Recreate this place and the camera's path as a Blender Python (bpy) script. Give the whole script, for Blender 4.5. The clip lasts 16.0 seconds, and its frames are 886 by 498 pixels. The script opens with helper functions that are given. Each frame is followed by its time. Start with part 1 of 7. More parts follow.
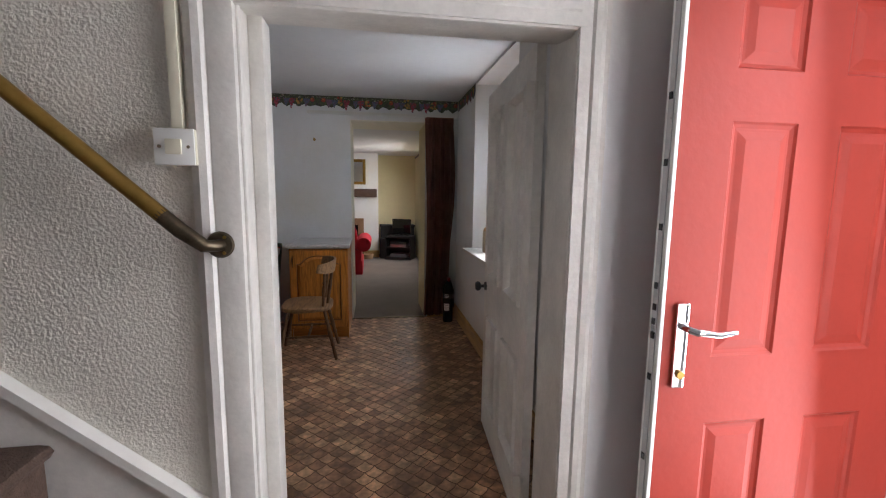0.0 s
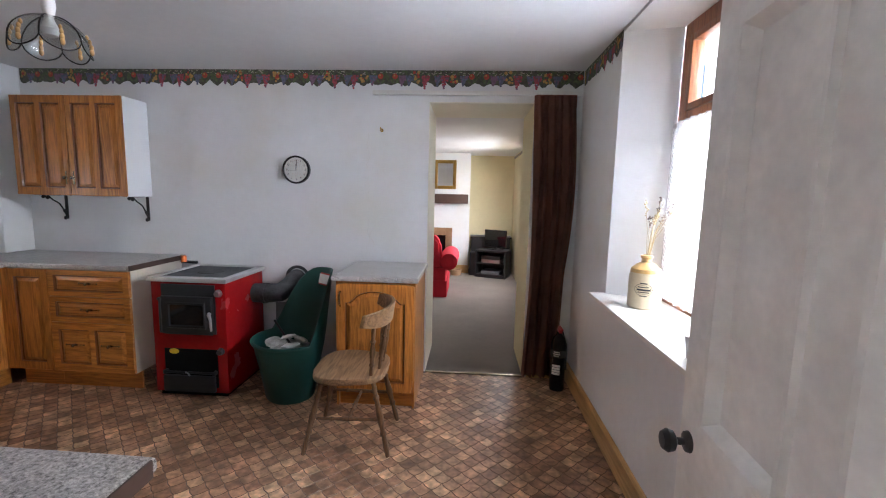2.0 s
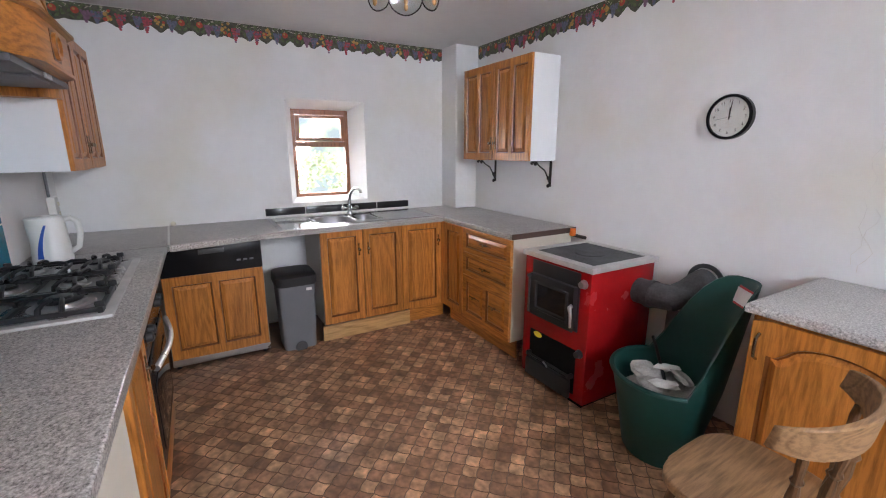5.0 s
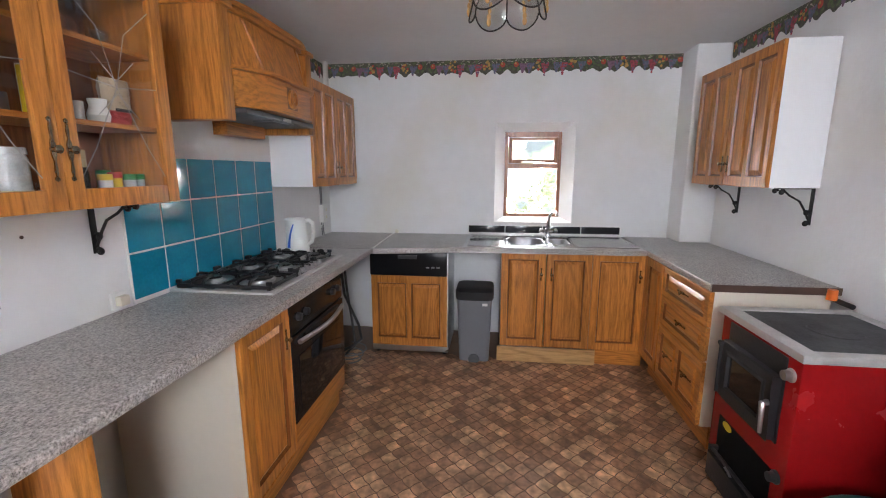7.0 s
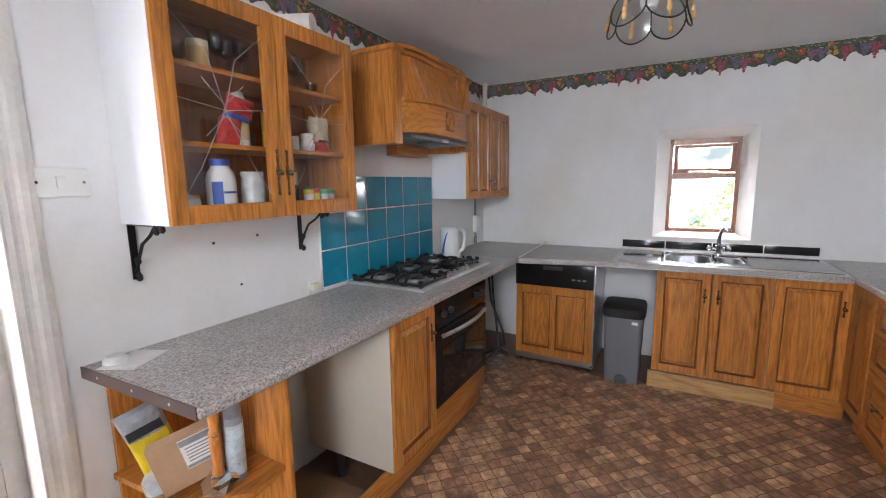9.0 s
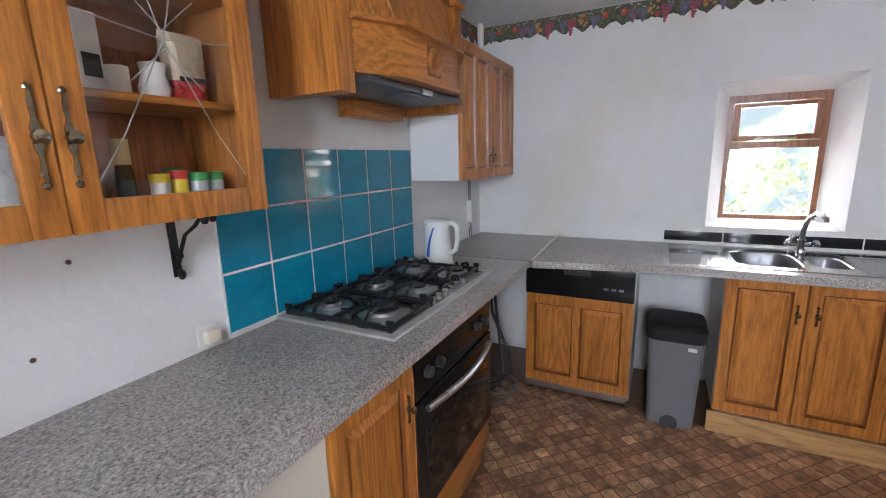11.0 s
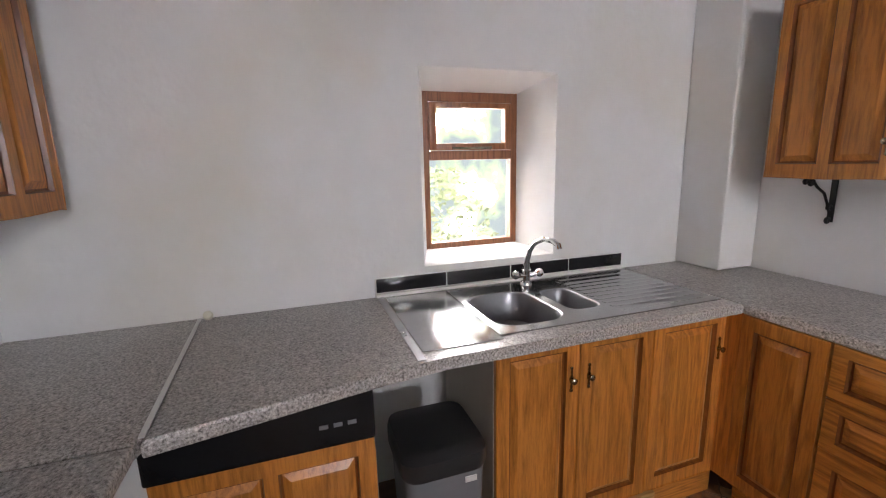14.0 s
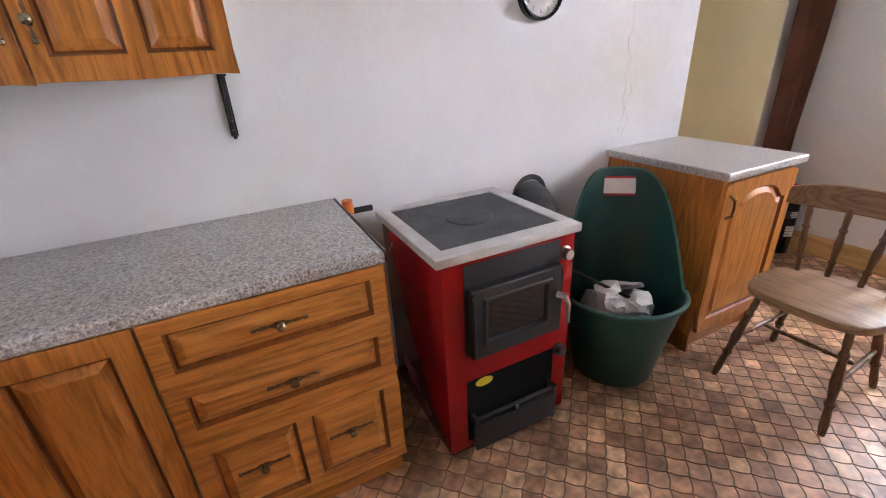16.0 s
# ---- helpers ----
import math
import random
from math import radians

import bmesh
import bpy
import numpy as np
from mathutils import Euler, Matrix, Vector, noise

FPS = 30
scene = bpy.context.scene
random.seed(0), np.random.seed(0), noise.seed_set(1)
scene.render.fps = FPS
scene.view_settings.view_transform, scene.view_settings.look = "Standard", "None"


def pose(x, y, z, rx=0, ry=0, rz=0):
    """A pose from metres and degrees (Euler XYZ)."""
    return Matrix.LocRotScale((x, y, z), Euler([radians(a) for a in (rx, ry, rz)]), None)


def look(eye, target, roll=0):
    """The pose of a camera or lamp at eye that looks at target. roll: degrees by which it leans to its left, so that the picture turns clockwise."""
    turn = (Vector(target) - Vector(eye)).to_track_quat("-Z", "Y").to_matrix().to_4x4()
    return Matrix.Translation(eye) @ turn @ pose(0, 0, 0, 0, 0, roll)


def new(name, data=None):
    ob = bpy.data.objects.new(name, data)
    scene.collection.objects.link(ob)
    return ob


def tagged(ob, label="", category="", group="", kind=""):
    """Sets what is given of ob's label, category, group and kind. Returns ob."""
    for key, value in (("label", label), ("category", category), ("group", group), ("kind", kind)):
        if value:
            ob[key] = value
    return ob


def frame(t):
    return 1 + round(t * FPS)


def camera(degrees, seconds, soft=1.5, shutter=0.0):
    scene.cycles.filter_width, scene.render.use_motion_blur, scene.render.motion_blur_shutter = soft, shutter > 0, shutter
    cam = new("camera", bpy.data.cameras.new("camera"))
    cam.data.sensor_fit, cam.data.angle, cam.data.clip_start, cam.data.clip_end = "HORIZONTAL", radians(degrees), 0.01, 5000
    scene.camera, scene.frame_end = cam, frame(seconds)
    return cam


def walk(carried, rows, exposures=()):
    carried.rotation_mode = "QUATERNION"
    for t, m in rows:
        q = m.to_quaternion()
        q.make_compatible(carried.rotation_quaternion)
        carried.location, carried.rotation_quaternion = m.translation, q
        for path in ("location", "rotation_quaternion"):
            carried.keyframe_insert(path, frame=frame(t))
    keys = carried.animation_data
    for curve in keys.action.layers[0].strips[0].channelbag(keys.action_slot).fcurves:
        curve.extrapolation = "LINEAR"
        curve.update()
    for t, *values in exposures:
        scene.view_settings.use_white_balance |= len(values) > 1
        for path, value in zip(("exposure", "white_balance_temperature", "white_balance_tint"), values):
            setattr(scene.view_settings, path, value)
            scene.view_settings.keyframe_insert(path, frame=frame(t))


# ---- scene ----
cam = camera(92.2, 16.0, soft=1.1)
METRES, EYE, TILT, LEAN, TURN = 6.28, 1.40, 0.0, 0.0, -9.0
PATH = [
    (0, (0.377, 0.323, 1.392), (0.695, 2.28, 1.132), 0.7),
    (0.5, (0.451, 0.744, 1.426), (0.599, 2.721, 1.163), 0.3),
    (1, (0.511, 1.128, 1.43), (0.452, 3.109, 1.164), 0.9),
    (1.5, (0.506, 1.447, 1.424), (0.397, 3.427, 1.165), 1.5),
    (2, (0.466, 1.666, 1.443), (0.348, 3.646, 1.191), 1.3),
    (2.5, (0.461, 1.781, 1.438), (0.345, 3.763, 1.196), 1.1),
    (3, (0.457, 1.909, 1.425), (0.315, 3.888, 1.17), 0.9),
    (3.5, (0.456, 2.096, 1.432), (-0.156, 3.974, 1.122), 0.4),
    (4, (0.405, 2.266, 1.416), (-0.753, 3.857, 1.057), 0.3),
    (4.5, (0.331, 2.458, 1.446), (-1.154, 3.731, 1.029), 0.8),
    (4.7, (0.317, 2.534, 1.455), (-1.265, 3.678, 1.018), 0.4),
    (6.8, (0.321, 3.256, 1.452), (-1.642, 3.2, 1.077), 0.1),
    (7, (0.345, 3.333, 1.466), (-1.607, 3.092, 1.104), 0.0),
    (7.5, (0.42, 3.476, 1.476), (-1.441, 2.818, 1.158), 0.3),
    (8, (0.486, 3.524, 1.474), (-1.283, 2.639, 1.18), 0.0),
    (8.2, (0.502, 3.524, 1.477), (-1.245, 2.593, 1.189), 0.1),
    (10.5, (-0.062, 3.188, 1.456), (-1.808, 2.268, 1.135), -2.2),
    (11, (-0.359, 3.061, 1.47), (-2.101, 2.169, 1.058), -1.5),
    (11.5, (-0.621, 2.91, 1.452), (-2.323, 2.03, 0.88), -0.8),
    (12, (-0.837, 2.776, 1.427), (-2.491, 1.904, 0.715), -1.3),
    (12.5, (-1.019, 2.703, 1.4), (-2.637, 1.871, 0.57), -1.1),
    (13, (-1.206, 2.731, 1.397), (-2.914, 2.04, 0.622), -2.0),
    (13.5, (-1.407, 2.78, 1.429), (-3.32, 2.647, 0.862), -0.4),
    (14, (-1.642, 2.812, 1.465), (-3.501, 3.438, 1.076), -1.4),
    (14.5, (-1.813, 2.909, 1.46), (-3.246, 4.253, 1.082), 0.1),
    (15, (-1.95, 3.058, 1.439), (-2.653, 4.891, 1.057), -0.5),
    (15.5, (-2.04, 3.219, 1.409), (-1.917, 5.142, 0.874), -0.8),
    (16, (-2.175, 3.371, 1.385), (-1.386, 5.016, 0.566), -3.2),
]
walk(cam, [(t, look(eye, target, roll)) for t, eye, target, roll in PATH],
     exposures=[(0, -0.42, 6200, 14), (0.5, -0.12, 6050, 14), (1, -0.1, 5850, 15), (1.6, 0.45, 5800, 15), (2.2, 0.78, 5850, 15), (3, 0.75, 5750, 15), (3.5, 0.48, 5650, 15), (4, 1.05, 6000, 17), (4.5, 1.12, 6150, 18), (7, 1.1, 6250, 17), (8, 1.0, 6250, 17), (10.5, 1.17, 6050, 16), (11.5, 1.1, 5950, 16), (12.5, 1.36, 6100, 16), (13, 1.5, 6200, 16), (13.5, 1.12, 6650, 20), (14.5, 0.82, 6300, 19), (15, 0.62, 5900, 17), (15.5, 1.14, 6350, 20), (16, 1.52, 6250, 20)])

# ==== world, light ====
world = bpy.data.worlds.new("world")
scene.world = world
world.use_nodes = True
_n = world.node_tree.nodes
_sky = _n.new("ShaderNodeTexSky")
_sky.sky_type = 'NISHITA'
_sky.sun_disc = False
_sky.sun_elevation, _sky.sun_rotation = radians(42), radians(120)
_n["Background"].inputs[1].default_value = 0.14
world.node_tree.links.new(_sky.outputs[0], _n["Background"].inputs[0])


def lamp_area(name, m, sx, sy, watts, colour=(1, 1, 1)):
    d = bpy.data.lights.new(name, "AREA")
    d.shape, d.size, d.size_y, d.energy, d.color = "RECTANGLE", sx, sy, watts, colour
    ob = new(name, d)
    ob.matrix_world = m
    return ob


_s = bpy.data.lights.new("sun", "SUN")
_s.energy, _s.angle, _s.color = 1.2, radians(12), (1.0, 0.96, 0.9)
new("sun", _s).matrix_world = look((6, -3, 8), (0, 1, 0))
lamp_area("daylight_east_window", look((2.35, 3.62, 2.30), (0.2, 3.47, 0.62)), 1.5, 1.7, 285, (0.90, 0.96, 1.0))
lamp_area("daylight_front_door", look((2.02, 0.90, 1.08), (0.45, -0.4, 0.9)), 0.86, 1.95, 74, (0.97, 0.98, 1.0))
lamp_area("daylight_sink_window", look((-4.35, 3.66, 2.75), (-3.0, 3.66, 0.95)), 1.3, 0.9, 60, (1.0, 0.99, 0.96))
lamp_area("daylight_living_window", look((1.45, 8.2, 1.5), (0.0, 8.1, 0.4)), 1.0, 1.1, 42, (1.0, 0.98, 0.95))


# ==== materials ====
def mat(name, base, rough=0.6, metal=0.0, noise_scale=0, amount=0.1, bump=0.0, bump_scale=60, rand=0.0, spec=0.5, coat=0.0):
    """Principled surface with two scales of mottling and a fine bump."""
    m = bpy.data.materials.new(name)
    m.use_nodes = True
    nt = m.node_tree
    n, l = nt.nodes, nt.links
    p = n["Principled BSDF"]
    p.inputs["Base Color"].default_value = (*base, 1)
    p.inputs["Roughness"].default_value = rough
    p.inputs["Metallic"].default_value = metal
    p.inputs["Specular IOR Level"].default_value = spec
    p.inputs["Coat Weight"].default_value = coat
    tc = n.new("ShaderNodeTexCoord")
    if noise_scale or rand:
        a = n.new("ShaderNodeTexNoise")
        a.inputs["Scale"].default_value = noise_scale or 5
        a.inputs["Detail"].default_value = 6
        b = n.new("ShaderNodeTexNoise")
        b.inputs["Scale"].default_value = (noise_scale or 5) * 9
        b.inputs["Detail"].default_value = 3
        l.new(tc.outputs["Object"], a.inputs["Vector"])
        l.new(tc.outputs["Object"], b.inputs["Vector"])
        add = n.new("ShaderNodeMath")
        add.operation = "MULTIPLY_ADD"
        add.inputs[1].default_value = 0.4
        l.new(b.outputs["Fac"], add.inputs[0])
        l.new(a.outputs["Fac"], add.inputs[2])
        mr = n.new("ShaderNodeMapRange")
        mr.inputs[1].default_value, mr.inputs[2].default_value = 0.4, 1.0
        mr.inputs[3].default_value, mr.inputs[4].default_value = 1 - amount, 1 + amount
        l.new(add.outputs[0], mr.inputs[0])
        val = mr.outputs[0]
        if rand:
            oi = n.new("ShaderNodeObjectInfo")
            r2 = n.new("ShaderNodeMapRange")
            r2.inputs[3].default_value, r2.inputs[4].default_value = 1 - rand, 1 + rand
            l.new(oi.outputs["Random"], r2.inputs[0])
            mm = n.new("ShaderNodeMath")
            mm.operation = "MULTIPLY"
            l.new(val, mm.inputs[0])
            l.new(r2.outputs[0], mm.inputs[1])
            val = mm.outputs[0]
        hsv = n.new("ShaderNodeHueSaturation")
        hsv.inputs["Color"].default_value = (*base, 1)
        l.new(val, hsv.inputs["Value"])
        l.new(hsv.outputs[0], p.inputs["Base Color"])
        r = n.new("ShaderNodeMapRange")
        r.inputs[3].default_value, r.inputs[4].default_value = max(rough - 0.08, 0.02), min(rough + 0.08, 1)
        l.new(a.outputs["Fac"], r.inputs[0])
        l.new(r.outputs[0], p.inputs["Roughness"])
    if bump:
        t = n.new("ShaderNodeTexNoise")
        t.inputs["Scale"].default_value = bump_scale
        t.inputs["Detail"].default_value = 5
        l.new(tc.outputs["Object"], t.inputs["Vector"])
        bp = n.new("ShaderNodeBump")
        bp.inputs["Strength"].default_value = bump
        bp.inputs["Distance"].default_value = 0.01
        l.new(t.outputs["Fac"], bp.inputs["Height"])
        l.new(bp.outputs[0], p.inputs["Normal"])
    return m


def oak(name, dark, light, axis="z", scale=1.0, rough=0.32):
    """Varnished oak: long stretched grain with cathedral bands and dark pores."""
    m = bpy.data.materials.new(name)
    m.use_nodes = True
    nt = m.node_tree
    n, l = nt.nodes, nt.links
    p = n["Principled BSDF"]
    tc = n.new("ShaderNodeTexCoord")
    oi = n.new("ShaderNodeObjectInfo")
    off = n.new("ShaderNodeVectorMath")
    off.operation = "SCALE"
    cmb = n.new("ShaderNodeCombineXYZ")
    l.new(oi.outputs["Random"], cmb.inputs[0])
    l.new(oi.outputs["Random"], cmb.inputs[1])
    l.new(oi.outputs["Random"], cmb.inputs[2])
    l.new(cmb.outputs[0], off.inputs[0])
    off.inputs["Scale"].default_value = 17
    add = n.new("ShaderNodeVectorMath")
    add.operation = "ADD"
    l.new(tc.outputs["Object"], add.inputs[0])
    l.new(off.outputs[0], add.inputs[1])
    mp = n.new("ShaderNodeMapping")
    s = {"x": (1.2, 14, 14), "y": (14, 1.2, 14), "z": (14, 14, 1.2)}[axis]
    mp.inputs["Scale"].default_value = [v * scale for v in s]
    l.new(add.outputs[0], mp.inputs["Vector"])
    big = n.new("ShaderNodeTexNoise")
    big.inputs["Scale"].default_value = 0.55
    big.inputs["Detail"].default_value = 2
    big.inputs["Distortion"].default_value = 0.6
    l.new(mp.outputs[0], big.inputs["Vector"])
    ring = n.new("ShaderNodeMath")
    ring.operation = "MULTIPLY"
    ring.inputs[1].default_value = 60
    l.new(big.outputs["Fac"], ring.inputs[0])
    sine = n.new("ShaderNodeMath")
    sine.operation = "SINE"
    l.new(ring.outputs[0], sine.inputs[0])
    fine = n.new("ShaderNodeTexNoise")
    fine.inputs["Scale"].default_value = 7
    fine.inputs["Detail"].default_value = 6
    fine.inputs["Roughness"].default_value = 0.7
    l.new(mp.outputs[0], fine.inputs["Vector"])
    mix = n.new("ShaderNodeMath")
    mix.operation = "MULTIPLY_ADD"
    mix.inputs[1].default_value = 0.09
    l.new(sine.outputs[0], mix.inputs[0])
    l.new(fine.outputs["Fac"], mix.inputs[2])
    cr = n.new("ShaderNodeValToRGB")
    e = cr.color_ramp.elements
    e[0].position, e[0].color = 0.22, (*dark, 1)
    e[1].position, e[1].color = 0.62, (*light, 1)
    l.new(mix.outputs[0], cr.inputs[0])
    hsv = n.new("ShaderNodeHueSaturation")
    r2 = n.new("ShaderNodeMapRange")
    r2.inputs[3].default_value, r2.inputs[4].default_value = 0.88, 1.1
    l.new(oi.outputs["Random"], r2.inputs[0])
    l.new(r2.outputs[0], hsv.inputs["Value"])
    l.new(cr.outputs[0], hsv.inputs["Color"])
    l.new(hsv.outputs[0], p.inputs["Base Color"])
    p.inputs["Roughness"].default_value = rough
    bp = n.new("ShaderNodeBump")
    bp.inputs["Strength"].default_value = 0.12
    bp.inputs["Distance"].default_value = 0.004
    l.new(fine.outputs["Fac"], bp.inputs["Height"])
    l.new(bp.outputs[0], p.inputs["Normal"])
    return m


def speckle(name, stops, scale=150, rough=0.35):
    """Laminate with granite-like specks."""
    m = bpy.data.materials.new(name)
    m.use_nodes = True
    n, l = m.node_tree.nodes, m.node_tree.links
    p = n["Principled BSDF"]
    tc = n.new("ShaderNodeTexCoord")
    v = n.new("ShaderNodeTexNoise")
    v.inputs["Scale"].default_value = scale
    v.inputs["Detail"].default_value = 3
    v.inputs["Roughness"].default_value = 0.65
    l.new(tc.outputs["Object"], v.inputs["Vector"])
    big = n.new("ShaderNodeTexNoise")
    big.inputs["Scale"].default_value = 3
    l.new(tc.outputs["Object"], big.inputs["Vector"])
    ad = n.new("ShaderNodeMath")
    ad.operation = "MULTIPLY_ADD"
    ad.inputs[1].default_value = 0.12
    l.new(big.outputs["Fac"], ad.inputs[0])
    l.new(v.outputs["Fac"], ad.inputs[2])
    cr = n.new("ShaderNodeValToRGB")
    e = cr.color_ramp.elements
    e[0].position, e[0].color = stops[0][0], (*stops[0][1], 1)
    e[1].position, e[1].color = stops[-1][0], (*stops[-1][1], 1)
    for pos, c in stops[1:-1]:
        e.new(pos).color = (*c, 1)
    l.new(ad.outputs[0], cr.inputs[0])
    l.new(cr.outputs[0], p.inputs["Base Color"])
    p.inputs["Roughness"].default_value = rough
    return m


def glass(name, tint=(1, 1, 1), rough=0.0, base=0.045):
    m = bpy.data.materials.new(name)
    m.use_nodes = True
    n, l = m.node_tree.nodes, m.node_tree.links
    out = n["Material Output"]
    t = n.new("ShaderNodeBsdfTransparent")
    t.inputs[0].default_value = (*tint, 1)
    g = n.new("ShaderNodeBsdfGlossy")
    g.inputs["Roughness"].default_value = rough
    lw = n.new("ShaderNodeLayerWeight")
    lw.inputs[0].default_value = 0.5
    pw = n.new("ShaderNodeMath")
    pw.operation = "POWER"
    pw.inputs[1].default_value = 4
    l.new(lw.outputs["Facing"], pw.inputs[0])
    f = n.new("ShaderNodeMath")
    f.operation = "MULTIPLY_ADD"
    f.inputs[1].default_value, f.inputs[2].default_value = 0.6, base
    l.new(pw.outputs[0], f.inputs[0])
    mx = n.new("ShaderNodeMixShader")
    l.new(f.outputs[0], mx.inputs[0])
    l.new(t.outputs[0], mx.inputs[1])
    l.new(g.outputs[0], mx.inputs[2])
    l.new(mx.outputs[0], out.inputs[0])
    return m


def glow(name, colour, strength):
    m = bpy.data.materials.new(name)
    m.use_nodes = True
    p = m.node_tree.nodes["Principled BSDF"]
    p.inputs["Base Color"].default_value = (*colour, 1)
    p.inputs["Emission Color"].default_value = (*colour, 1)
    p.inputs["Emission Strength"].default_value = strength
    return m


PLASTER = mat("white_plaster", (0.78, 0.78, 0.775), 0.85, noise_scale=1.3, amount=0.05, bump=0.25, bump_scale=22)


def stained(m, tint, scale):
    """Faint yellowed patches over a painted wall."""
    n, l = m.node_tree.nodes, m.node_tree.links
    p = n["Principled BSDF"]
    src = p.inputs["Base Color"].links[0].from_socket
    geo, no, cr, mx = n.new("ShaderNodeNewGeometry"), n.new("ShaderNodeTexNoise"), n.new("ShaderNodeValToRGB"), n.new("ShaderNodeMix")
    no.inputs["Scale"].default_value, no.inputs["Detail"].default_value = scale, 7
    l.new(geo.outputs["Position"], no.inputs["Vector"])
    e = cr.color_ramp.elements
    e[0].position, e[0].color = 0.47, (1, 1, 1, 1)
    e[1].position, e[1].color = 0.68, (*tint, 1)
    l.new(no.outputs["Fac"], cr.inputs[0])
    mx.data_type, mx.blend_type = "RGBA", "MULTIPLY"
    mx.inputs[0].default_value = 1.0
    l.new(src, mx.inputs[6])
    l.new(cr.outputs[0], mx.inputs[7])
    l.new(mx.outputs[2], p.inputs["Base Color"])


stained(PLASTER, (0.955, 0.925, 0.85), 1.4)
CREAM = mat("cream_plaster", (0.74, 0.66, 0.42), 0.85, noise_scale=1.5, amount=0.06, bump=0.2, bump_scale=25)
CEILING = mat("ceiling_paint", (0.72, 0.72, 0.72), 0.9, noise_scale=2.0, amount=0.05, bump=0.15, bump_scale=18)
PAPER = mat("embossed_wallpaper", (0.72, 0.68, 0.60), 0.8, noise_scale=4, amount=0.08, bump=0.75, bump_scale=120)
GLOSS = mat("white_gloss_paint", (0.76, 0.74, 0.69), 0.4, noise_scale=5, amount=0.07, bump=0.08, bump_scale=60)
TRIM = mat("old_gloss_paint", (0.72, 0.69, 0.64), 0.45, noise_scale=7, amount=0.14, bump=0.2, bump_scale=40)
DOORPAINT = mat("dull_door_paint", (0.80, 0.78, 0.73), 0.42, noise_scale=4, amount=0.17, bump=0.08, bump_scale=30)
OAK = oak("honey_oak", (0.22, 0.072, 0.010), (0.56, 0.215, 0.040))
# deeper tone of the oak, for the field grooves and the plate behind the rosette
OAK_DARK = oak("darker_oak", (0.10, 0.026, 0.005), (0.22, 0.07, 0.014))
HOODGREY = mat("dark_steel", (0.10, 0.10, 0.105), 0.4, 0.6, noise_scale=12, amount=0.2)
OAK_H = oak("honey_oak_level", (0.22, 0.072, 0.010), (0.56, 0.215, 0.040), "x")
OAK_PALE = oak("pale_oak", (0.30, 0.15, 0.05), (0.62, 0.37, 0.15), "x", 0.8)
CHAIRWOOD = oak("worn_chair_wood", (0.05, 0.023, 0.01), (0.17, 0.085, 0.036), "z", 1.3, 0.45)
SEATWOOD = oak("worn_seat_wood", (0.12, 0.06, 0.025), (0.33, 0.19, 0.09), "x", 1.0, 0.5)
PINE = oak("pine_skirting", (0.40, 0.22, 0.07), (0.66, 0.42, 0.17), "y", 0.6)
MAHOG = oak("window_wood", (0.14, 0.048, 0.018), (0.33, 0.125, 0.05), "z", 1.2)
STOVE_IRON = mat("black_stove_iron", (0.014, 0.014, 0.015), 0.5, 0.0, noise_scale=16, amount=0.4, bump=0.15, bump_scale=80)
WORKTOP = speckle("speckled_worktop", [(0.40, (0.105, 0.094, 0.086)), (0.50, (0.30, 0.276, 0.254)), (0.60, (0.41, 0.382, 0.355)), (0.71, (0.62, 0.585, 0.55))], 150, 0.3)
WORKTOP_PALE = speckle("pale_worktop", [(0.40, (0.22, 0.21, 0.20)), (0.52, (0.45, 0.43, 0.41)), (0.60, (0.52, 0.50, 0.48)), (0.72, (0.75, 0.73, 0.70))], 170, 0.3)
BROWN_EDGE = mat("brown_edge_strip", (0.075, 0.042, 0.031), 0.33, noise_scale=8, amount=0.2)
CARCASS = mat("cream_laminate", (0.62, 0.56, 0.46), 0.5, noise_scale=3, amount=0.04)
WHITE_LAM = mat("white_laminate", (0.78, 0.79, 0.80), 0.35, noise_scale=3, amount=0.02)
TEAL = mat("teal_glaze", (0.006, 0.21, 0.315), 0.05, noise_scale=9, amount=0.22, bump=0.02, bump_scale=9, rand=0.12)
GROUT = mat("pale_grout", (0.74, 0.74, 0.70), 0.9, noise_scale=20, amount=0.1)
BLACKTILE = mat("black_glaze", (0.018, 0.018, 0.02), 0.15, noise_scale=9, amount=0.2)
BLACK = mat("black_enamel", (0.010, 0.010, 0.011), 0.22, noise_scale=8, amount=0.2, spec=0.28)
BLACKPL = mat("black_plastic", (0.02, 0.02, 0.021), 0.45, noise_scale=8, amount=0.2)
IRON = mat("black_wrought_iron", (0.012, 0.011, 0.011), 0.5, 0.3, noise_scale=20, amount=0.25, bump=0.1)
CAST = mat("cast_iron", (0.055, 0.056, 0.058), 0.6, 0.1, noise_scale=9, amount=0.9, bump=0.2, bump_scale=90)
DULLSTEEL = mat("dull_steel", (0.60, 0.59, 0.57), 0.5, 0.6, noise_scale=14, amount=0.15)
STEEL = mat("brushed_steel", (0.50, 0.50, 0.50), 0.3, 1.0, noise_scale=12, amount=0.08)
CHROME = mat("chrome", (0.75, 0.75, 0.76), 0.08, 1.0, noise_scale=6, amount=0.04)
BRASS = mat("tarnished_brass", (0.36, 0.22, 0.055), 0.32, 0.9, noise_scale=9, amount=0.25)
BRONZE = mat("antique_bronze", (0.29, 0.245, 0.17), 0.22, 0.95, noise_scale=30, amount=0.4)
DARKBRONZE = mat("dark_bronze", (0.11, 0.085, 0.055), 0.35, 0.9, noise_scale=20, amount=0.4)
RED = mat("red_enamel", (0.28, 0.007, 0.008), 0.25, noise_scale=4, amount=0.12)
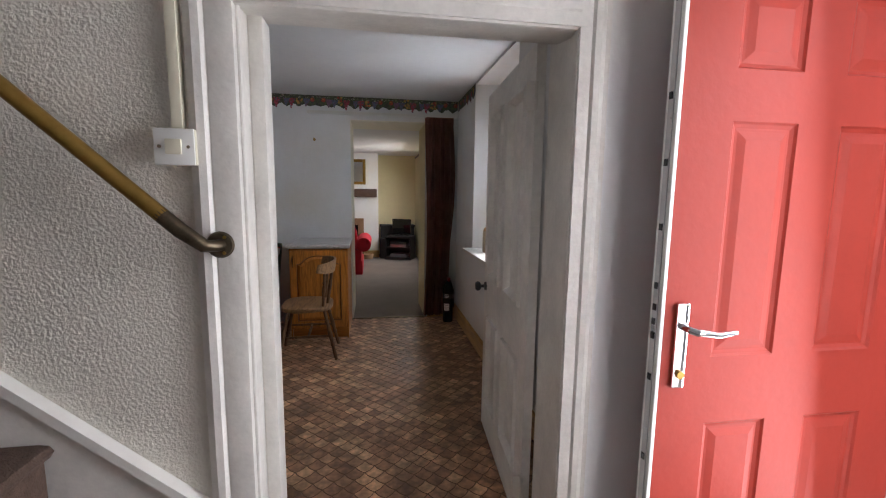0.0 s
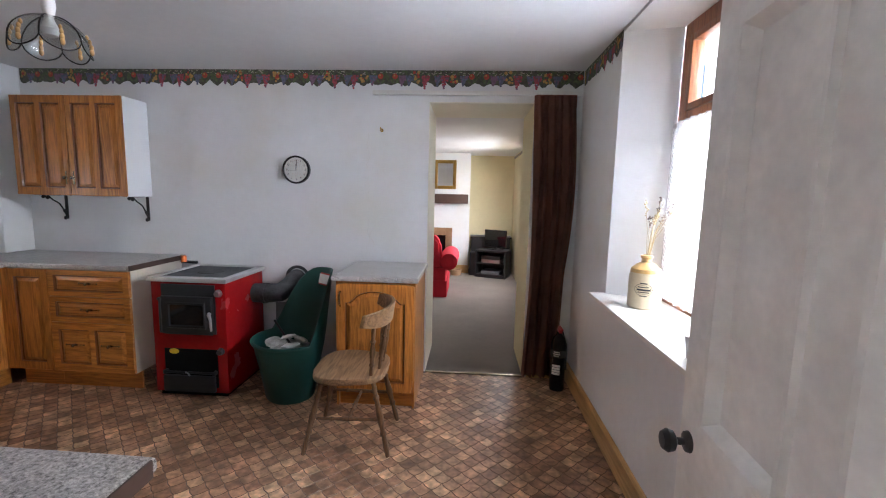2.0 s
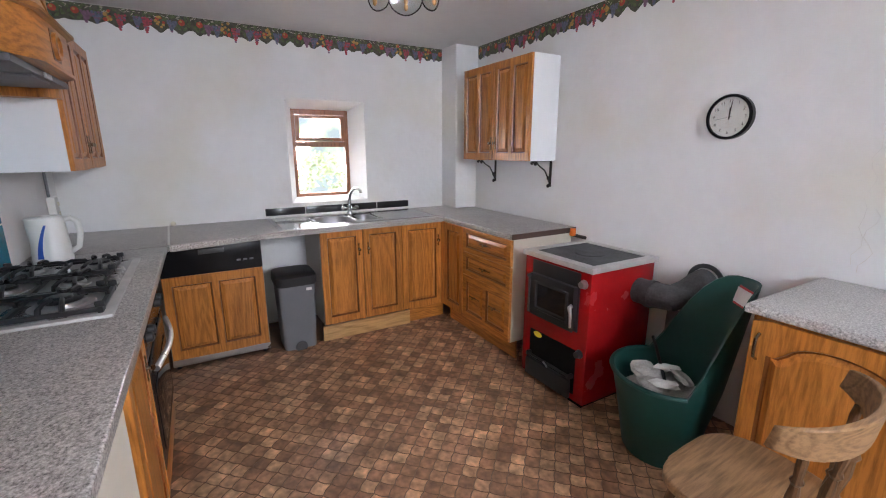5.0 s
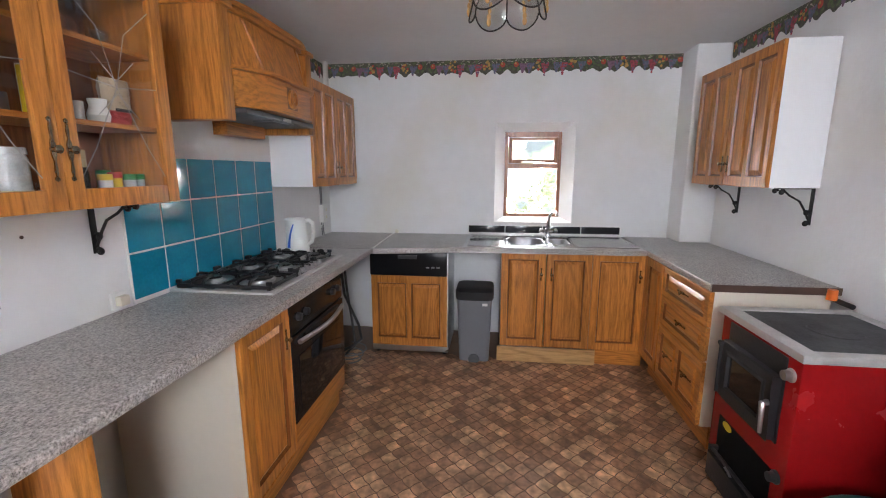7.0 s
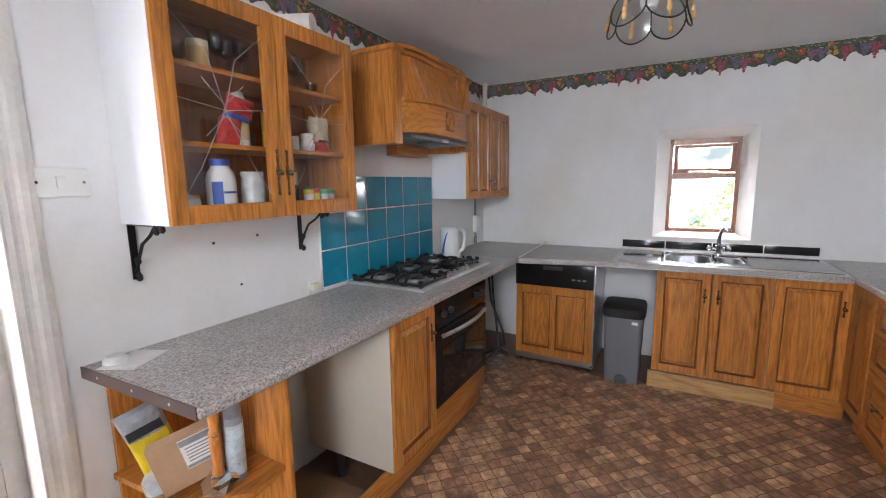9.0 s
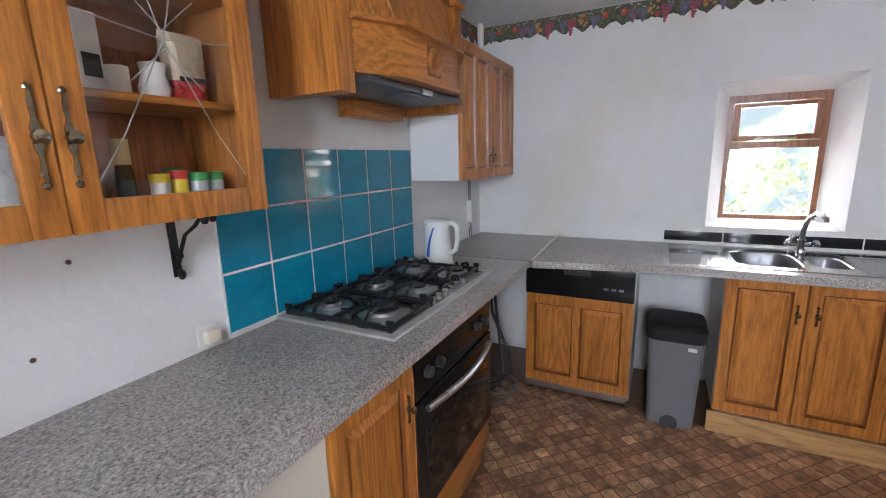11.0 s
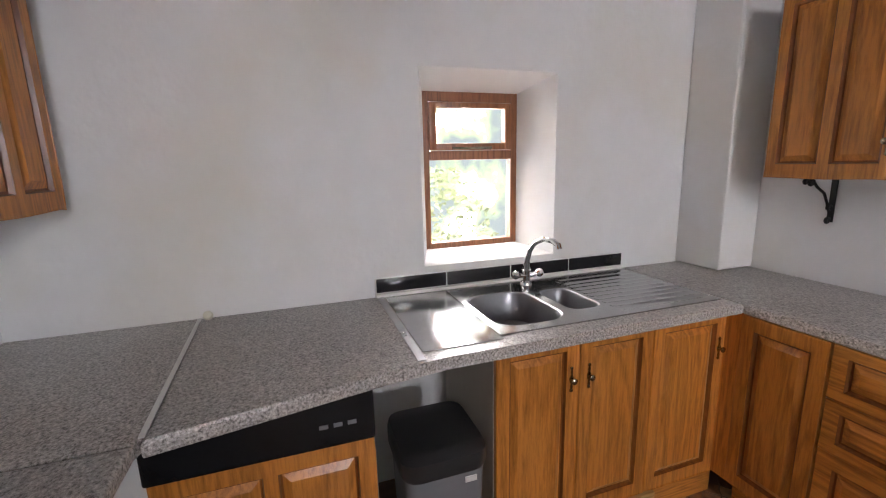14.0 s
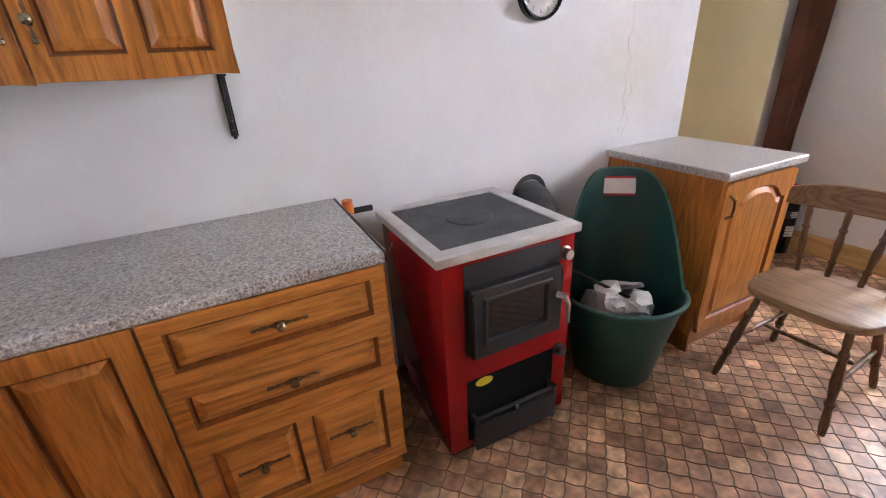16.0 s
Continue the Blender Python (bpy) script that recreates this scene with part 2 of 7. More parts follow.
REDDOOR = mat("red_door_skin", (0.34, 0.036, 0.022), 0.5, noise_scale=4, amount=0.08, bump=0.08, bump_scale=40, spec=0.25)
SOFA = mat("red_cotton_cover", (0.50, 0.012, 0.03), 0.85, noise_scale=6, amount=0.15, bump=0.2, bump_scale=60)
GREEN = mat("dark_green_plastic", (0.008, 0.060, 0.048), 0.45, noise_scale=5, amount=0.15)
GREY = mat("grey_plastic", (0.17, 0.175, 0.185), 0.5, noise_scale=6, amount=0.06)
CARPET = mat("grey_brown_carpet", (0.215, 0.185, 0.16), 0.98, noise_scale=2.5, amount=0.14, bump=0.6, bump_scale=260)
STAIRCARPET = mat("brown_stair_carpet", (0.12, 0.075, 0.055), 1.0, noise_scale=40, amount=0.35, bump=0.8, bump_scale=200)
CURTAIN = mat("brown_velvet", (0.21, 0.085, 0.056), 0.9, noise_scale=6, amount=0.3, bump=0.15, bump_scale=150)
WHITEPL = mat("white_plastic", (0.78, 0.78, 0.74), 0.35, noise_scale=6, amount=0.03)
CREAMPL = mat("aged_cream_plastic", (0.70, 0.66, 0.52), 0.4, noise_scale=6, amount=0.05)
PAPERW = mat("white_paper", (0.75, 0.74, 0.71), 0.9, noise_scale=20, amount=0.12)
ASH = mat("crumpled_paper_and_ash", (0.42, 0.40, 0.37), 0.95, noise_scale=14, amount=0.45, bump=0.5, bump_scale=30)
LOOSE_BROWN = mat("bare_brown_board", (0.26, 0.15, 0.08), 0.85, noise_scale=6, amount=0.3, bump=0.2)
GLASS = glass("clear_glass")
DARKGLASS = mat("smoked_glass", (0.01, 0.01, 0.011), 0.05)
BONE = mat("stoneware_cream", (0.50, 0.41, 0.27), 0.3, noise_scale=7, amount=0.1)
STONETOP = mat("stoneware_ochre", (0.50, 0.30, 0.11), 0.3, noise_scale=7, amount=0.15)
YELLOW = mat("yellow_print", (0.75, 0.55, 0.02), 0.4, noise_scale=6, amount=0.05)
BLUEP = mat("blue_print", (0.03, 0.10, 0.42), 0.4, noise_scale=6, amount=0.05)
GREENP = mat("green_lid", (0.03, 0.30, 0.07), 0.4, noise_scale=6, amount=0.05)
REDP = mat("red_print", (0.50, 0.03, 0.03), 0.4, noise_scale=6, amount=0.05)
ORANGE = mat("orange_plastic", (0.85, 0.18, 0.02), 0.4, noise_scale=6, amount=0.05)
INK = mat("black_ink", (0.02, 0.02, 0.02), 0.6, noise_scale=6, amount=0.05)
CARD = mat("brown_cardboard", (0.45, 0.28, 0.16), 0.85, noise_scale=8, amount=0.1)
SEED = mat("dried_grass", (0.38, 0.29, 0.15), 0.9, noise_scale=20, amount=0.2)


# ==== mesh helpers ====
def box(bm, x0, x1, y0, y1, z0, z1, bevel=0.0):
    r = bmesh.ops.create_cube(bm, size=1)
    bmesh.ops.scale(bm, vec=(x1 - x0, y1 - y0, z1 - z0), verts=r["verts"])
    bmesh.ops.translate(bm, vec=((x0 + x1) / 2, (y0 + y1) / 2, (z0 + z1) / 2), verts=r["verts"])
    if bevel:
        es = list({e for v in r["verts"] for e in v.link_edges})
        bmesh.ops.bevel(bm, geom=es, offset=bevel, segments=2, affect="EDGES", profile=0.6)
    return bm


def boxes(*lst, bevel=0.0):
    bm = bmesh.new()
    for b in lst:
        box(bm, *b, bevel=bevel)
    return bm


def rod(bm, p0, p1, r0, r1=None, seg=14):
    p0, p1 = Vector(p0), Vector(p1)
    d = p1 - p0
    m = Matrix.Translation((p0 + p1) / 2) @ d.to_track_quat("Z", "Y").to_matrix().to_4x4()
    bmesh.ops.create_cone(bm, cap_ends=True, segments=seg, radius1=r0, radius2=r0 if r1 is None else r1, depth=d.length, matrix=m)
    return bm


def lathe(bm, profile, seg=24, m=None):
    """Turned shape from (radius, height) pairs, about the z axis, then moved by m."""
    m = m or Matrix()
    rings = []
    for r, z in profile:
        if r < 1e-5:
            rings.append([bm.verts.new(m @ Vector((0, 0, z)))])
        else:
            rings.append([bm.verts.new(m @ Vector((r * math.cos(6.283185 * i / seg), r * math.sin(6.283185 * i / seg), z))) for i in range(seg)])
    for a, b in zip(rings, rings[1:]):
        for i in range(seg):
            j = (i + 1) % seg
            if len(a) == 1 and len(b) > 1:
                bm.faces.new((a[0], b[j], b[i]))
            elif len(b) == 1 and len(a) > 1:
                bm.faces.new((a[i], a[j], b[0]))
            elif len(a) > 1:
                bm.faces.new((a[i], a[j], b[j], b[i]))
    return bm


def sweep(bm, pts, r, seg=10, close=False):
    """Round bar along points; r is one radius or one for each point."""
    pts = [Vector(p) for p in pts]
    rs = r if isinstance(r, (list, tuple)) else [r] * len(pts)
    rings, up = [], None
    for i, p in enumerate(pts):
        d = (pts[min(i + 1, len(pts) - 1)] - pts[max(i - 1, 0)]).normalized()
        if up is None:
            up = d.orthogonal().normalized()
        up = (up - d * up.dot(d)).normalized()
        side = d.cross(up)
        rings.append([bm.verts.new(p + rs[i] * (math.cos(6.283185 * k / seg) * up + math.sin(6.283185 * k / seg) * side)) for k in range(seg)])
    for a, b in zip(rings, rings[1:]):
        for k in range(seg):
            j = (k + 1) % seg
            bm.faces.new((a[k], a[j], b[j], b[k]))
    bm.faces.new(rings[0][::-1])
    bm.faces.new(rings[-1])
    return bm


def prism(bm, outline, axis, a, b):
    """Extrude a 2D outline along an axis from a to b. axis x: (y, z) pairs; y: (x, z); z: (x, y)."""
    def put(u, v, w):
        return {"x": (w, u, v), "y": (u, w, v), "z": (u, v, w)}[axis]
    lo = [bm.verts.new(put(u, v, a)) for u, v in outline]
    hi = [bm.verts.new(put(u, v, b)) for u, v in outline]
    bm.faces.new(lo)
    bm.faces.new(hi[::-1])
    for i in range(len(lo)):
        j = (i + 1) % len(lo)
        bm.faces.new((lo[j], lo[i], hi[i], hi[j]))
    return bm


def finish(bm, name, material, smooth=30):
    bmesh.ops.recalc_face_normals(bm, faces=bm.faces[:])
    me = bpy.data.meshes.new(name)
    bm.to_mesh(me)
    bm.free()
    for m in (material if isinstance(material, (list, tuple)) else [material]):
        me.materials.append(m)
    if smooth:
        me.shade_smooth()
        me.set_sharp_from_angle(angle=radians(smooth))
    return me


def part(name, bm, material, parent, label="", m=None, smooth=30):
    """One mesh object under a thing or under a part."""
    ob = new(name, finish(bm, name, material, smooth))
    ob.parent = parent
    if m is not None:
        ob.matrix_local = m
    if label:
        tagged(ob, label)
    return ob


def thing(name, m, label, category, group=""):
    ob = new(name)
    ob.empty_display_size = 0.1
    ob.matrix_world = m
    return tagged(ob, label, category, group)


def solo(name, bm, material, label, category, m=None, group="", smooth=30):
    """A thing of one mesh."""
    ob = new(name, finish(bm, name, material, smooth))
    if m is not None:
        ob.matrix_world = m
    return tagged(ob, label, category, group)


def setting(name, bm, material, label="", smooth=0):
    ob = new(name, finish(bm, name, material, smooth))
    return tagged(ob, label or name.replace("_", " "), "", "", "structure")


# ==== structure ====
W, E_, N, S, CEIL = -3.415, 1.285, 5.0, 1.825, 2.372
setting("wall_north", boxes((-3.9, 0.14, N, 5.62, 0, 2.5), (0.93, 2.05, N, 5.62, 0, 2.5), (0.14, 0.93, N, 5.62, 2.14, 2.5)), PLASTER, "uneven white painted plaster wall with hairline cracks")
setting("wall_south", boxes((-3.9, -0.022, 1.50, S, 0, 2.5), (1.03, 1.285, 1.50, S, 0, 2.5), (-0.022, 1.03, 1.50, S, 1.965, 2.5)), PLASTER, "white painted plaster wall behind the hob")
setting("wall_west", boxes((-3.85, W, 1.825, 3.32, 0, 2.5), (-3.85, W, 3.98, N, 0, 2.5), (-3.85, W, 3.32, 3.98, 0, 1.022), (-3.85, W, 3.32, 3.98, 1.862, 2.5)), PLASTER, "white painted plaster wall round the sink window")
setting("wall_east", boxes((E_, 1.63, 4.195, N, 0, 2.5), (E_, 1.63, 1.38, 3.02, 0, 2.5), (E_, 1.63, 3.02, 4.195, 0, 0.86), (E_, 1.63, 3.02, 4.195, 2.355, 2.5)), PLASTER, "white painted plaster wall with a deep window")
setting("wall_hall_east", boxes((E_, 2.05, -0.95, 0.44, 0, 2.5), (1.72, 2.05, 1.38, 1.6, 0, 2.5), (E_, 2.05, 0.44, 1.38, 2.1, 2.5)), PLASTER, "white wall round the front door")
setting("wall_hall_south", boxes((-3.9, 2.05, -1.1, -0.95, 0, 2.5)), PLASTER, "plain hall wall")
setting("wall_hall_west", boxes((-3.9, -3.7, -0.95, 1.50, 0, 2.5)), PLASTER, "plain hall wall at the stairs")
setting("wallpaper_hall", boxes((-3.7, -0.035, 1.494, 1.50, 0, 2.5)), PAPER, "cream embossed woodchip wallpaper on the hall wall")
setting("ceiling", boxes((-3.9, 2.05, 1.6, 5.3, CEIL, 2.52)), CEILING, "white painted kitchen ceiling")
setting("ceiling_hall", boxes((-3.9, 2.05, -1.1, 1.6, 2.40, 2.52)), CEILING, "white painted hall ceiling")
setting("floor", boxes((-3.9, 2.05, 1.50, 5.0, -0.1, -0.003)), GROUT, "brown patterned vinyl kitchen floor")
setting("floor_hall", boxes((-3.9, 2.05, -1.1, 1.50, -0.1, 0.0)), CARPET, "hall floor")
# living room beyond the doorway
setting("floor_living", boxes((-3.2, 1.6, 5.0, 10.2, -0.1, 0.004)), CARPET, "grey brown fitted carpet")
setting("wall_living_far", boxes((-3.2, 1.9, 10.0, 10.2, 0, 2.4)), CREAM, "cream painted far wall")
setting("wall_living_west", boxes((-3.4, -3.2, 5.62, 10.2, 0, 2.4)), CREAM, "cream painted wall")
setting("wall_living_east", boxes((1.3, 1.9, 5.62, 7.7, 0, 2.4), (1.3, 1.9, 8.75, 10.0, 0, 2.4), (1.3, 1.9, 7.7, 8.75, 0, 0.95), (1.3, 1.9, 7.7, 8.75, 2.0, 2.4)), CREAM, "cream painted wall with a window")
setting("ceiling_living", boxes((-3.4, 1.9, 5.62, 10.2, 2.2, 2.4)), CEILING, "white living room ceiling")


# ==== kitchen units ====
def ring_field(bm, x0, x1, z0, z1, y, rings):
    """Moulded field: concentric rectangles (inset, depth behind y), capped."""
    prev = None
    for n_, (inset, d) in enumerate(rings):
        c = [bm.verts.new(v) for v in ((x0 + inset, y + d, z0 + inset), (x1 - inset, y + d, z0 + inset), (x1 - inset, y + d, z1 - inset), (x0 + inset, y + d, z1 - inset))]
        if prev:
            for i in range(4):
                j = (i + 1) % 4
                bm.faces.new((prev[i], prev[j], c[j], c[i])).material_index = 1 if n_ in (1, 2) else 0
        prev = c
    bm.faces.new(prev)


RAISED = [(0, 0.0), (0.005, 0.012), (0.011, 0.013), (0.034, 0.001)]


def panelled_leaf(w, h, t, panels, rings, back=True, round_edge=0.0):
    """Door leaf, x 0..w, z 0..h, faces at y=0 and y=t; panels are (x0, x1, z0, z1) holes with mouldings."""
    bm = bmesh.new()
    xs = sorted({0, w, *[p[0] for p in panels], *[p[1] for p in panels]})
    zs = sorted({0, h, *[p[2] for p in panels], *[p[3] for p in panels]})
    inside = lambda x, z: any(p[0] < x < p[1] and p[2] < z < p[3] for p in panels)
    grid = {}

    def vert(x, y, z):
        k = (round(x, 5), round(y, 5), round(z, 5))
        if k not in grid:
            grid[k] = bm.verts.new(k)
        return grid[k]
    for y in (0, t):
        for x0, x1 in zip(xs, xs[1:]):
            for z0, z1 in zip(zs, zs[1:]):
                if (y == t and not back) or not inside((x0 + x1) / 2, (z0 + z1) / 2):
                    bm.faces.new((vert(x0, y, z0), vert(x1, y, z0), vert(x1, y, z1), vert(x0, y, z1)))
        s = 1 if y == 0 else -1
        for p in (panels if y == 0 or back else []):
            ring_field(bm, p[0], p[1], p[2], p[3], y, [(a, s * b) for a, b in rings])
    for x0, x1 in zip(xs, xs[1:]):
        for z in (0, h):
            bm.faces.new((vert(x0, 0, z), vert(x1, 0, z), vert(x1, t, z), vert(x0, t, z)))
    for z0, z1 in zip(zs, zs[1:]):
        for x in (0, w):
            bm.faces.new((vert(x, 0, z0), vert(x, 0, z1), vert(x, t, z1), vert(x, t, z0)))
    bmesh.ops.remove_doubles(bm, verts=bm.verts[:], dist=1e-5)
    if round_edge:
        rim = [e for e in bm.edges if all(abs(v.co.y) < 1e-5 for v in e.verts) and (all(abs(v.co.x) < 1e-5 for v in e.verts) or all(abs(v.co.x - w) < 1e-5 for v in e.verts) or all(abs(v.co.z) < 1e-5 for v in e.verts) or all(abs(v.co.z - h) < 1e-5 for v in e.verts))]
        bmesh.ops.bevel(bm, geom=rim, offset=round_edge, segments=2, affect="EDGES", profile=0.5)
    return bm


def panel_front(w, h, fields=1, stile=0.05, rail=0.055, t=0.02):
    """Panelled front with raised fields: x 0..w, z 0..h, front face at y=0, thickness t."""
    mid = 0.04
    fw = (w - 2 * stile - (fields - 1) * mid) / fields
    s = min(1, fw / 0.13, (h - 2 * rail) / 0.10)
    holes = [(stile + i * (fw + mid), stile + i * (fw + mid) + fw, rail, h - rail) for i in range(fields)]
    return panelled_leaf(w, h, t, holes, [(a * s, b) for a, b in RAISED], False, 0.004)


def arch_front(w, h, t=0.02, stile=0.06, rail=0.065):
    """Panelled front whose field has an arched head."""
    bm = bmesh.new()
    a, b = stile, w - stile
    top, spring = h - 0.05, h - 0.13
    arch = []
    for i in range(17):
        u = i / 16
        k = abs(2 * u - 1)
        arch.append((a + (b - a) * u, spring + (top - spring) * (math.sqrt(max(0, 1 - (k / 0.78) ** 2)) if k < 0.78 else 0)))
    outline = [(a + (b - a) * i / 8, rail) for i in range(9)] + [(b, rail + (spring - rail) * i / 6) for i in range(1, 6)] + arch[::-1] + [(a, spring - (spring - rail) * i / 6) for i in range(1, 6)]
    cx, cz = w / 2, h / 2
    outer = []
    for x, z in outline:
        dx, dz = x - cx, z - cz
        k = min(cx / abs(dx) if abs(dx) > 1e-6 else 9e9, cz / abs(dz) if abs(dz) > 1e-6 else 9e9)
        outer.append((cx + dx * k, cz + dz * k))
    back = [bm.verts.new((x, t, z)) for x, z in outer]
    bm.faces.new(back)
    prev = back
    mx, mz = (a + b) / 2, (rail + top) / 2
    layers = [[(x, 0.003, z) for x, z in outer], [(cx + (x - cx) * 0.992, 0.0, cz + (z - cz) * 0.994) for x, z in outer]]
    for inset, d in RAISED:
        layers.append([(mx + (x - mx) * (1 - inset / ((b - a) / 2)), d, mz + (z - mz) * (1 - inset / ((top - rail) / 2))) for x, z in outline])
    for n_, lay in enumerate(layers):
        c = [bm.verts.new(v) for v in lay]
        for i in range(len(c)):
            j = (i + 1) % len(c)
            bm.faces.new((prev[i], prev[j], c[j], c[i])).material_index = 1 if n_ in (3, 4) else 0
        prev = c
    bm.faces.new(prev)
    return bm


def drop_handle(vertical=True, length=0.085):
    """Ornate bronze plate with a knob. Centre at the origin, stands out towards -y."""
    bm = bmesh.new()
    n = 9
    for i in range(n):
        u = (i / (n - 1) - 0.5) * length
        r = 0.004 + 0.004 * math.cos(i * 2.4) ** 2
        m = Matrix.Translation((0, -0.002, u)) if vertical else Matrix.Translation((u, -0.002, 0))
        bmesh.ops.create_icosphere(bm, subdivisions=1, radius=r, matrix=m @ Matrix.Diagonal((1, 0.6, 1, 1)))
    prof = [(-length / 2, 0.0012), (-length * 0.33, 0.004), (-length * 0.2, 0.0022), (-length * 0.1, 0.007), (length * 0.1, 0.007), (length * 0.2, 0.0022), (length * 0.33, 0.004), (length / 2, 0.0012)]
    ring = [(u, w) for u, w in prof] + [(u, -w) for u, w in prof[::-1]]
    prism(bm, [(w, u) for u, w in ring] if vertical else ring, "y", -0.005, 0.0)
    lathe(bm, [(0.0, 0.0), (0.009, 0.0), (0.006, 0.008), (0.006, 0.014), (0.011, 0.018), (0.012, 0.023), (0.006, 0.027), (0, 0.028)], 12, Matrix.Rotation(radians(90), 4, "X"))
    return bm


def unit_front(parent, name, x0, x1, z0, z1, fields, handle=None, vertical=True, material=None, bm=None, y=-0.02):
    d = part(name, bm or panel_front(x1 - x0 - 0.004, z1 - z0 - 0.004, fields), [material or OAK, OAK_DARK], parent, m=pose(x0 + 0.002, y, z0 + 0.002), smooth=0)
    for hx, hz in handle or []:
        part("handle", drop_handle(vertical, 0.085 if vertical else 0.13), BRONZE, d, "ornate antique bronze handle", m=pose(hx - x0, -0.001, hz - z0))
    return d


def carcass(u, w, d, z0, z1, material, label="", t=0.018, top=True):
    for nm, b in (("side", (0, t, 0, d, z0, z1)), ("side", (w - t, w, 0, d, z0, z1)), ("bottom", (t, w - t, 0, d, z0, z0 + t)), ("top", (t, w - t, 0, d, z1 - t, z1)), ("back", (t, w - t, d - 0.008, d, z0 + t, z1 - t))):
        if top or nm != "top":
            part(nm, boxes(b), material, u, label)


R_N, R_W, R_S = 0, 90, 180

# north run: narrow corner unit and drawer unit
u = thing("corner_base_unit", pose(-2.762, 4.43, 0, 0, 0, R_N), "honey oak narrow corner base unit with panelled door", "kitchen unit")
carcass(u, 0.298, 0.53, 0.13, 0.87, CARCASS)
unit_front(u, "door", 0.0, 0.298, 0.135, 0.868, 1)
part("filler", boxes((-0.075, -0.001, -0.012, 0.006, 0.13, 0.869)), OAK, u)
part("plinth", boxes((0.0, 0.298, 0.045, 0.06, 0, 0.13)), OAK_H, u)

u = thing("drawer_unit", pose(-2.461, 4.43, 0, 0, 0, R_N), "honey oak drawer unit with bronze handles and cream side", "kitchen unit")
carcass(u, 0.6, 0.53, 0.13, 0.87, CARCASS, "cream laminate board")
for z0, z1 in ((0.68, 0.868), (0.495, 0.678)):
    unit_front(u, "drawer", 0.0, 0.6, z0, z1, 1, [(0.3, (z0 + z1) / 2)], False, OAK_H, panel_front(0.596, z1 - z0 - 0.004, 1, 0.045, 0.035))
unit_front(u, "drawer", 0.0, 0.6, 0.135, 0.493, 2, [(0.17, 0.33), (0.43, 0.33)], False, OAK_H, panel_front(0.596, 0.354, 2, 0.05, 0.05))
part("plinth", boxes((0.0, 0.6, 0.045, 0.06, 0, 0.13)), OAK_H, u)

# west run, local x runs north along y
u = thing("sink_unit", pose(-2.848, 3.385, 0, 0, 0, R_W), "honey oak sink base unit with two panelled doors", "kitchen unit")
carcass(u, 0.665, 0.50, 0.12, 0.86, CARCASS, top=False)
unit_front(u, "door", 0.0, 0.33, 0.125, 0.868, 1, [(0.295, 0.70)])
unit_front(u, "door", 0.333, 0.665, 0.125, 0.868, 1, [(0.37, 0.70)])
part("plinth", boxes((-0.02, 0.72, -0.03, -0.01, 0, 0.118), bevel=0.002), OAK_PALE, u, "pale unvarnished oak plinth board")

u = thing("corner_sink_unit", pose(-2.848, 4.052, 0, 0, 0, R_W), "honey oak corner base unit with one panelled door", "kitchen unit")
carcass(u, 0.37, 0.50, 0.12, 0.86, CARCASS)
unit_front(u, "door", 0.0, 0.372, 0.125, 0.868, 1, [(0.335, 0.70)])
part("plinth", boxes((0.055, 0.40, 0.005, 0.02, 0, 0.118)), OAK_H, u)

u = thing("dishwasher", pose(-2.845, 2.365, 0, 0, 0, R_W), "built-in dishwasher with black control panel and oak doors", "dishwasher")
part("body", boxes((0.0, 0.615, 0.0, 0.50, 0.03, 0.86), bevel=0.004), STEEL, u, "grey metal casing")
part("control_panel", boxes((0.005, 0.61, -0.050, 0.0, 0.665, 0.855), bevel=0.012), BLACK, u, "glossy black control panel")
part("handle_recess", boxes((0.23, 0.38, -0.054, -0.049, 0.80, 0.83), bevel=0.003), BLACKPL, u)
for k in range(3):
    part("button", boxes((0.45 + k * 0.04, 0.475 + k * 0.04, -0.053, -0.049, 0.73, 0.742), bevel=0.001), GREY, u)
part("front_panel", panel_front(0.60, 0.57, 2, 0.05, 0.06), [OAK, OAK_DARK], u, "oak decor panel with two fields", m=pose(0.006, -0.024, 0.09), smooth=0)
part("kick_strip", boxes((0.0, 0.615, -0.004, 0.0, 0.045, 0.08)), STEEL, u)
for k in (0.03, 0.58):
    part("foot", rod(bmesh.new(), (k, 0.05, 0), (k, 0.05, 0.04), 0.015), BLACKPL, u)

# south run, local x runs west
u = thing("narrow_base_unit", pose(-1.02, 2.395, 0, 0, 0, R_S), "honey oak base unit beside the oven, cream side", "kitchen unit")
carcass(u, 0.37, 0.53, 0.14, 0.87, CARCASS, "cream laminate board")
unit_front(u, "door", 0.0, 0.37, 0.15, 0.868, 1, [(0.335, 0.72)])
part("leg", lathe(bmesh.new(), [(0.026, 0), (0.02, 0.02), (0.02, 0.12), (0.026, 0.14)], 12, Matrix.Translation((0.03, 0.35, 0))), BLACKPL, u)
part("plinth", boxes((-0.55, 1.05, 0.03, 0.05, 0, 0.135), bevel=0.002), OAK_H, u)

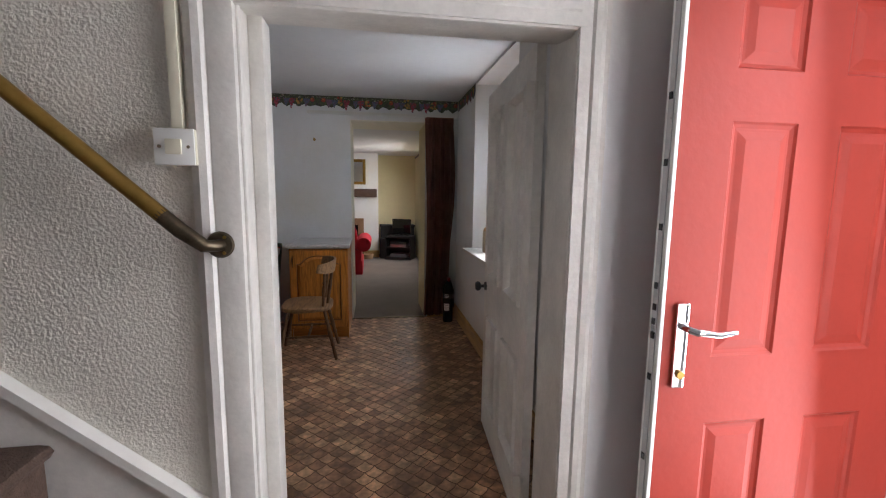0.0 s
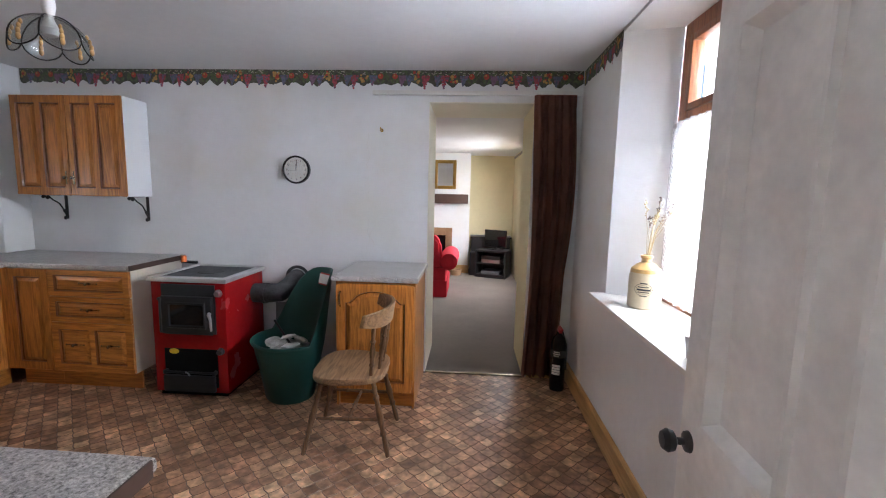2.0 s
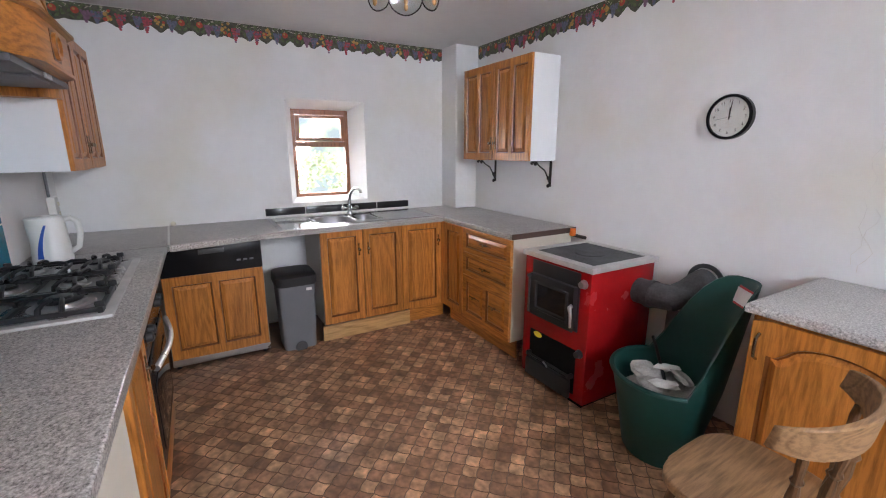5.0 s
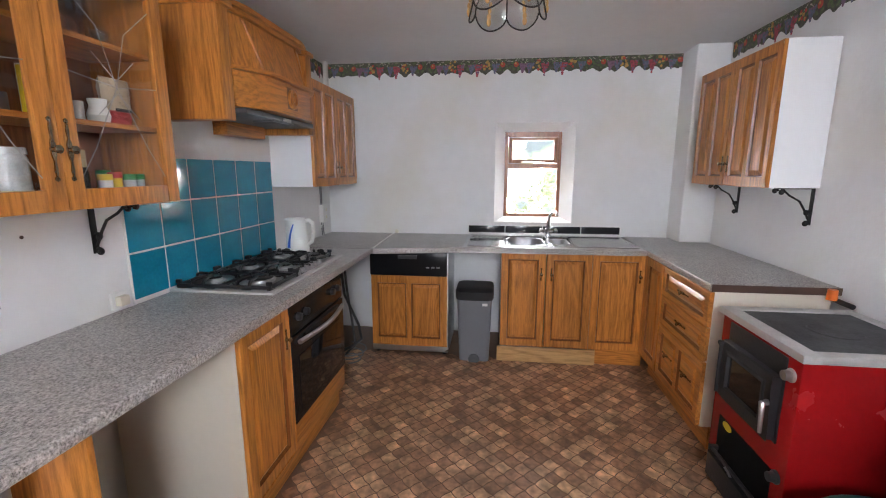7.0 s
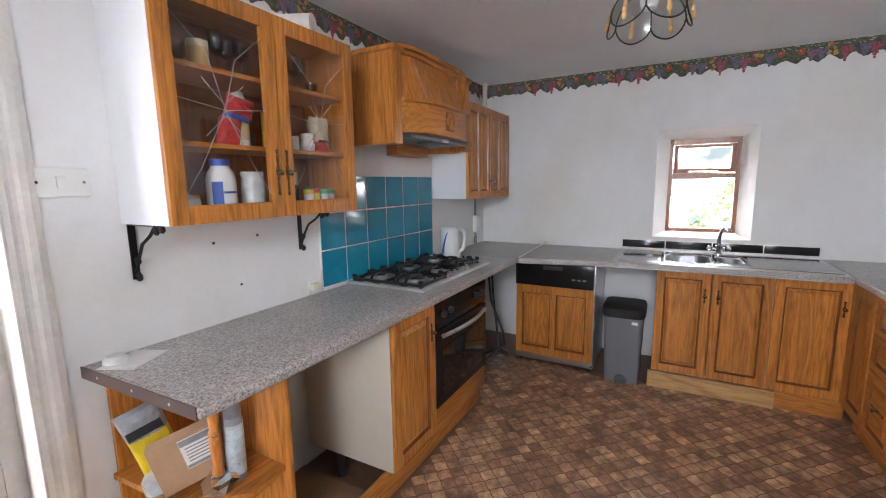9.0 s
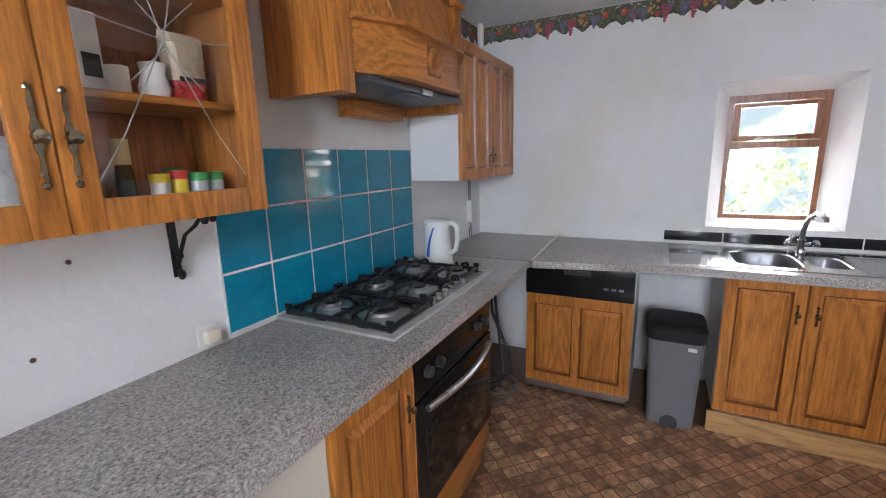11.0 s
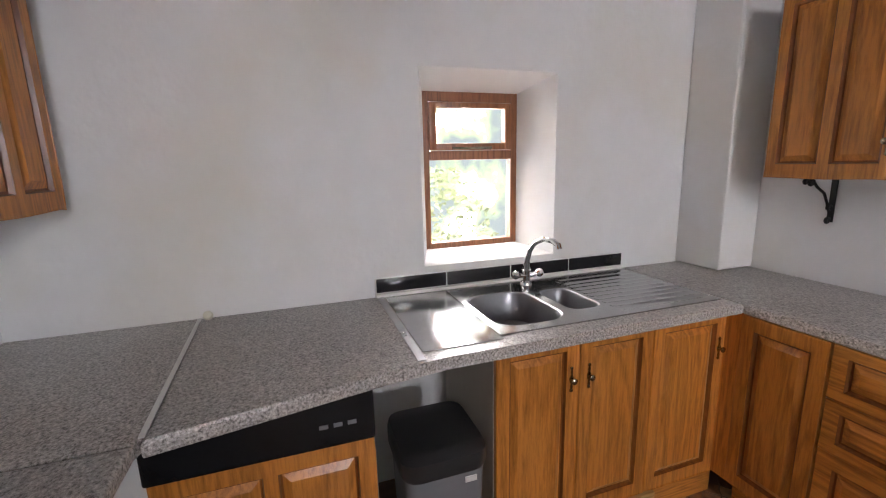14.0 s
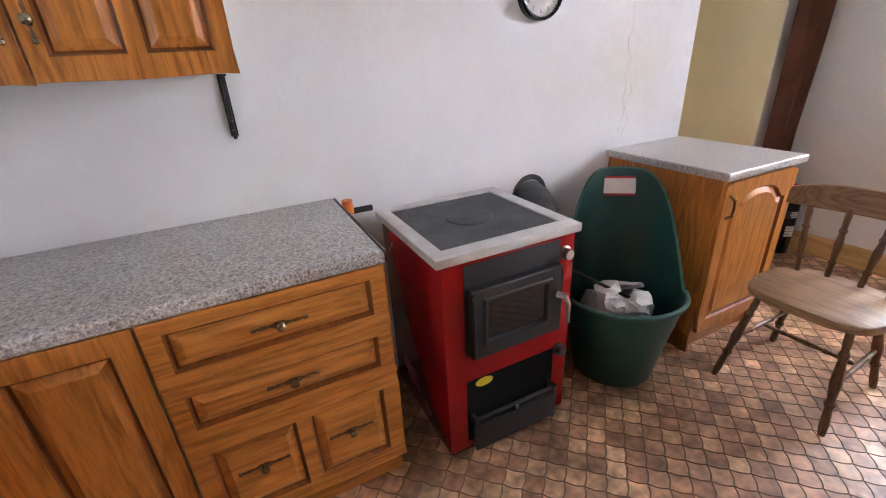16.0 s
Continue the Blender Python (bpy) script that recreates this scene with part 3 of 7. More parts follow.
u = thing("oven", pose(-1.396, 2.395, 0, 0, 0, R_S), "black built-in electric oven with chrome handle", "oven")
part("casing", boxes((0.0, 0.66, 0.0, 0.52, 0.14, 0.868)), BLACKPL, u)
part("control_panel", boxes((0.0, 0.66, -0.022, 0.0, 0.715, 0.86), bevel=0.004), BLACK, u)
d = part("door", boxes((0.0, 0.66, -0.026, 0.0, 0.28, 0.708), bevel=0.004), BLACK, u, "black glass oven door")
part("glass", boxes((0.06, 0.60, -0.029, -0.026, 0.33, 0.60), bevel=0.002), DARKGLASS, d)
part("handle", sweep(bmesh.new(), [(0.05 + 0.56 * i / 12, -0.04 - 0.032 * math.sin(math.pi * i / 12), 0.675) for i in range(13)], 0.012), STEEL, d, "bowed brushed steel handle")
for k in (0.08, 0.16, 0.50, 0.58):
    part("knob", lathe(bmesh.new(), [(0.0, 0.0), (0.02, 0.0), (0.018, 0.02), (0.012, 0.024), (0, 0.024)], 14, pose(k, -0.022, 0.79, 90)), BLACKPL, u)
part("drawer", boxes((0.0, 0.66, -0.018, 0.0, 0.145, 0.272), bevel=0.002), OAK_H, u, "oak filler panel under the oven")
part("side_strip", boxes((-0.02, -0.002, -0.012, 0.3, 0.16, 0.86)), STEEL, u)

# open end shelf unit, local x runs west
u = thing("open_shelf_unit", pose(-0.16, 2.375, 0, 0, 0, R_S), "open oak end shelves with turned posts under the worktop", "shelf unit")
part("back_panel", boxes((0.02, 0.315, 0.50, 0.518, 0, 0.87)), OAK, u)
part("side_panel", boxes((0.30, 0.318, 0.0, 0.50, 0, 0.87), bevel=0.002), OAK, u)
for z in (0.51, 0.08):
    bm = bmesh.new()
    prism(bm, [(0.0, 0.498), (0.02, 0.16), (0.16, 0.0), (0.298, 0.02), (0.298, 0.498)], "z", z, z + 0.02)
    part("shelf", bm, OAK_H, u)
for z0, z1 in ((0.53, 0.87), (0.10, 0.51)):
    h = z1 - z0
    prof = [(0.0, 0), (0.026, 0), (0.026, 0.03), (0.014, 0.04), (0.018, 0.06), (0.013, 0.09), (0.019, 0.5 * h), (0.014, 0.53 * h), (0.02, 0.56 * h), (0.014, 0.60 * h), (0.018, h - 0.07), (0.013, h - 0.045), (0.024, h - 0.03), (0.024, h), (0, h)]
    part("post", lathe(bmesh.new(), prof, 14, Matrix.Translation((0.12, 0.11, z0))), OAK, u, "turned oak post")

# unit beside the doorway
u = thing("base_cabinet", pose(-0.40, 4.385, 0, 0, 0, R_N), "freestanding oak base cabinet with arched panel door beside the doorway", "kitchen unit")
part("body", boxes((0, 0.53, 0.0, 0.605, 0.10, 0.868)), OAK, u)
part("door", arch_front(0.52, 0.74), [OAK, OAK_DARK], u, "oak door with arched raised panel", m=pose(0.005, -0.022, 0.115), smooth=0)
part("handle", sweep(bmesh.new(), [(0.035, -0.022, 0.80), (0.035, -0.045, 0.785), (0.035, -0.048, 0.75), (0.035, -0.045, 0.715), (0.035, -0.022, 0.70)], 0.006), BRONZE, u, "bronze bow handle")
part("plinth", boxes((0.0, 0.53, 0.03, 0.05, 0, 0.10)), OAK_H, u)
part("side_end", boxes((0.515, 0.53, 0.0, 0.6, 0, 0.098)), OAK, u)
part("back_strip", boxes((0.0, 0.015, 0.0, 0.6, 0, 0.098)), OAK, u)


# worktops
def slab(outline, z0, z1, nose=0.012):
    bm = bmesh.new()
    prism(bm, outline, "z", z0, z1)
    es = [e for e in bm.edges if abs(e.verts[0].co.z - e.verts[1].co.z) < 1e-4]
    bmesh.ops.bevel(bm, geom=es, offset=nose, segments=3, affect="EDGES", profile=0.5)
    return bm


TOP, BOT = 0.91, 0.87
ob = solo("worktop_south", slab([(-0.135, 1.827), (-0.150, 2.43), (-1.4, 2.436), (-2.60, 2.445), (-2.60, 1.827)], BOT, TOP), WORKTOP, "long speckled grey laminate worktop with the hob set in", "worktop")
part("end_strip", boxes((-0.004, 0.0, 0.0, 0.585, 0, 0.038)), BROWN_EDGE, ob, "brown end strip", m=pose(-0.131, 1.83, 0.871, 0, 0, 1.45))
for y in (0.10, 0.29, 0.47):
    part("screw", lathe(bmesh.new(), [(0, 0.0015), (0.004, 0.0012), (0.005, 0)], 10, pose(0.0, y, 0.02, 0, 90)), STEEL, ob, m=pose(-0.131, 1.83, 0.871, 0, 0, 1.45))
solo("worktop_corner", slab([(-2.603, 1.827), (-2.603, 2.443), (-2.64, 2.455), (-3.413, 2.42), (-3.413, 1.827)], BOT, TOP - 0.001, 0.006), WORKTOP, "grey speckled corner worktop piece", "worktop")
solo("worktop_west", slab([(-3.413, 2.425), (-2.60, 2.458), (-2.72, 3.0), (-2.755, 3.2), (-2.752, 4.40), (-3.413, 4.40), (-3.413, 4.35), (-2.86, 4.35), (-2.86, 3.43), (-3.413, 3.43)], BOT, TOP, 0.010), WORKTOP, "grey speckled worktop holding the sink", "worktop")
ob = solo("worktop_north", slab([(-3.413, 4.403), (-1.86, 4.405), (-1.857, 4.998), (-3.413, 4.998)], BOT, TOP, 0.010), WORKTOP, "grey speckled worktop over the drawers", "worktop")
part("end_strip", boxes((-1.856, -1.851, 4.41, 4.995, 0.872, 0.909)), BROWN_EDGE, ob, "brown end strip")
solo("cabinet_worktop", slab([(-0.42, 4.35), (0.15, 4.35), (0.15, 4.997), (-0.42, 4.997)], 0.868, 0.905, 0.008), WORKTOP_PALE, "pale speckled loose worktop on the base cabinet", "worktop")
solo("joint_strip", boxes((-3.40, -2.62, -0.006, 0.006, 0, 0.004)), WHITEPL, "white joint strip across the worktop", "joint strip", m=pose(0, 2.5655, 0.911, 0, 0, 2.4))
part("back_strip", boxes((-3.413, -3.352, 3.425, 4.355, BOT, TOP - 0.0006)), WORKTOP, bpy.data.objects["worktop_west"])
ob = solo("seam_strip", boxes((-3.39, -2.745, 3.10, 3.125, 0.911, 0.914)), STEEL, "metal seam strip on the worktop beside the sink", "joint strip")


# wall cabinets
def wall_cabinet(name, m, w, h, d, label, white="white laminate side"):
    u = thing(name, m, label, "wall cabinet")
    carcass(u, w, d, 0, h, WHITE_LAM, white)
    hw = w / 2
    unit_front(u, "door", 0, hw, 0, h, 2, [(hw - 0.03, 0.13)], bm=panel_front(hw - 0.004, h - 0.004, 2, 0.042, 0.055))
    unit_front(u, "door", hw, w, 0, h, 2, [(hw + 0.03, 0.13)], bm=panel_front(hw - 0.004, h - 0.004, 2, 0.042, 0.055))
    return u


wall_cabinet("wall_cabinet", pose(-2.97, 4.752, 1.375, 0, 0, R_N), 0.868, 0.735, 0.243, "honey oak two-door wall cabinet with white sides above the drawers")
wall_cabinet("wall_cabinet", pose(-2.41, 2.115, 1.357, 0, 0, R_S), 0.852, 0.70, 0.287, "honey oak two-door wall cabinet in the corner over the kettle")


def scroll_bracket():
    """Wrought iron bracket: wall bar, shelf bar and scrolled brace. Local: wall at y=0, out towards -y, top at z=0."""
    bm = bmesh.new()
    box(bm, -0.009, 0.009, -0.005, 0, -0.17, 0, 0.001)
    box(bm, -0.009, 0.009, -0.16, 0, -0.005, 0, 0.001)
    sweep(bm, [(0, -0.13, -0.008), (0, -0.10, -0.035), (0, -0.055, -0.06), (0, -0.03, -0.10), (0, -0.008, -0.145)], 0.0045, 8)
    for cy, cz, r in ((-0.135, -0.02, 0.014), (-0.165, -0.014, 0.012), (-0.018, -0.115, 0.013), (-0.016, -0.165, 0.014)):
        sweep(bm, [(0, cy + r * (1 - k / 14) * math.cos(k * 0.6), cz + r * (1 - k / 14) * math.sin(k * 0.6)) for k in range(14)], 0.0055, 6)
    return bm


for x, y, z, r in ((-2.145, 4.998, 1.374, 0), (-2.845, 4.998, 1.374, 0), (-0.325, 1.828, 1.352, 180), (-1.075, 1.828, 1.352, 180)):
    solo("shelf_bracket", scroll_bracket(), IRON, "black wrought iron scroll bracket under the wall cabinet", "bracket", pose(x, y, z, 0, 0, r) @ Matrix.Diagonal((1.3, 1.15, 1.15, 1)), "cabinet brackets")

# glazed cabinet, local x runs west from -0.30
u = thing("glazed_cabinet", pose(-0.298, 2.11, 1.353, 0, 0, R_S), "oak wall cabinet with leaded glass doors full of groceries and glasses", "wall cabinet")
GW, GH, GD = 0.868, 0.745, 0.283
part("side", boxes((0, 0.016, 0, GD, 0, GH)), WHITE_LAM, u, "white laminate side")
part("side", boxes((GW - 0.016, GW, 0, GD, 0, GH)), OAK, u)
part("bottom", boxes((0.016, GW - 0.016, 0, GD, 0, 0.018)), OAK_H, u)
part("top", boxes((0.016, GW - 0.016, 0, GD, GH - 0.018, GH)), OAK_H, u)
# window wood instead of oak, so the board's colour carries the interior's shade
part("back", boxes((0.016, GW - 0.016, GD - 0.008, GD, 0.018, GH - 0.018)), MAHOG, u, "back board in darker wood for the shaded interior")
for z in (0.251, 0.501):
    part("shelf", boxes((0.016, GW - 0.016, 0.03, GD - 0.008, z, z + 0.016)), OAK_H, u)
LEAD = mat("lead_came", (0.42, 0.42, 0.40), 0.45, 0.6, noise_scale=20, amount=0.2)
for k in range(2):
    x0 = k * GW / 2
    w = GW / 2 - 0.003
    d = part("door", boxes((0, 0.055, 0, 0.02, 0, GH), (w - 0.055, w, 0, 0.02, 0, GH), (0.055, w - 0.055, 0.0005, 0.02, 0, 0.06), (0.055, w - 0.055, 0.0005, 0.02, GH - 0.06, GH), bevel=0.003), OAK, u, m=pose(x0, -0.021, 0))
    g = part("glass_pane", boxes((0.053, w - 0.053, 0.008, 0.012, 0.058, GH - 0.058)), GLASS, d, "clear glass with lead strips")
    bm = bmesh.new()
    cx, cz = w / 2, GH * 0.50
    for dx, dz in ((-0.075, 0.09), (0.075, 0.09), (-0.075, -0.09), (0.075, -0.09)):
        sweep(bm, [(cx, 0.006, cz + dz * 0.2), (cx + dx, 0.006, cz + dz)], 0.0014, 6)
    for sx in (-1, 1):
        sweep(bm, [(cx + sx * 0.16, 0.006, cz + 0.02), (cx, 0.006, cz)], 0.0014, 6)
        sweep(bm, [(cx, 0.006, cz), (cx + sx * 0.10, 0.006, cz - 0.19), (cx + sx * 0.16, 0.006, cz - 0.28)], 0.0014, 6)
        sweep(bm, [(cx, 0.006, cz), (cx + sx * 0.05, 0.006, cz + 0.17), (cx + sx * 0.16, 0.006, cz + 0.27)], 0.0014, 6)
    part("lead_came", bm, LEAD, d)
    hx = w - 0.022 if k == 0 else 0.022
    part("handle", drop_handle(True, 0.16), BRONZE, d, "ornate bronze drop handle", m=pose(hx, 0, 0.17))

def crumple(seed, sx, sy, sz):
    rnd = random.Random(seed)
    bm = bmesh.new()
    bmesh.ops.create_icosphere(bm, subdivisions=2, radius=1)
    for v in bm.verts:
        k = 1 + rnd.uniform(-0.28, 0.2)
        v.co = Vector((v.co.x * sx * k, v.co.y * sy * k, v.co.z * sz * k))
    return bm


def pillow(w, h, t, v0, v1, seed):
    """Stretch v0..v1 of a flat filled packet, w wide and h high, with a crinkled skin; stands on z=0."""
    rnd = random.Random(seed)
    bm = bmesh.new()
    nu, nv = 14, 14
    for s in (-1, 1):
        rows = []
        for b in range(nv + 1):
            v = v0 + (v1 - v0) * b / nv
            row = []
            for a in range(nu + 1):
                u_ = 2 * a / nu - 1
                fill = max(0, 1 - u_ ** 4) ** 0.5 * max(0, 1 - (2 * v - 1) ** 6) ** 0.5
                row.append(bm.verts.new((u_ * w / 2 * (1 - 0.06 * math.sin(3.1416 * v)), s * (t / 2 * fill + 0.0006) + rnd.uniform(-0.0035, 0.0035) * fill, v * h)))
            rows.append(row)
        for r0, r1 in zip(rows, rows[1:]):
            for k in range(nu):
                bm.faces.new((r0[k], r0[k + 1], r1[k + 1], r1[k]))
    return bm


# cooker hood
u = thing("cooker_hood", pose(-1.475, 2.11, 1.66, 0, 0, R_S), "oak canopy cooker hood with carved rosette over the hob", "cooker hood")
OUT = [(0.079, -0.036), (0.245, -0.120), (0.695, -0.120), (0.856, -0.036), (0.856, 0.281), (0.079, 0.281)]
NECK = [(0.092, -0.022), (0.246, -0.096), (0.694, -0.096), (0.843, -0.022), (0.856, 0.281), (0.079, 0.281)]
TOPO = [(0.079, 0.010), (0.205, -0.022), (0.735, -0.022), (0.856, 0.010), (0.856, 0.281), (0.079, 0.281)]


def grown(o, k):
    """The outline moved out by k along its front."""
    return [(x + (0 if y > 0.02 else (-0.4 * k if x < 0.46 else 0.4 * k)), y - (k if y < 0.1 else 0)) for x, y in o]


for x0, x1 in ((0.0, 0.078), (0.857, 0.935)):
    part("side_panel", boxes((x0, x1, -0.034, 0.281, 0.03, 0.505), bevel=0.003), OAK, u)
    part("side_cornice", boxes((x0 - 0.012, x1 + 0.012, -0.052, 0.281, 0.5055, 0.532), bevel=0.006), OAK_H, u)
part("band", prism(bmesh.new(), OUT, "z", 0.108, 0.255), OAK_H, u)
part("moulding", prism(bmesh.new(), grown(OUT, 0.026), "z", 0.2555, 0.266), OAK_H, u)
part("moulding", prism(bmesh.new(), grown(OUT, 0.014), "z", 0.2665, 0.276), OAK_H, u)
part("moulding", prism(bmesh.new(), grown(OUT, 0.008), "z", 0.094, 0.1075), OAK_H, u)
bm = bmesh.new()
lo = [bm.verts.new((x, y, 0.2765)) for x, y in NECK]
hi = [bm.verts.new((x, y, 0.510)) for x, y in TOPO]
for i in range(len(lo)):
    j = (i + 1) % len(lo)
    bm.faces.new((lo[i], lo[j], hi[j], hi[i]))
bm.faces.new(hi)
bm.faces.new(lo[::-1])
part("canopy", bm, OAK, u, smooth=0)
for a, b in ((NECK[1], TOPO[1]), (NECK[2], TOPO[2])):
    part("corner_bead", sweep(bmesh.new(), [(a[0], a[1], 0.277), (b[0], b[1], 0.51)], 0.006, 8), OAK, u)
part("cornice", prism(bmesh.new(), grown(TOPO, 0.022), "z", 0.5105, 0.530), OAK_H, u)
part("cornice", prism(bmesh.new(), grown(TOPO, 0.045), "z", 0.5305, 0.552), OAK_H, u)
part("carving", boxes((0.415, 0.525, -0.1225, -0.1205, 0.127, 0.237)), OAK_DARK, u)
part("rosette", lathe(bmesh.new(), [(0, 0.004), (0.012, 0.010), (0.020, 0.003), (0.030, 0.003), (0.036, 0.014), (0.050, 0.012), (0.052, 0.0)], 24, pose(0.47, -0.1225, 0.182, 90)), OAK, u, "carved oak rosette")
part("filter", boxes((0.10, 0.835, -0.075, 0.26, 0.066, 0.092), bevel=0.006), HOODGREY, u, "dark grey steel extractor underside")
part("lamp_cover", boxes((0.36, 0.60, -0.06, 0.05, 0.056, 0.0655), bevel=0.003), GREY, u)
part("grease_clip", boxes((0.44, 0.52, -0.085, -0.076, 0.064, 0.084), bevel=0.003), STEEL, u)
part("lower_rail", boxes((0.36, 0.74, 0.20, 0.281, -0.005, 0.065), bevel=0.002), OAK_H, u)


# stove
u = thing("range_stove", pose(-1.715, 4.398, 0), "red enamel solid fuel stove with black iron doors", "stove")
part("body", boxes((0.02, 0.545, 0.0, 0.53, 0.03, 0.815), bevel=0.006), RED, u)
part("base", boxes((0.04, 0.52, 0.02, 0.5, 0, 0.03)), BLACK, u)
part("top_rim", boxes((0.0, 0.56, -0.012, 0.05, 0.815, 0.845), (0.0, 0.56, 0.50, 0.545, 0.815, 0.845), (0.0, 0.05, 0.05, 0.50, 0.8152, 0.8448), (0.51, 0.56, 0.05, 0.50, 0.8152, 0.8448), bevel=0.003), DULLSTEEL, u, "pale steel frame round the hotplate")
hp = part("hotplate", boxes((0.05, 0.51, 0.05, 0.50, 0.815, 0.838)), CAST, u, "dusty cast iron hotplate")
part("ring_cover", lathe(bmesh.new(), [(0, 0.004), (0.085, 0.004), (0.09, 0.0)], 28, Matrix.Translation((0.28, 0.28, 0.838))), CAST, hp)
part("front_plate", boxes((0.095, 0.475, -0.006, 0.0, 0.455, 0.80), bevel=0.002), STOVE_IRON, u)
d = part("firebox_door", panelled_leaf(0.36, 0.255, 0.029, [(0.042, 0.318, 0.036, 0.219)], [(0, 0), (0.005, -0.006), (0.016, -0.005), (0.022, 0.013)], False, 0.006), STOVE_IRON, u, "black cast iron firebox door", m=pose(0.105, -0.035, 0.465), smooth=0)
part("glass", boxes((0.064, 0.296, 0.006, 0.012, 0.058, 0.197)), DARKGLASS, d, "sooty firebox glass")
HD = pose(-0.105, 0.035, -0.465)
part("hinge", rod(rod(bmesh.new(), (0.108, -0.042, 0.47), (0.108, -0.042, 0.715), 0.007), (0.108, -0.03, 0.705), (0.108, -0.052, 0.705), 0.011), STOVE_IRON, d, m=HD)
part("handle", sweep(bmesh.new(), [(0.45, -0.035, 0.61), (0.46, -0.06, 0.61), (0.474, -0.066, 0.58), (0.478, -0.066, 0.50)], [0.012, 0.012, 0.009, 0.007]), STEEL, d, "worn steel latch", m=HD)
# no hollow here: a flat sheet whose near-black colour gives the opening's shade
part("ash_opening", boxes((0.095, 0.475, -0.004, 0.0, 0.07, 0.345)), mat("opening_shade", (0.006, 0.006, 0.006), 0.95, noise_scale=12, amount=0.4, spec=0.1), u)
part("ash_rail", rod(bmesh.new(), (0.11, -0.03, 0.185), (0.465, -0.03, 0.185), 0.008), STOVE_IRON, u)
for x in (0.112, 0.463):
    part("rail_lug", boxes((x - 0.009, x + 0.009, -0.042, -0.004, 0.172, 0.198), bevel=0.003), STOVE_IRON, u)
d = part("ash_door", boxes((0.105, 0.47, -0.075, -0.05, 0.05, 0.165), bevel=0.006), STOVE_IRON, u, "ash door hanging open", m=pose(0, 0.03, 0))
part("ash_handle", sweep(bmesh.new(), [(0.29, -0.06, 0.155), (0.285, -0.075, 0.185), (0.275, -0.085, 0.20)], 0.005), STEEL, d)
part("badge", lathe(bmesh.new(), [(0, 0.004), (0.03, 0.004), (0.033, 0)], 20, pose(0.165, -0.002, 0.325, 90) @ Matrix.Diagonal((1.15, 0.6, 1, 1))), YELLOW, u, "yellow oval badge")
for z, mm in ((0.745, STEEL), (0.335, BLACKPL)):
    part("knob", lathe(bmesh.new(), [(0, 0.03), (0.018, 0.03), (0.02, 0.01), (0.026, 0.006), (0.026, 0)], 16, pose(0.50, 0.0, z, 90)), mm, u)
bm = bmesh.new()
sweep(bm, [(-1.19, 4.80, 0.66), (-1.07, 4.80, 0.66), (-0.98, 4.82, 0.665), (-0.93, 4.87, 0.70), (-0.915, 4.93, 0.735), (-0.91, 4.998, 0.75)], 0.073, 24)
fl = solo("flue_pipe", bm, CAST, "grey enamelled flue elbow running into the wall", "flue pipe")
part("collar", sweep(bmesh.new(), [(-1.10, 4.80, 0.66), (-1.07, 4.80, 0.66)], 0.079, 24), CAST, fl)
part("wall_plate", lathe(bmesh.new(), [(0.076, 0.0), (0.10, 0.0), (0.10, 0.006), (0.076, 0.006)], 28, pose(-0.91, 4.998, 0.75, 90)), CAST, fl)

# tall backed green tub
u = thing("log_tub", pose(-0.775, 4.50, 0, 0, 0, -38), "dark green plastic tub with tall back, holding waste paper", "tub")
bm = bmesh.new()
seg = 40
prof = [(0.155, 0.0), (0.162, 0.01), (0.195, 0.20), (0.236, 0.40)]


def tub_ring(r, z, lift):
    ring = []
    for i in range(seg):
        a = 6.283185 * i / seg
        back = max(0.0, math.sin(a)) ** 0.95
        ring.append(bm.verts.new((1.08 * r * math.cos(a) * (1 - 0.24 * lift * back), r * math.sin(a) + 0.10 * lift * back, z + 0.46 * lift * math.sin(1.5708 * min(1.0, 1.08 * back)) ** 1.3)))
    return ring


rings = [tub_ring(r, z, 0) for r, z in prof] + [tub_ring(0.24, 0.42, k / 5) for k in (1, 2, 3, 4, 5)]
inner = [tub_ring(0.228, 0.415, k / 5) for k in (5, 4, 3, 2, 1)] + [tub_ring(0.226, 0.40, 0), tub_ring(0.186, 0.2, 0), tub_ring(0.150, 0.02, 0)]
allr = rings + inner
bm.faces.new(rings[0])
bm.faces.new(inner[-1][::-1])
for a, b in zip(allr, allr[1:]):
    for i in range(seg):
        j = (i + 1) % seg
        bm.faces.new((a[i], a[j], b[j], b[i]))
part("shell", bm, GREEN, u)
rim = bmesh.new()
pts = [(1.08 * 0.24 * math.cos(a), 0.24 * math.sin(a), 0.415) for a in [math.pi + i * math.pi / 20 for i in range(21)]]
part("rim", sweep(rim, pts, 0.012, 8), GREEN, u)
part("sticker", boxes((-0.07, 0.07, 0.0, 0.004, 0, 0.07)), PAPERW, u, "white label with red border", m=pose(0.0, 0.284, 0.765, -12))
part("sticker_border", boxes((-0.08, 0.08, 0.002, 0.005, -0.01, 0.08)), REDP, u, m=pose(0.0, 0.284, 0.765, -12))


solo("crumpled_paper", crumple(3, 0.165, 0.16, 0.09), ASH, "crumpled waste paper and ash filling the tub", "waste paper", pose(-0.775, 4.50, 0.30), smooth=0)
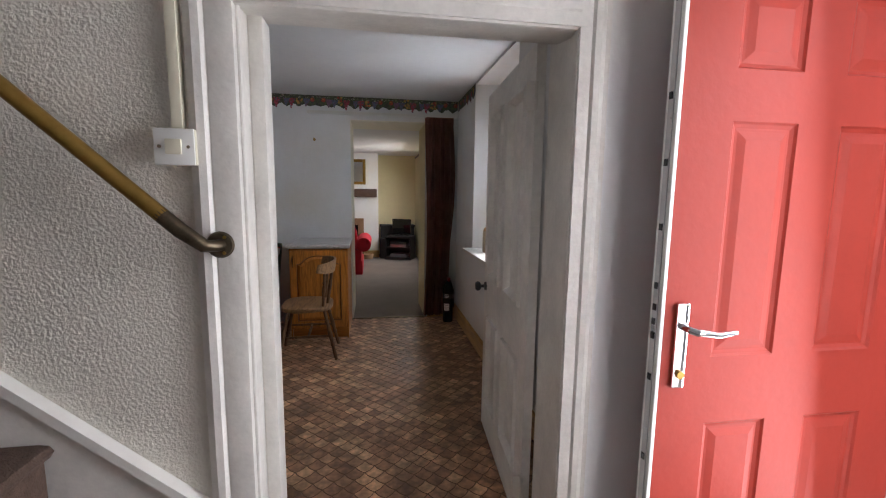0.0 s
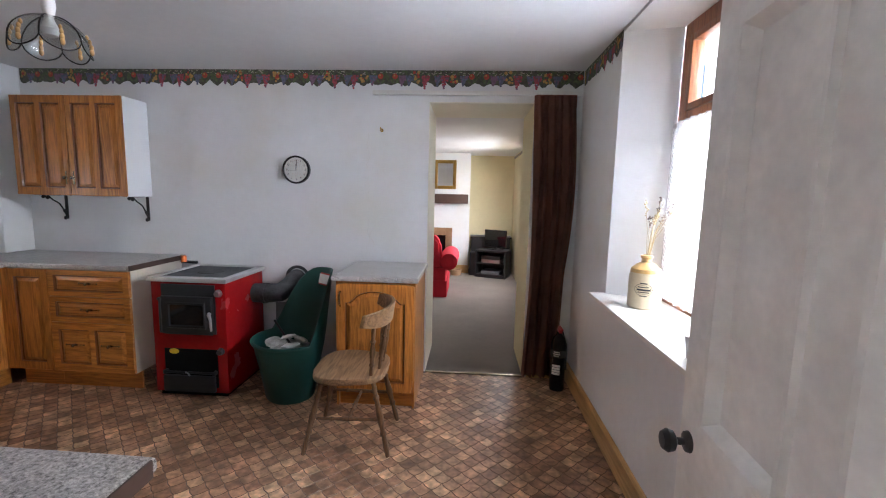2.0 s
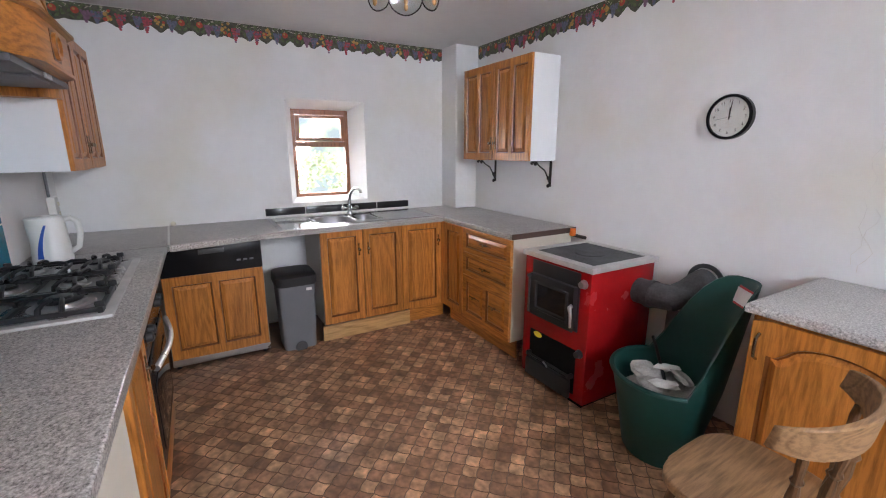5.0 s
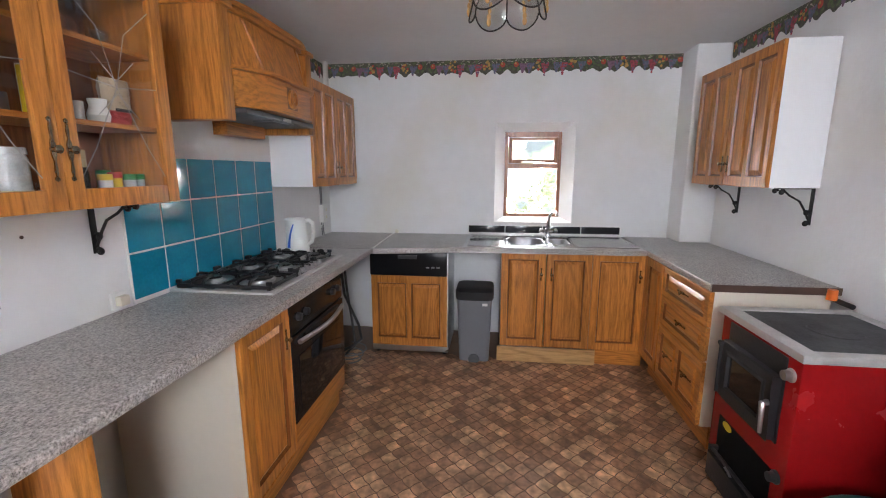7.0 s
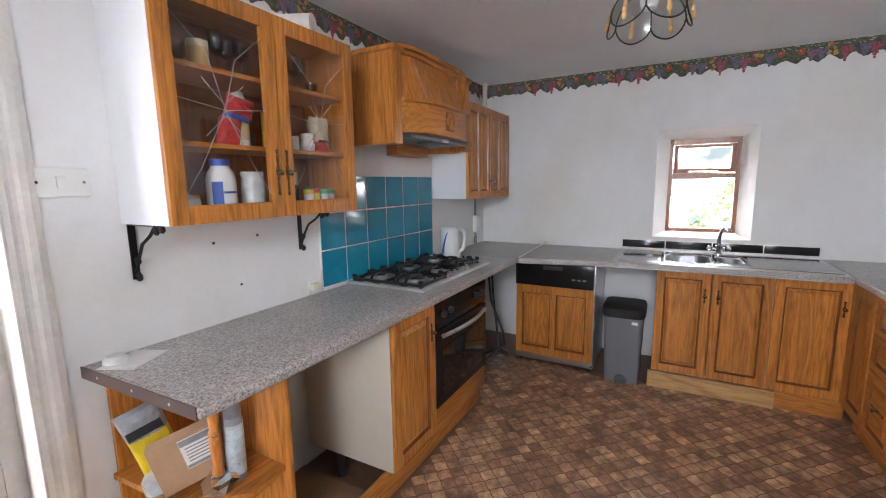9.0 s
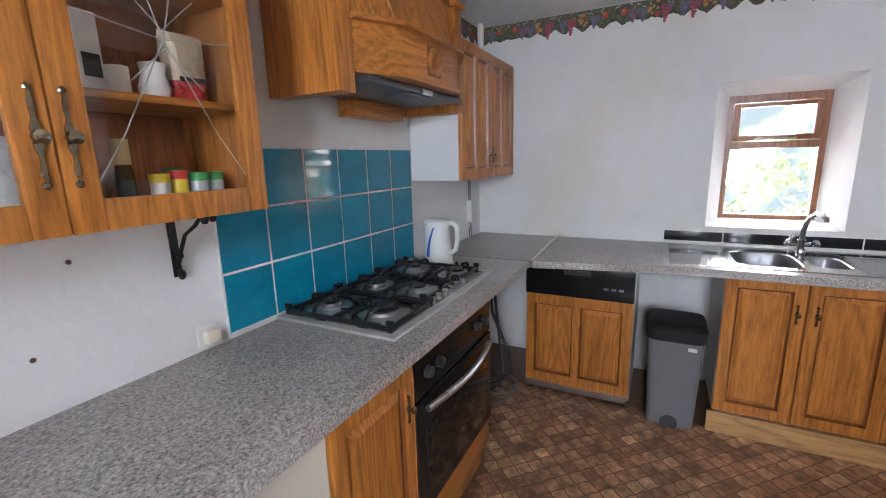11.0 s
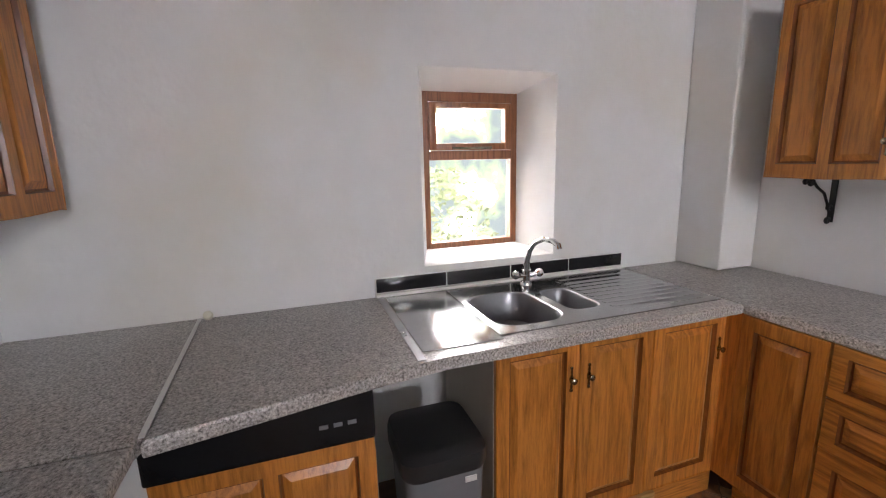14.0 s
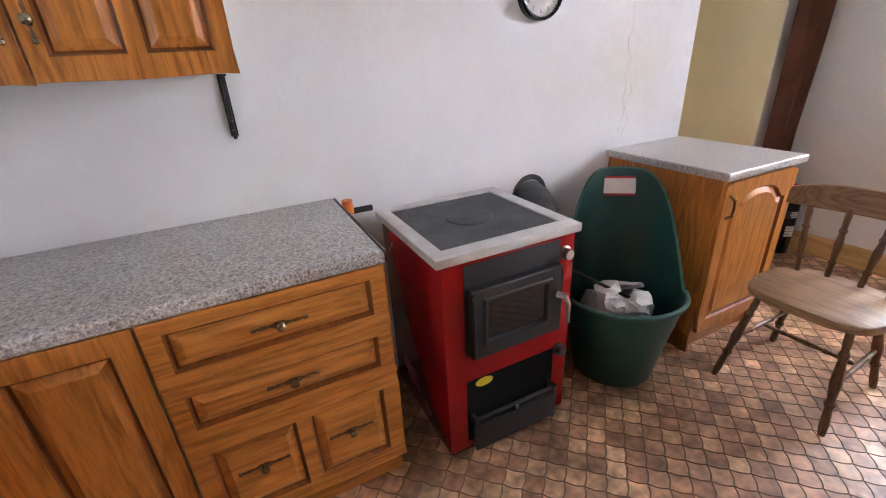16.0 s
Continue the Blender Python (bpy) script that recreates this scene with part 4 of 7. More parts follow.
for i, (dx, dy, dz, rx, rz) in enumerate(((-0.10, -0.05, 0.395, 25, 20), (0.06, -0.08, 0.385, -15, 60), (0.08, 0.05, 0.40, 30, 130), (-0.04, 0.07, 0.405, -20, 80), (0.0, -0.12, 0.37, 10, 10))):
    solo("waste_paper", crumple(20 + i, 0.075, 0.055, 0.02), PAPERW if i % 2 else ASH, "crumpled sheet of waste paper in the tub", "waste paper", pose(-0.775 + 0.75 * dx, 4.50 + 0.75 * dy, dz, rx, 10, rz), "waste paper sheets", smooth=0)
solo("poker", sweep(bmesh.new(), [(-0.72, 4.44, 0.36), (-0.90, 4.60, 0.47), (-0.94, 4.63, 0.50)], 0.008, 8), IRON, "black poker lying in the tub", "poker")


# chair: seat centre, turned so the back faces the doorway side
def spindle(bm, p0, p1, r=0.013):
    p0, p1 = Vector(p0), Vector(p1)
    n = [(0.0, .7), (.12, .85), (.2, .7), (.24, 1.1), (.28, .75), (.5, 1.15), (.66, .75), (.7, 1.15), (.74, .75), (.9, .9), (1, .7)]
    sweep(bm, [p0.lerp(p1, t) for t, _ in n], [r * k for _, k in n], 10)
    return bm


u = thing("kitchen_chair", pose(-0.185, 4.025, 0, 0, 0, -88), "worn turned wooden spindle-back kitchen chair", "chair")
bm = bmesh.new()
o = []
for i in range(28):
    a = 6.283185 * i / 28
    cx, sy = math.cos(a), math.sin(a)
    o.append((0.222 * math.copysign(abs(cx) ** 0.55, cx) * (1.0 - 0.06 * sy), 0.205 * math.copysign(abs(sy) ** 0.6, sy)))
prism(bm, o, "z", 0.415, 0.45)
bmesh.ops.bevel(bm, geom=[e for e in bm.edges if abs(e.verts[0].co.z - e.verts[1].co.z) < 1e-4], offset=0.011, segments=3, affect="EDGES", profile=0.5)
part("seat", bm, SEATWOOD, u, "saddle seat with worn pale varnish")
legs = [((-0.15, -0.14, 0.42), (-0.205, -0.235, 0)), ((0.15, -0.14, 0.42), (0.205, -0.235, 0)), ((-0.14, 0.14, 0.42), (-0.195, 0.235, 0)), ((0.14, 0.14, 0.42), (0.195, 0.235, 0))]
for a, b in legs:
    part("leg", spindle(bmesh.new(), a, b, 0.017), CHAIRWOOD, u)
part("stretcher", spindle(bmesh.new(), (-0.178, -0.165, 0.20), (-0.167, 0.185, 0.20), 0.011), CHAIRWOOD, u)
part("stretcher", spindle(bmesh.new(), (0.178, -0.165, 0.20), (0.167, 0.185, 0.20), 0.011), CHAIRWOOD, u)
part("stretcher", spindle(bmesh.new(), (-0.172, 0.01, 0.20), (0.172, 0.01, 0.20), 0.011), CHAIRWOOD, u)
for x in (-0.165, -0.06, 0.06, 0.165):
    part("spindle", spindle(bmesh.new(), (x * 0.92, 0.165 - 1.2 * x * x, 0.44), (x * 1.12, 0.212 - 2.1 * x * x, 0.738), 0.014), CHAIRWOOD, u)
bm = bmesh.new()
nn = 14
prev = None
for i in range(nn + 1):
    uu = i / nn * 2 - 1
    x = 0.252 * math.sin(uu * 1.15) / math.sin(1.15)
    yb = 0.215 - 0.115 * uu * uu
    zt = 0.825 - 0.012 * abs(uu) ** 3
    zb = 0.722 + 0.024 * abs(uu) ** 3
    c = [bm.verts.new(v) for v in ((x, yb - 0.012, zb), (x, yb + 0.012, zb), (x, yb + 0.026, zt), (x, yb + 0.004, zt))]
    if prev:
        for k in range(4):
            bm.faces.new((prev[k], prev[(k + 1) % 4], c[(k + 1) % 4], c[k]))
    else:
        bm.faces.new(c)
    prev = c
bm.faces.new(prev[::-1])
bmesh.ops.bevel(bm, geom=bm.edges[:], offset=0.003, segments=1, affect="EDGES")
part("top_rail", bm, SEATWOOD, u, "curved back rail")


# ==== windows ====
def splay(front, back, axis, a, b):
    """Reveal: slanted linings from the front rectangle (u0, u1, z0, z1) at a to the back one at b."""
    bm = bmesh.new()

    def ring(r, w, grow=0.0):
        u0, u1, z0, z1 = r
        pts = ((u0 - grow, z0 - grow), (u1 + grow, z0 - grow), (u1 + grow, z1 + grow), (u0 - grow, z1 + grow))
        return [bm.verts.new((w, u, z)) for u, z in pts]
    f, k, o = ring(front, a), ring(back, b), ring(front, b)
    for i in range(4):
        j = (i + 1) % 4
        bm.faces.new((f[i], f[j], k[j], k[i]))
        bm.faces.new((k[i], k[j], o[j], o[i]))
        bm.faces.new((o[i], o[j], f[j], f[i]))
    return bm


NET = bpy.data.materials.new("net_lace")
NET.use_nodes = True
_n, _l = NET.node_tree.nodes, NET.node_tree.links
_tr, _tl, _df, _m1, _m2 = (_n.new("ShaderNodeBsdfTransparent"), _n.new("ShaderNodeBsdfTranslucent"), _n.new("ShaderNodeBsdfDiffuse"), _n.new("ShaderNodeMixShader"), _n.new("ShaderNodeMixShader"))
_vo, _tc = _n.new("ShaderNodeTexVoronoi"), _n.new("ShaderNodeTexCoord")
_vo.inputs["Scale"].default_value = 45
_l.new(_tc.outputs["Object"], _vo.inputs["Vector"])
_mr = _n.new("ShaderNodeMapRange")
_mr.inputs[3].default_value, _mr.inputs[4].default_value = 0.35, 0.9
_l.new(_vo.outputs["Distance"], _mr.inputs[0])
_m1.inputs[0].default_value = 0.6
_l.new(_df.outputs[0], _m1.inputs[1])
_l.new(_tl.outputs[0], _m1.inputs[2])
_l.new(_mr.outputs[0], _m2.inputs[0])
_l.new(_tr.outputs[0], _m2.inputs[1])
_l.new(_m1.outputs[0], _m2.inputs[2])
_l.new(_m2.outputs[0], _n["Material Output"].inputs[0])

setting("window_reveal_west", splay((3.32, 3.98, 1.022, 1.862), (3.405, 3.905, 1.048, 1.805), "x", W - 0.001, -3.66), PLASTER, "bright white splayed reveal of the sink window")
w = setting("window_1", boxes((-3.72, -3.665, 3.37, 3.435, 1.02, 1.84), (-3.72, -3.665, 3.875, 3.94, 1.02, 1.84), (-3.72, -3.665, 3.435, 3.875, 1.76, 1.84), (-3.72, -3.665, 3.435, 3.875, 1.02, 1.075), (-3.72, -3.66, 3.435, 3.875, 1.485, 1.53), bevel=0.004), MAHOG, "small brown wooden window over the sink")
part("casement", boxes((-3.70, -3.655, 3.437, 3.472, 1.532, 1.757), (-3.70, -3.655, 3.838, 3.873, 1.532, 1.757), (-3.70, -3.655, 3.472, 3.838, 1.732, 1.757), (-3.70, -3.655, 3.472, 3.838, 1.532, 1.565), bevel=0.003), MAHOG, w)
p = part("pane", boxes((-3.69, -3.686, 3.47, 3.84, 1.56, 1.735)), GLASS, w)
p.visible_shadow = False
p = part("pane", boxes((-3.69, -3.686, 3.433, 3.877, 1.073, 1.487)), GLASS, w)
p.visible_shadow = False
part("window_stay", boxes((-3.655, -3.645, 3.55, 3.76, 1.536, 1.548)), BRONZE, w)

setting("window_reveal_east", splay((3.02, 4.195, 0.86, 2.355), (3.13, 4.06, 0.885, 2.33), "x", E_ + 0.001, 1.55), PLASTER, "deep white splayed reveal of the kitchen window")
w = setting("window_2", boxes((1.55, 1.615, 3.98, 4.06, 0.88, 2.34), (1.55, 1.615, 3.14, 3.21, 0.88, 2.34), (1.55, 1.615, 3.21, 3.98, 2.26, 2.34), (1.55, 1.615, 3.21, 3.98, 0.88, 0.94), (1.55, 1.615, 3.21, 3.98, 1.83, 1.89), bevel=0.004), MAHOG, "brown wooden kitchen window with net curtain")
part("casement", boxes((1.54, 1.60, 3.945, 3.978, 1.892, 2.258), (1.54, 1.60, 3.212, 3.25, 1.892, 2.258), (1.54, 1.60, 3.25, 3.945, 2.225, 2.258), (1.54, 1.60, 3.25, 3.945, 1.892, 1.925), bevel=0.003), MAHOG, w)
p = part("pane", boxes((1.582, 1.586, 3.248, 3.947, 1.898, 2.227)), GLASS, w)
p.visible_shadow = False
p = part("pane", boxes((1.582, 1.586, 3.208, 3.982, 0.938, 1.802)), GLASS, w)
p.visible_shadow = False
setting("window_sill", boxes((1.195, 1.56, 2.975, 4.225, 0.862, 0.885), bevel=0.004), GLOSS, "white gloss painted window sill board")
bm = bmesh.new()
prev = None
for i in range(91):
    y = 3.17 + 0.86 * i / 90
    x = 1.525 + 0.008 * math.sin(i * 0.95) + 0.004 * math.sin(i * 0.33)
    zb = 0.905 + 0.012 * abs(math.sin(i * 0.35))
    c = [bm.verts.new((x, y, zb)), bm.verts.new((x, y, 1.845))]
    if prev:
        bm.faces.new((prev[0], c[0], c[1], prev[1]))
    prev = c
c = thing("net_curtain", pose(0, 0, 0), "white lace net half curtain on a wire", "net curtain")
part("lace", bm, NET, c)
part("wire", rod(bmesh.new(), (1.525, 3.15, 1.84), (1.525, 4.045, 1.84), 0.003, seg=8), WHITEPL, c)
bm = bmesh.new()
for i in range(24):
    y = 3.19 + 0.82 * i / 23
    for r in (0.012, 0.02):
        sweep(bm, [(1.512, y + r * math.cos(k * 0.785), 1.79 + r * math.sin(k * 0.785)) for k in range(9)], 0.0018, 5)
for i in range(34):
    z = 0.95 + 0.82 * i / 33
    for k2 in (0.0, 0.03):
        sweep(bm, [(1.512, 4.0 - k2 + 0.011 * math.cos(k * 0.785), z + 0.011 * math.sin(k * 0.785)) for k in range(9)], 0.0018, 5)
tagged(part("lace_edging", bm, PAPERW, c, "scalloped lace pattern"), kind="stuff")

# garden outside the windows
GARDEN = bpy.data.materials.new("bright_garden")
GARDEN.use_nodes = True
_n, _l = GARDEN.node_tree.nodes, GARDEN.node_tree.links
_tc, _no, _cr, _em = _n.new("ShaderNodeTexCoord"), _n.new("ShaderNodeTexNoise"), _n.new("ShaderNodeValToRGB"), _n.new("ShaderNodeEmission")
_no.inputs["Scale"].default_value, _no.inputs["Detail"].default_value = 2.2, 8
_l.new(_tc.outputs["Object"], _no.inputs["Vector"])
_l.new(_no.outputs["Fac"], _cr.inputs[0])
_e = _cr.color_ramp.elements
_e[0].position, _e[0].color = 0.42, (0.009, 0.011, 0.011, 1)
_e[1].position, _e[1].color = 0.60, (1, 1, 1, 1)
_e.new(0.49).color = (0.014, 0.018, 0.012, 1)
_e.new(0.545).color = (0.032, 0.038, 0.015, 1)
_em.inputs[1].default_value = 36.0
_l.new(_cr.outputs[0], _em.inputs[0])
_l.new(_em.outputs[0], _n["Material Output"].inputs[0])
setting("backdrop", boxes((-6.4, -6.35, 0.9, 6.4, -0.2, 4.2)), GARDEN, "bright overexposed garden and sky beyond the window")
setting("ground", boxes((-60, -3.85, -60, 60, -0.12, -0.1), (2.05, 60, -60, 60, -0.12, -0.1)), CARPET, "ground outside the house")
setting("backdrop_east", boxes((4.4, 4.45, 2.3, 9.5, -0.1, 5.0)), glow("white_sky", (0.95, 0.98, 1.0), 4.0), "bright white sky beyond the kitchen window")
LEAF = mat("shrub_leaf", (0.30, 0.36, 0.20), 0.6, noise_scale=8, amount=0.4)


def shrub(cx, cy, z0, rx, ry, rz, n, seed):
    rnd = random.Random(seed)
    verts, faces = [], []
    for _ in range(n):
        a, b, r = rnd.uniform(0, 6.283), rnd.uniform(-1.2, 1.57), rnd.uniform(0.35, 1) ** 0.6
        c = Vector((cx + rx * r * math.cos(a) * math.cos(b), cy + ry * r * math.sin(a) * math.cos(b), z0 + rz + rz * r * math.sin(b)))
        q = Euler((rnd.uniform(0, 6), rnd.uniform(0, 6), rnd.uniform(0, 6))).to_matrix()
        s = rnd.uniform(0.025, 0.055)
        k = len(verts)
        for v in ((0, -s, 0), (s * 0.45, 0, s * 0.1), (0, s, 0), (-s * 0.45, 0, s * 0.1)):
            verts.append(c + q @ Vector(v))
        faces.append((k, k + 1, k + 2, k + 3))
    me = bpy.data.meshes.new("leaves")
    me.from_pydata(verts, [], faces)
    me.materials.append(LEAF)
    return me


u = thing("shrub", pose(-5.2, 4.0, -0.1), "leafy green garden shrub outside the sink window", "shrub")
ob = new("leaves", shrub(0, 0, 0.35, 0.45, 0.5, 0.6, 700, 5))
ob.parent = u
tagged(ob, kind="stuff")
part("stem", sweep(bmesh.new(), [(0, 0, 0), (0.03, 0.02, 0.4), (-0.02, 0.0, 0.9)], [0.03, 0.022, 0.012], 8), CHAIRWOOD, u)

# ==== kitchen door, hall ====
dr = tagged(new("door_1"), "old white painted four panel door standing open", "", "", "structure")
dr.matrix_world = pose(0.991, 1.842, 0.008, 0, 0, 86.0)


SUNK = [(0, 0), (0.004, -0.013), (0.016, -0.012), (0.028, 0.006), (0.036, 0.016)]
KW, KH = 0.875, 1.918
part("leaf", panelled_leaf(KW, KH, 0.036, [(0.11, 0.385, 0.19, 0.70), (0.49, 0.765, 0.19, 0.70), (0.11, 0.385, 0.92, 1.80), (0.49, 0.765, 0.92, 1.80)], SUNK), DOORPAINT, dr, smooth=0)
for y, s in ((0.036, -90), (0.0, 90)):
    k = part("knob", lathe(bmesh.new(), [(0, 0), (0.026, 0), (0.024, 0.008), (0.009, 0.012), (0.009, 0.028), (0.024, 0.036), (0.028, 0.05), (0.02, 0.062), (0, 0.064)], 20, pose(KW - 0.05, y, 0.855, s)), BLACKPL, dr, "black door knob with round rose")
for z in (1.735, 0.20):
    part("hinge", rod(boxes((0.0, 0.004, 0.036, 0.07, z - 0.05, z + 0.05)), (-0.004, 0.036, z - 0.05), (-0.004, 0.036, z + 0.05), 0.007), GLOSS, dr, "painted butt hinge")

PROF = [(0.0, 0.0), (0.0, 0.012), (0.012, 0.022), (0.022, 0.018), (0.034, 0.018), (0.044, 0.030), (0.062, 0.032), (0.072, 0.026), (0.082, 0.020), (0.082, 0.0)]


def architrave(name, x0, x1, z1, face, out, label):
    """Moulded casing round an opening x0..x1, up to z1, on a wall face at y=face, standing out by out * depth."""
    head = setting(name, prism(bmesh.new(), [(face + out * v, z1 + u_) for u_, v in PROF], "x", x0 - 0.001, x1 + 0.001), TRIM, label)
    part("upright", prism(bmesh.new(), [(x0 - u_, face + out * v) for u_, v in PROF], "z", 0, z1 + 0.082), TRIM, head, smooth=0)
    part("upright", prism(bmesh.new(), [(x1 + u_, face + out * v) for u_, v in PROF], "z", 0, z1 + 0.082), TRIM, head, smooth=0)


architrave("architrave_hall", 0.015, 0.935, 1.842, 1.50, -1, "chipped cream gloss moulded architrave")
architrave("architrave_kitchen", -0.012, 1.0, 1.948, S, 0.45, "cream gloss moulded architrave")
bm = bmesh.new()
prism(bm, [(1.475, 1.846), (1.60, 1.856), (1.686, 1.868), (1.69, 1.928), (1.829, 1.934), (1.829, 1.962), (1.475, 1.962)], "x", -0.003, 0.96)
lin = setting("door_lining", bm, TRIM, "painted timber door lining with stop")
part("jamb", boxes((-0.02, 0.045, 1.478, 1.686, 0, 1.962), bevel=0.003), TRIM, lin)
part("rebate", boxes((-0.02, -0.004, 1.688, 1.828, 0, 1.962), bevel=0.003), TRIM, lin)
bm = bmesh.new()
prism(bm, [(0.938, 1.478), (0.944, 1.53), (0.952, 1.535), (0.998, 1.828), (1.028, 1.828), (1.028, 1.478)], "z", 0, 1.962)
part("jamb", bm, TRIM, lin, smooth=0)
part("bead", boxes((0.045, 0.053, 1.50, 1.52, 0, 1.846), bevel=0.003), TRIM, lin)
part("stop", boxes((0.045, 0.085, 1.60, 1.686, 0, 1.86), bevel=0.006), TRIM, lin)

u = thing("light_switch", pose(-0.092, 1.494, 1.494), "white one-gang switch on a surface box in the hall", "light switch")
part("back_box", boxes((-0.045, 0.045, -0.035, 0, -0.043, 0.043), bevel=0.004), CREAMPL, u)
part("plate", boxes((-0.045, 0.045, -0.044, -0.036, -0.043, 0.043), bevel=0.003), WHITEPL, u)
part("rocker", boxes((-0.018, 0.018, -0.051, -0.043, -0.018, 0.018), bevel=0.003), CREAMPL, u)
for x in (-0.032, 0.032):
    part("screw", lathe(bmesh.new(), [(0, 0.001), (0.004, 0.001), (0.004, 0)], 10, pose(x, -0.0445, 0, 90)), BRONZE, u)
cd = solo("cable_conduit", boxes((-0.104, -0.078, 1.470, 1.494, 1.537, 2.40), bevel=0.003), CREAMPL, "cream plastic cable trunking above the switch", "conduit")

u = thing("handrail", pose(0, 0, 0), "brass stair handrail with dull end bracket", "handrail")
RS = Vector((-0.04, 1.418, 1.262))
RD = Vector((-1, 0, 0.93)).normalized()
part("rail", sweep(bmesh.new(), [RS + RD * k for k in (0.10, 0.8, 1.6, 2.2)], 0.0185, 18), BRASS, u, "worn round brass rail")
part("end_bend", sweep(bmesh.new(), [RS + RD * 0.11, RS + RD * 0.05, RS + Vector((0.01, 0.012, -0.005)), Vector((-0.008, 1.448, 1.256)), Vector((-0.004, 1.463, 1.256))], [0.0185, 0.019, 0.017, 0.015, 0.015], 14), DARKBRONZE, u, "flattened bronze rail end")
part("flange", lathe(bmesh.new(), [(0, 0.006), (0.03, 0.006), (0.034, 0.0)], 24, pose(-0.006, 1.466, 1.256, 90)), DARKBRONZE, u, "round screw flange")
for k in range(3):
    a = 1.0 + k * 2.09
    part("screw", lathe(bmesh.new(), [(0, 0.0015), (0.0045, 0.0015), (0.0045, 0)], 10, pose(-0.006 + 0.023 * math.cos(a), 1.460, 1.256 + 0.023 * math.sin(a), 90)), BRASS, u)

# stairs rising to the west along the wall
sl = -0.86


def sz(x):
    return 0.565 + sl * (x + 0.116)


st = thing("staircase", pose(0, 0, 0), "carpeted staircase rising along the papered wall", "staircase")
bm = bmesh.new()
prism(bm, [(-0.03, sz(-0.03)), (-2.0, sz(-2.0)), (-2.0, sz(-2.0) - 0.6), (-0.03, 0.0)], "y", 1.468, 1.4935)
part("wall_string", bm, TRIM, st, "grey cream painted wall string")
bm = bmesh.new()
prism(bm, [(-0.03, sz(-0.03) + 0.012), (-2.0, sz(-2.0) + 0.012), (-2.0, sz(-2.0) - 0.02), (-0.03, sz(-0.03) - 0.02)], "y", 1.455, 1.4935)
part("string_cap", bm, GLOSS, st, "white gloss capping")
for i in range(8):
    x, z = 0.17 - 0.20 * i, 0.19 * (i + 1)
    bm = bmesh.new()
    pr = [(x - 0.30, z), (x - 0.02, z), (x + 0.004, z - 0.004), (x + 0.014, z - 0.018), (x + 0.004, z - 0.034), (x - 0.012, z - 0.04), (x - 0.012, max(0, z - 0.19)), (x - 0.30, max(0, z - 0.19))]
    prism(bm, pr, "y", 0.62, 1.454)
    part("tread", bm, STAIRCARPET, st, "brown carpeted tread")

# front door, open into the hall
fd = tagged(new("door_2"), "red moulded six panel front door standing open", "", "", "structure")
fd.matrix_world = pose(1.152, 1.335, 0.02)
MOULD = [(0, 0), (0.006, 0.006), (0.016, 0.010), (0.024, 0.009), (0.046, 0.003)]
px = [(0.153, 0.353), (0.488, 0.688)]
part("leaf", panelled_leaf(0.84, 2.04, 0.044, [(a, b, c, d) for a, b in px for c, d in ((0.22, 0.727), (0.925, 1.568), (1.70, 1.90))], MOULD), REDDOOR, fd, smooth=0)
part("edge", boxes((-0.012, -0.0005, -0.001, 0.045, 0.0, 2.04), bevel=0.002), WHITEPL, fd, "white plastic door edge")
lk = part("lock_strip", boxes((-0.015, -0.012, 0.012, 0.032, 0.25, 1.95)), STEEL, fd, "steel multipoint lock strip")
for z in (0.32, 0.62, 0.86, 0.98, 1.02, 1.06, 1.12, 1.28, 1.45, 1.62, 1.86):
    part("keep", boxes((-0.018, -0.014, 0.016, 0.028, z, z + 0.018)), BLACKPL, lk)
hd = part("handle", boxes((0.03, 0.068, -0.012, 0, 0.845, 1.085), bevel=0.006), CHROME, fd, "chrome lever handle on a long backplate")
part("lever", sweep(bmesh.new(), [(0.049, -0.012, 1.02), (0.049, -0.045, 1.02), (0.06, -0.055, 1.018), (0.12, -0.055, 1.008), (0.175, -0.052, 1.012)], [0.01, 0.01, 0.011, 0.010, 0.008], 12), CHROME, hd)
part("cylinder", lathe(bmesh.new(), [(0, 0.008), (0.011, 0.008), (0.012, 0)], 14, pose(0.049, -0.012, 0.885, 90)), BRASS, hd)
setting("front_door_frame", boxes((1.98, 2.05, 0.40, 0.46, 0, 2.14), (1.98, 2.05, 1.385, 1.44, 0, 2.14), (1.98, 2.05, 0.46, 1.385, 2.08, 2.14), bevel=0.004), WHITEPL, "white plastic front door frame")

# ==== skirtings, doorway lining, border ====
bm = bmesh.new()
prism(bm, [(E_ - 0.02, 0.0), (E_, 0.0), (E_, 0.14), (E_ - 0.008, 0.14), (E_ - 0.02, 0.125)], "y", 1.835, 5.0)
setting("baseboard_east", bm, PINE, "varnished pine skirting board with knots")
bm = bmesh.new()
prism(bm, [(4.98, 0.0), (5.0, 0.0), (5.0, 0.14), (4.992, 0.14), (4.98, 0.125)], "x", 0.96, E_ - 0.02)
setting("baseboard_north", bm, PINE, "varnished pine skirting board behind the curtain")
PALE_CREAM = mat("pale_cream_paint", (0.78, 0.75, 0.63), 0.85, noise_scale=2, amount=0.05, bump=0.2, bump_scale=25)
setting("doorway_reveal", boxes((0.137, 0.143, 5.004, 5.62, 0.005, 2.137), (0.143, 0.927, 5.004, 5.62, 2.134, 2.14)), PALE_CREAM, "pale cream painted doorway reveal")
setting("doorway_reveal_east", boxes((0.927, 0.933, 5.004, 5.62, 0.005, 2.137)), CREAM, "cream painted doorway reveal")
setting("threshold_strip", boxes((0.14, 0.93, 4.985, 5.012, 0.0, 0.008), bevel=0.003), BRONZE, "dark metal threshold strip")
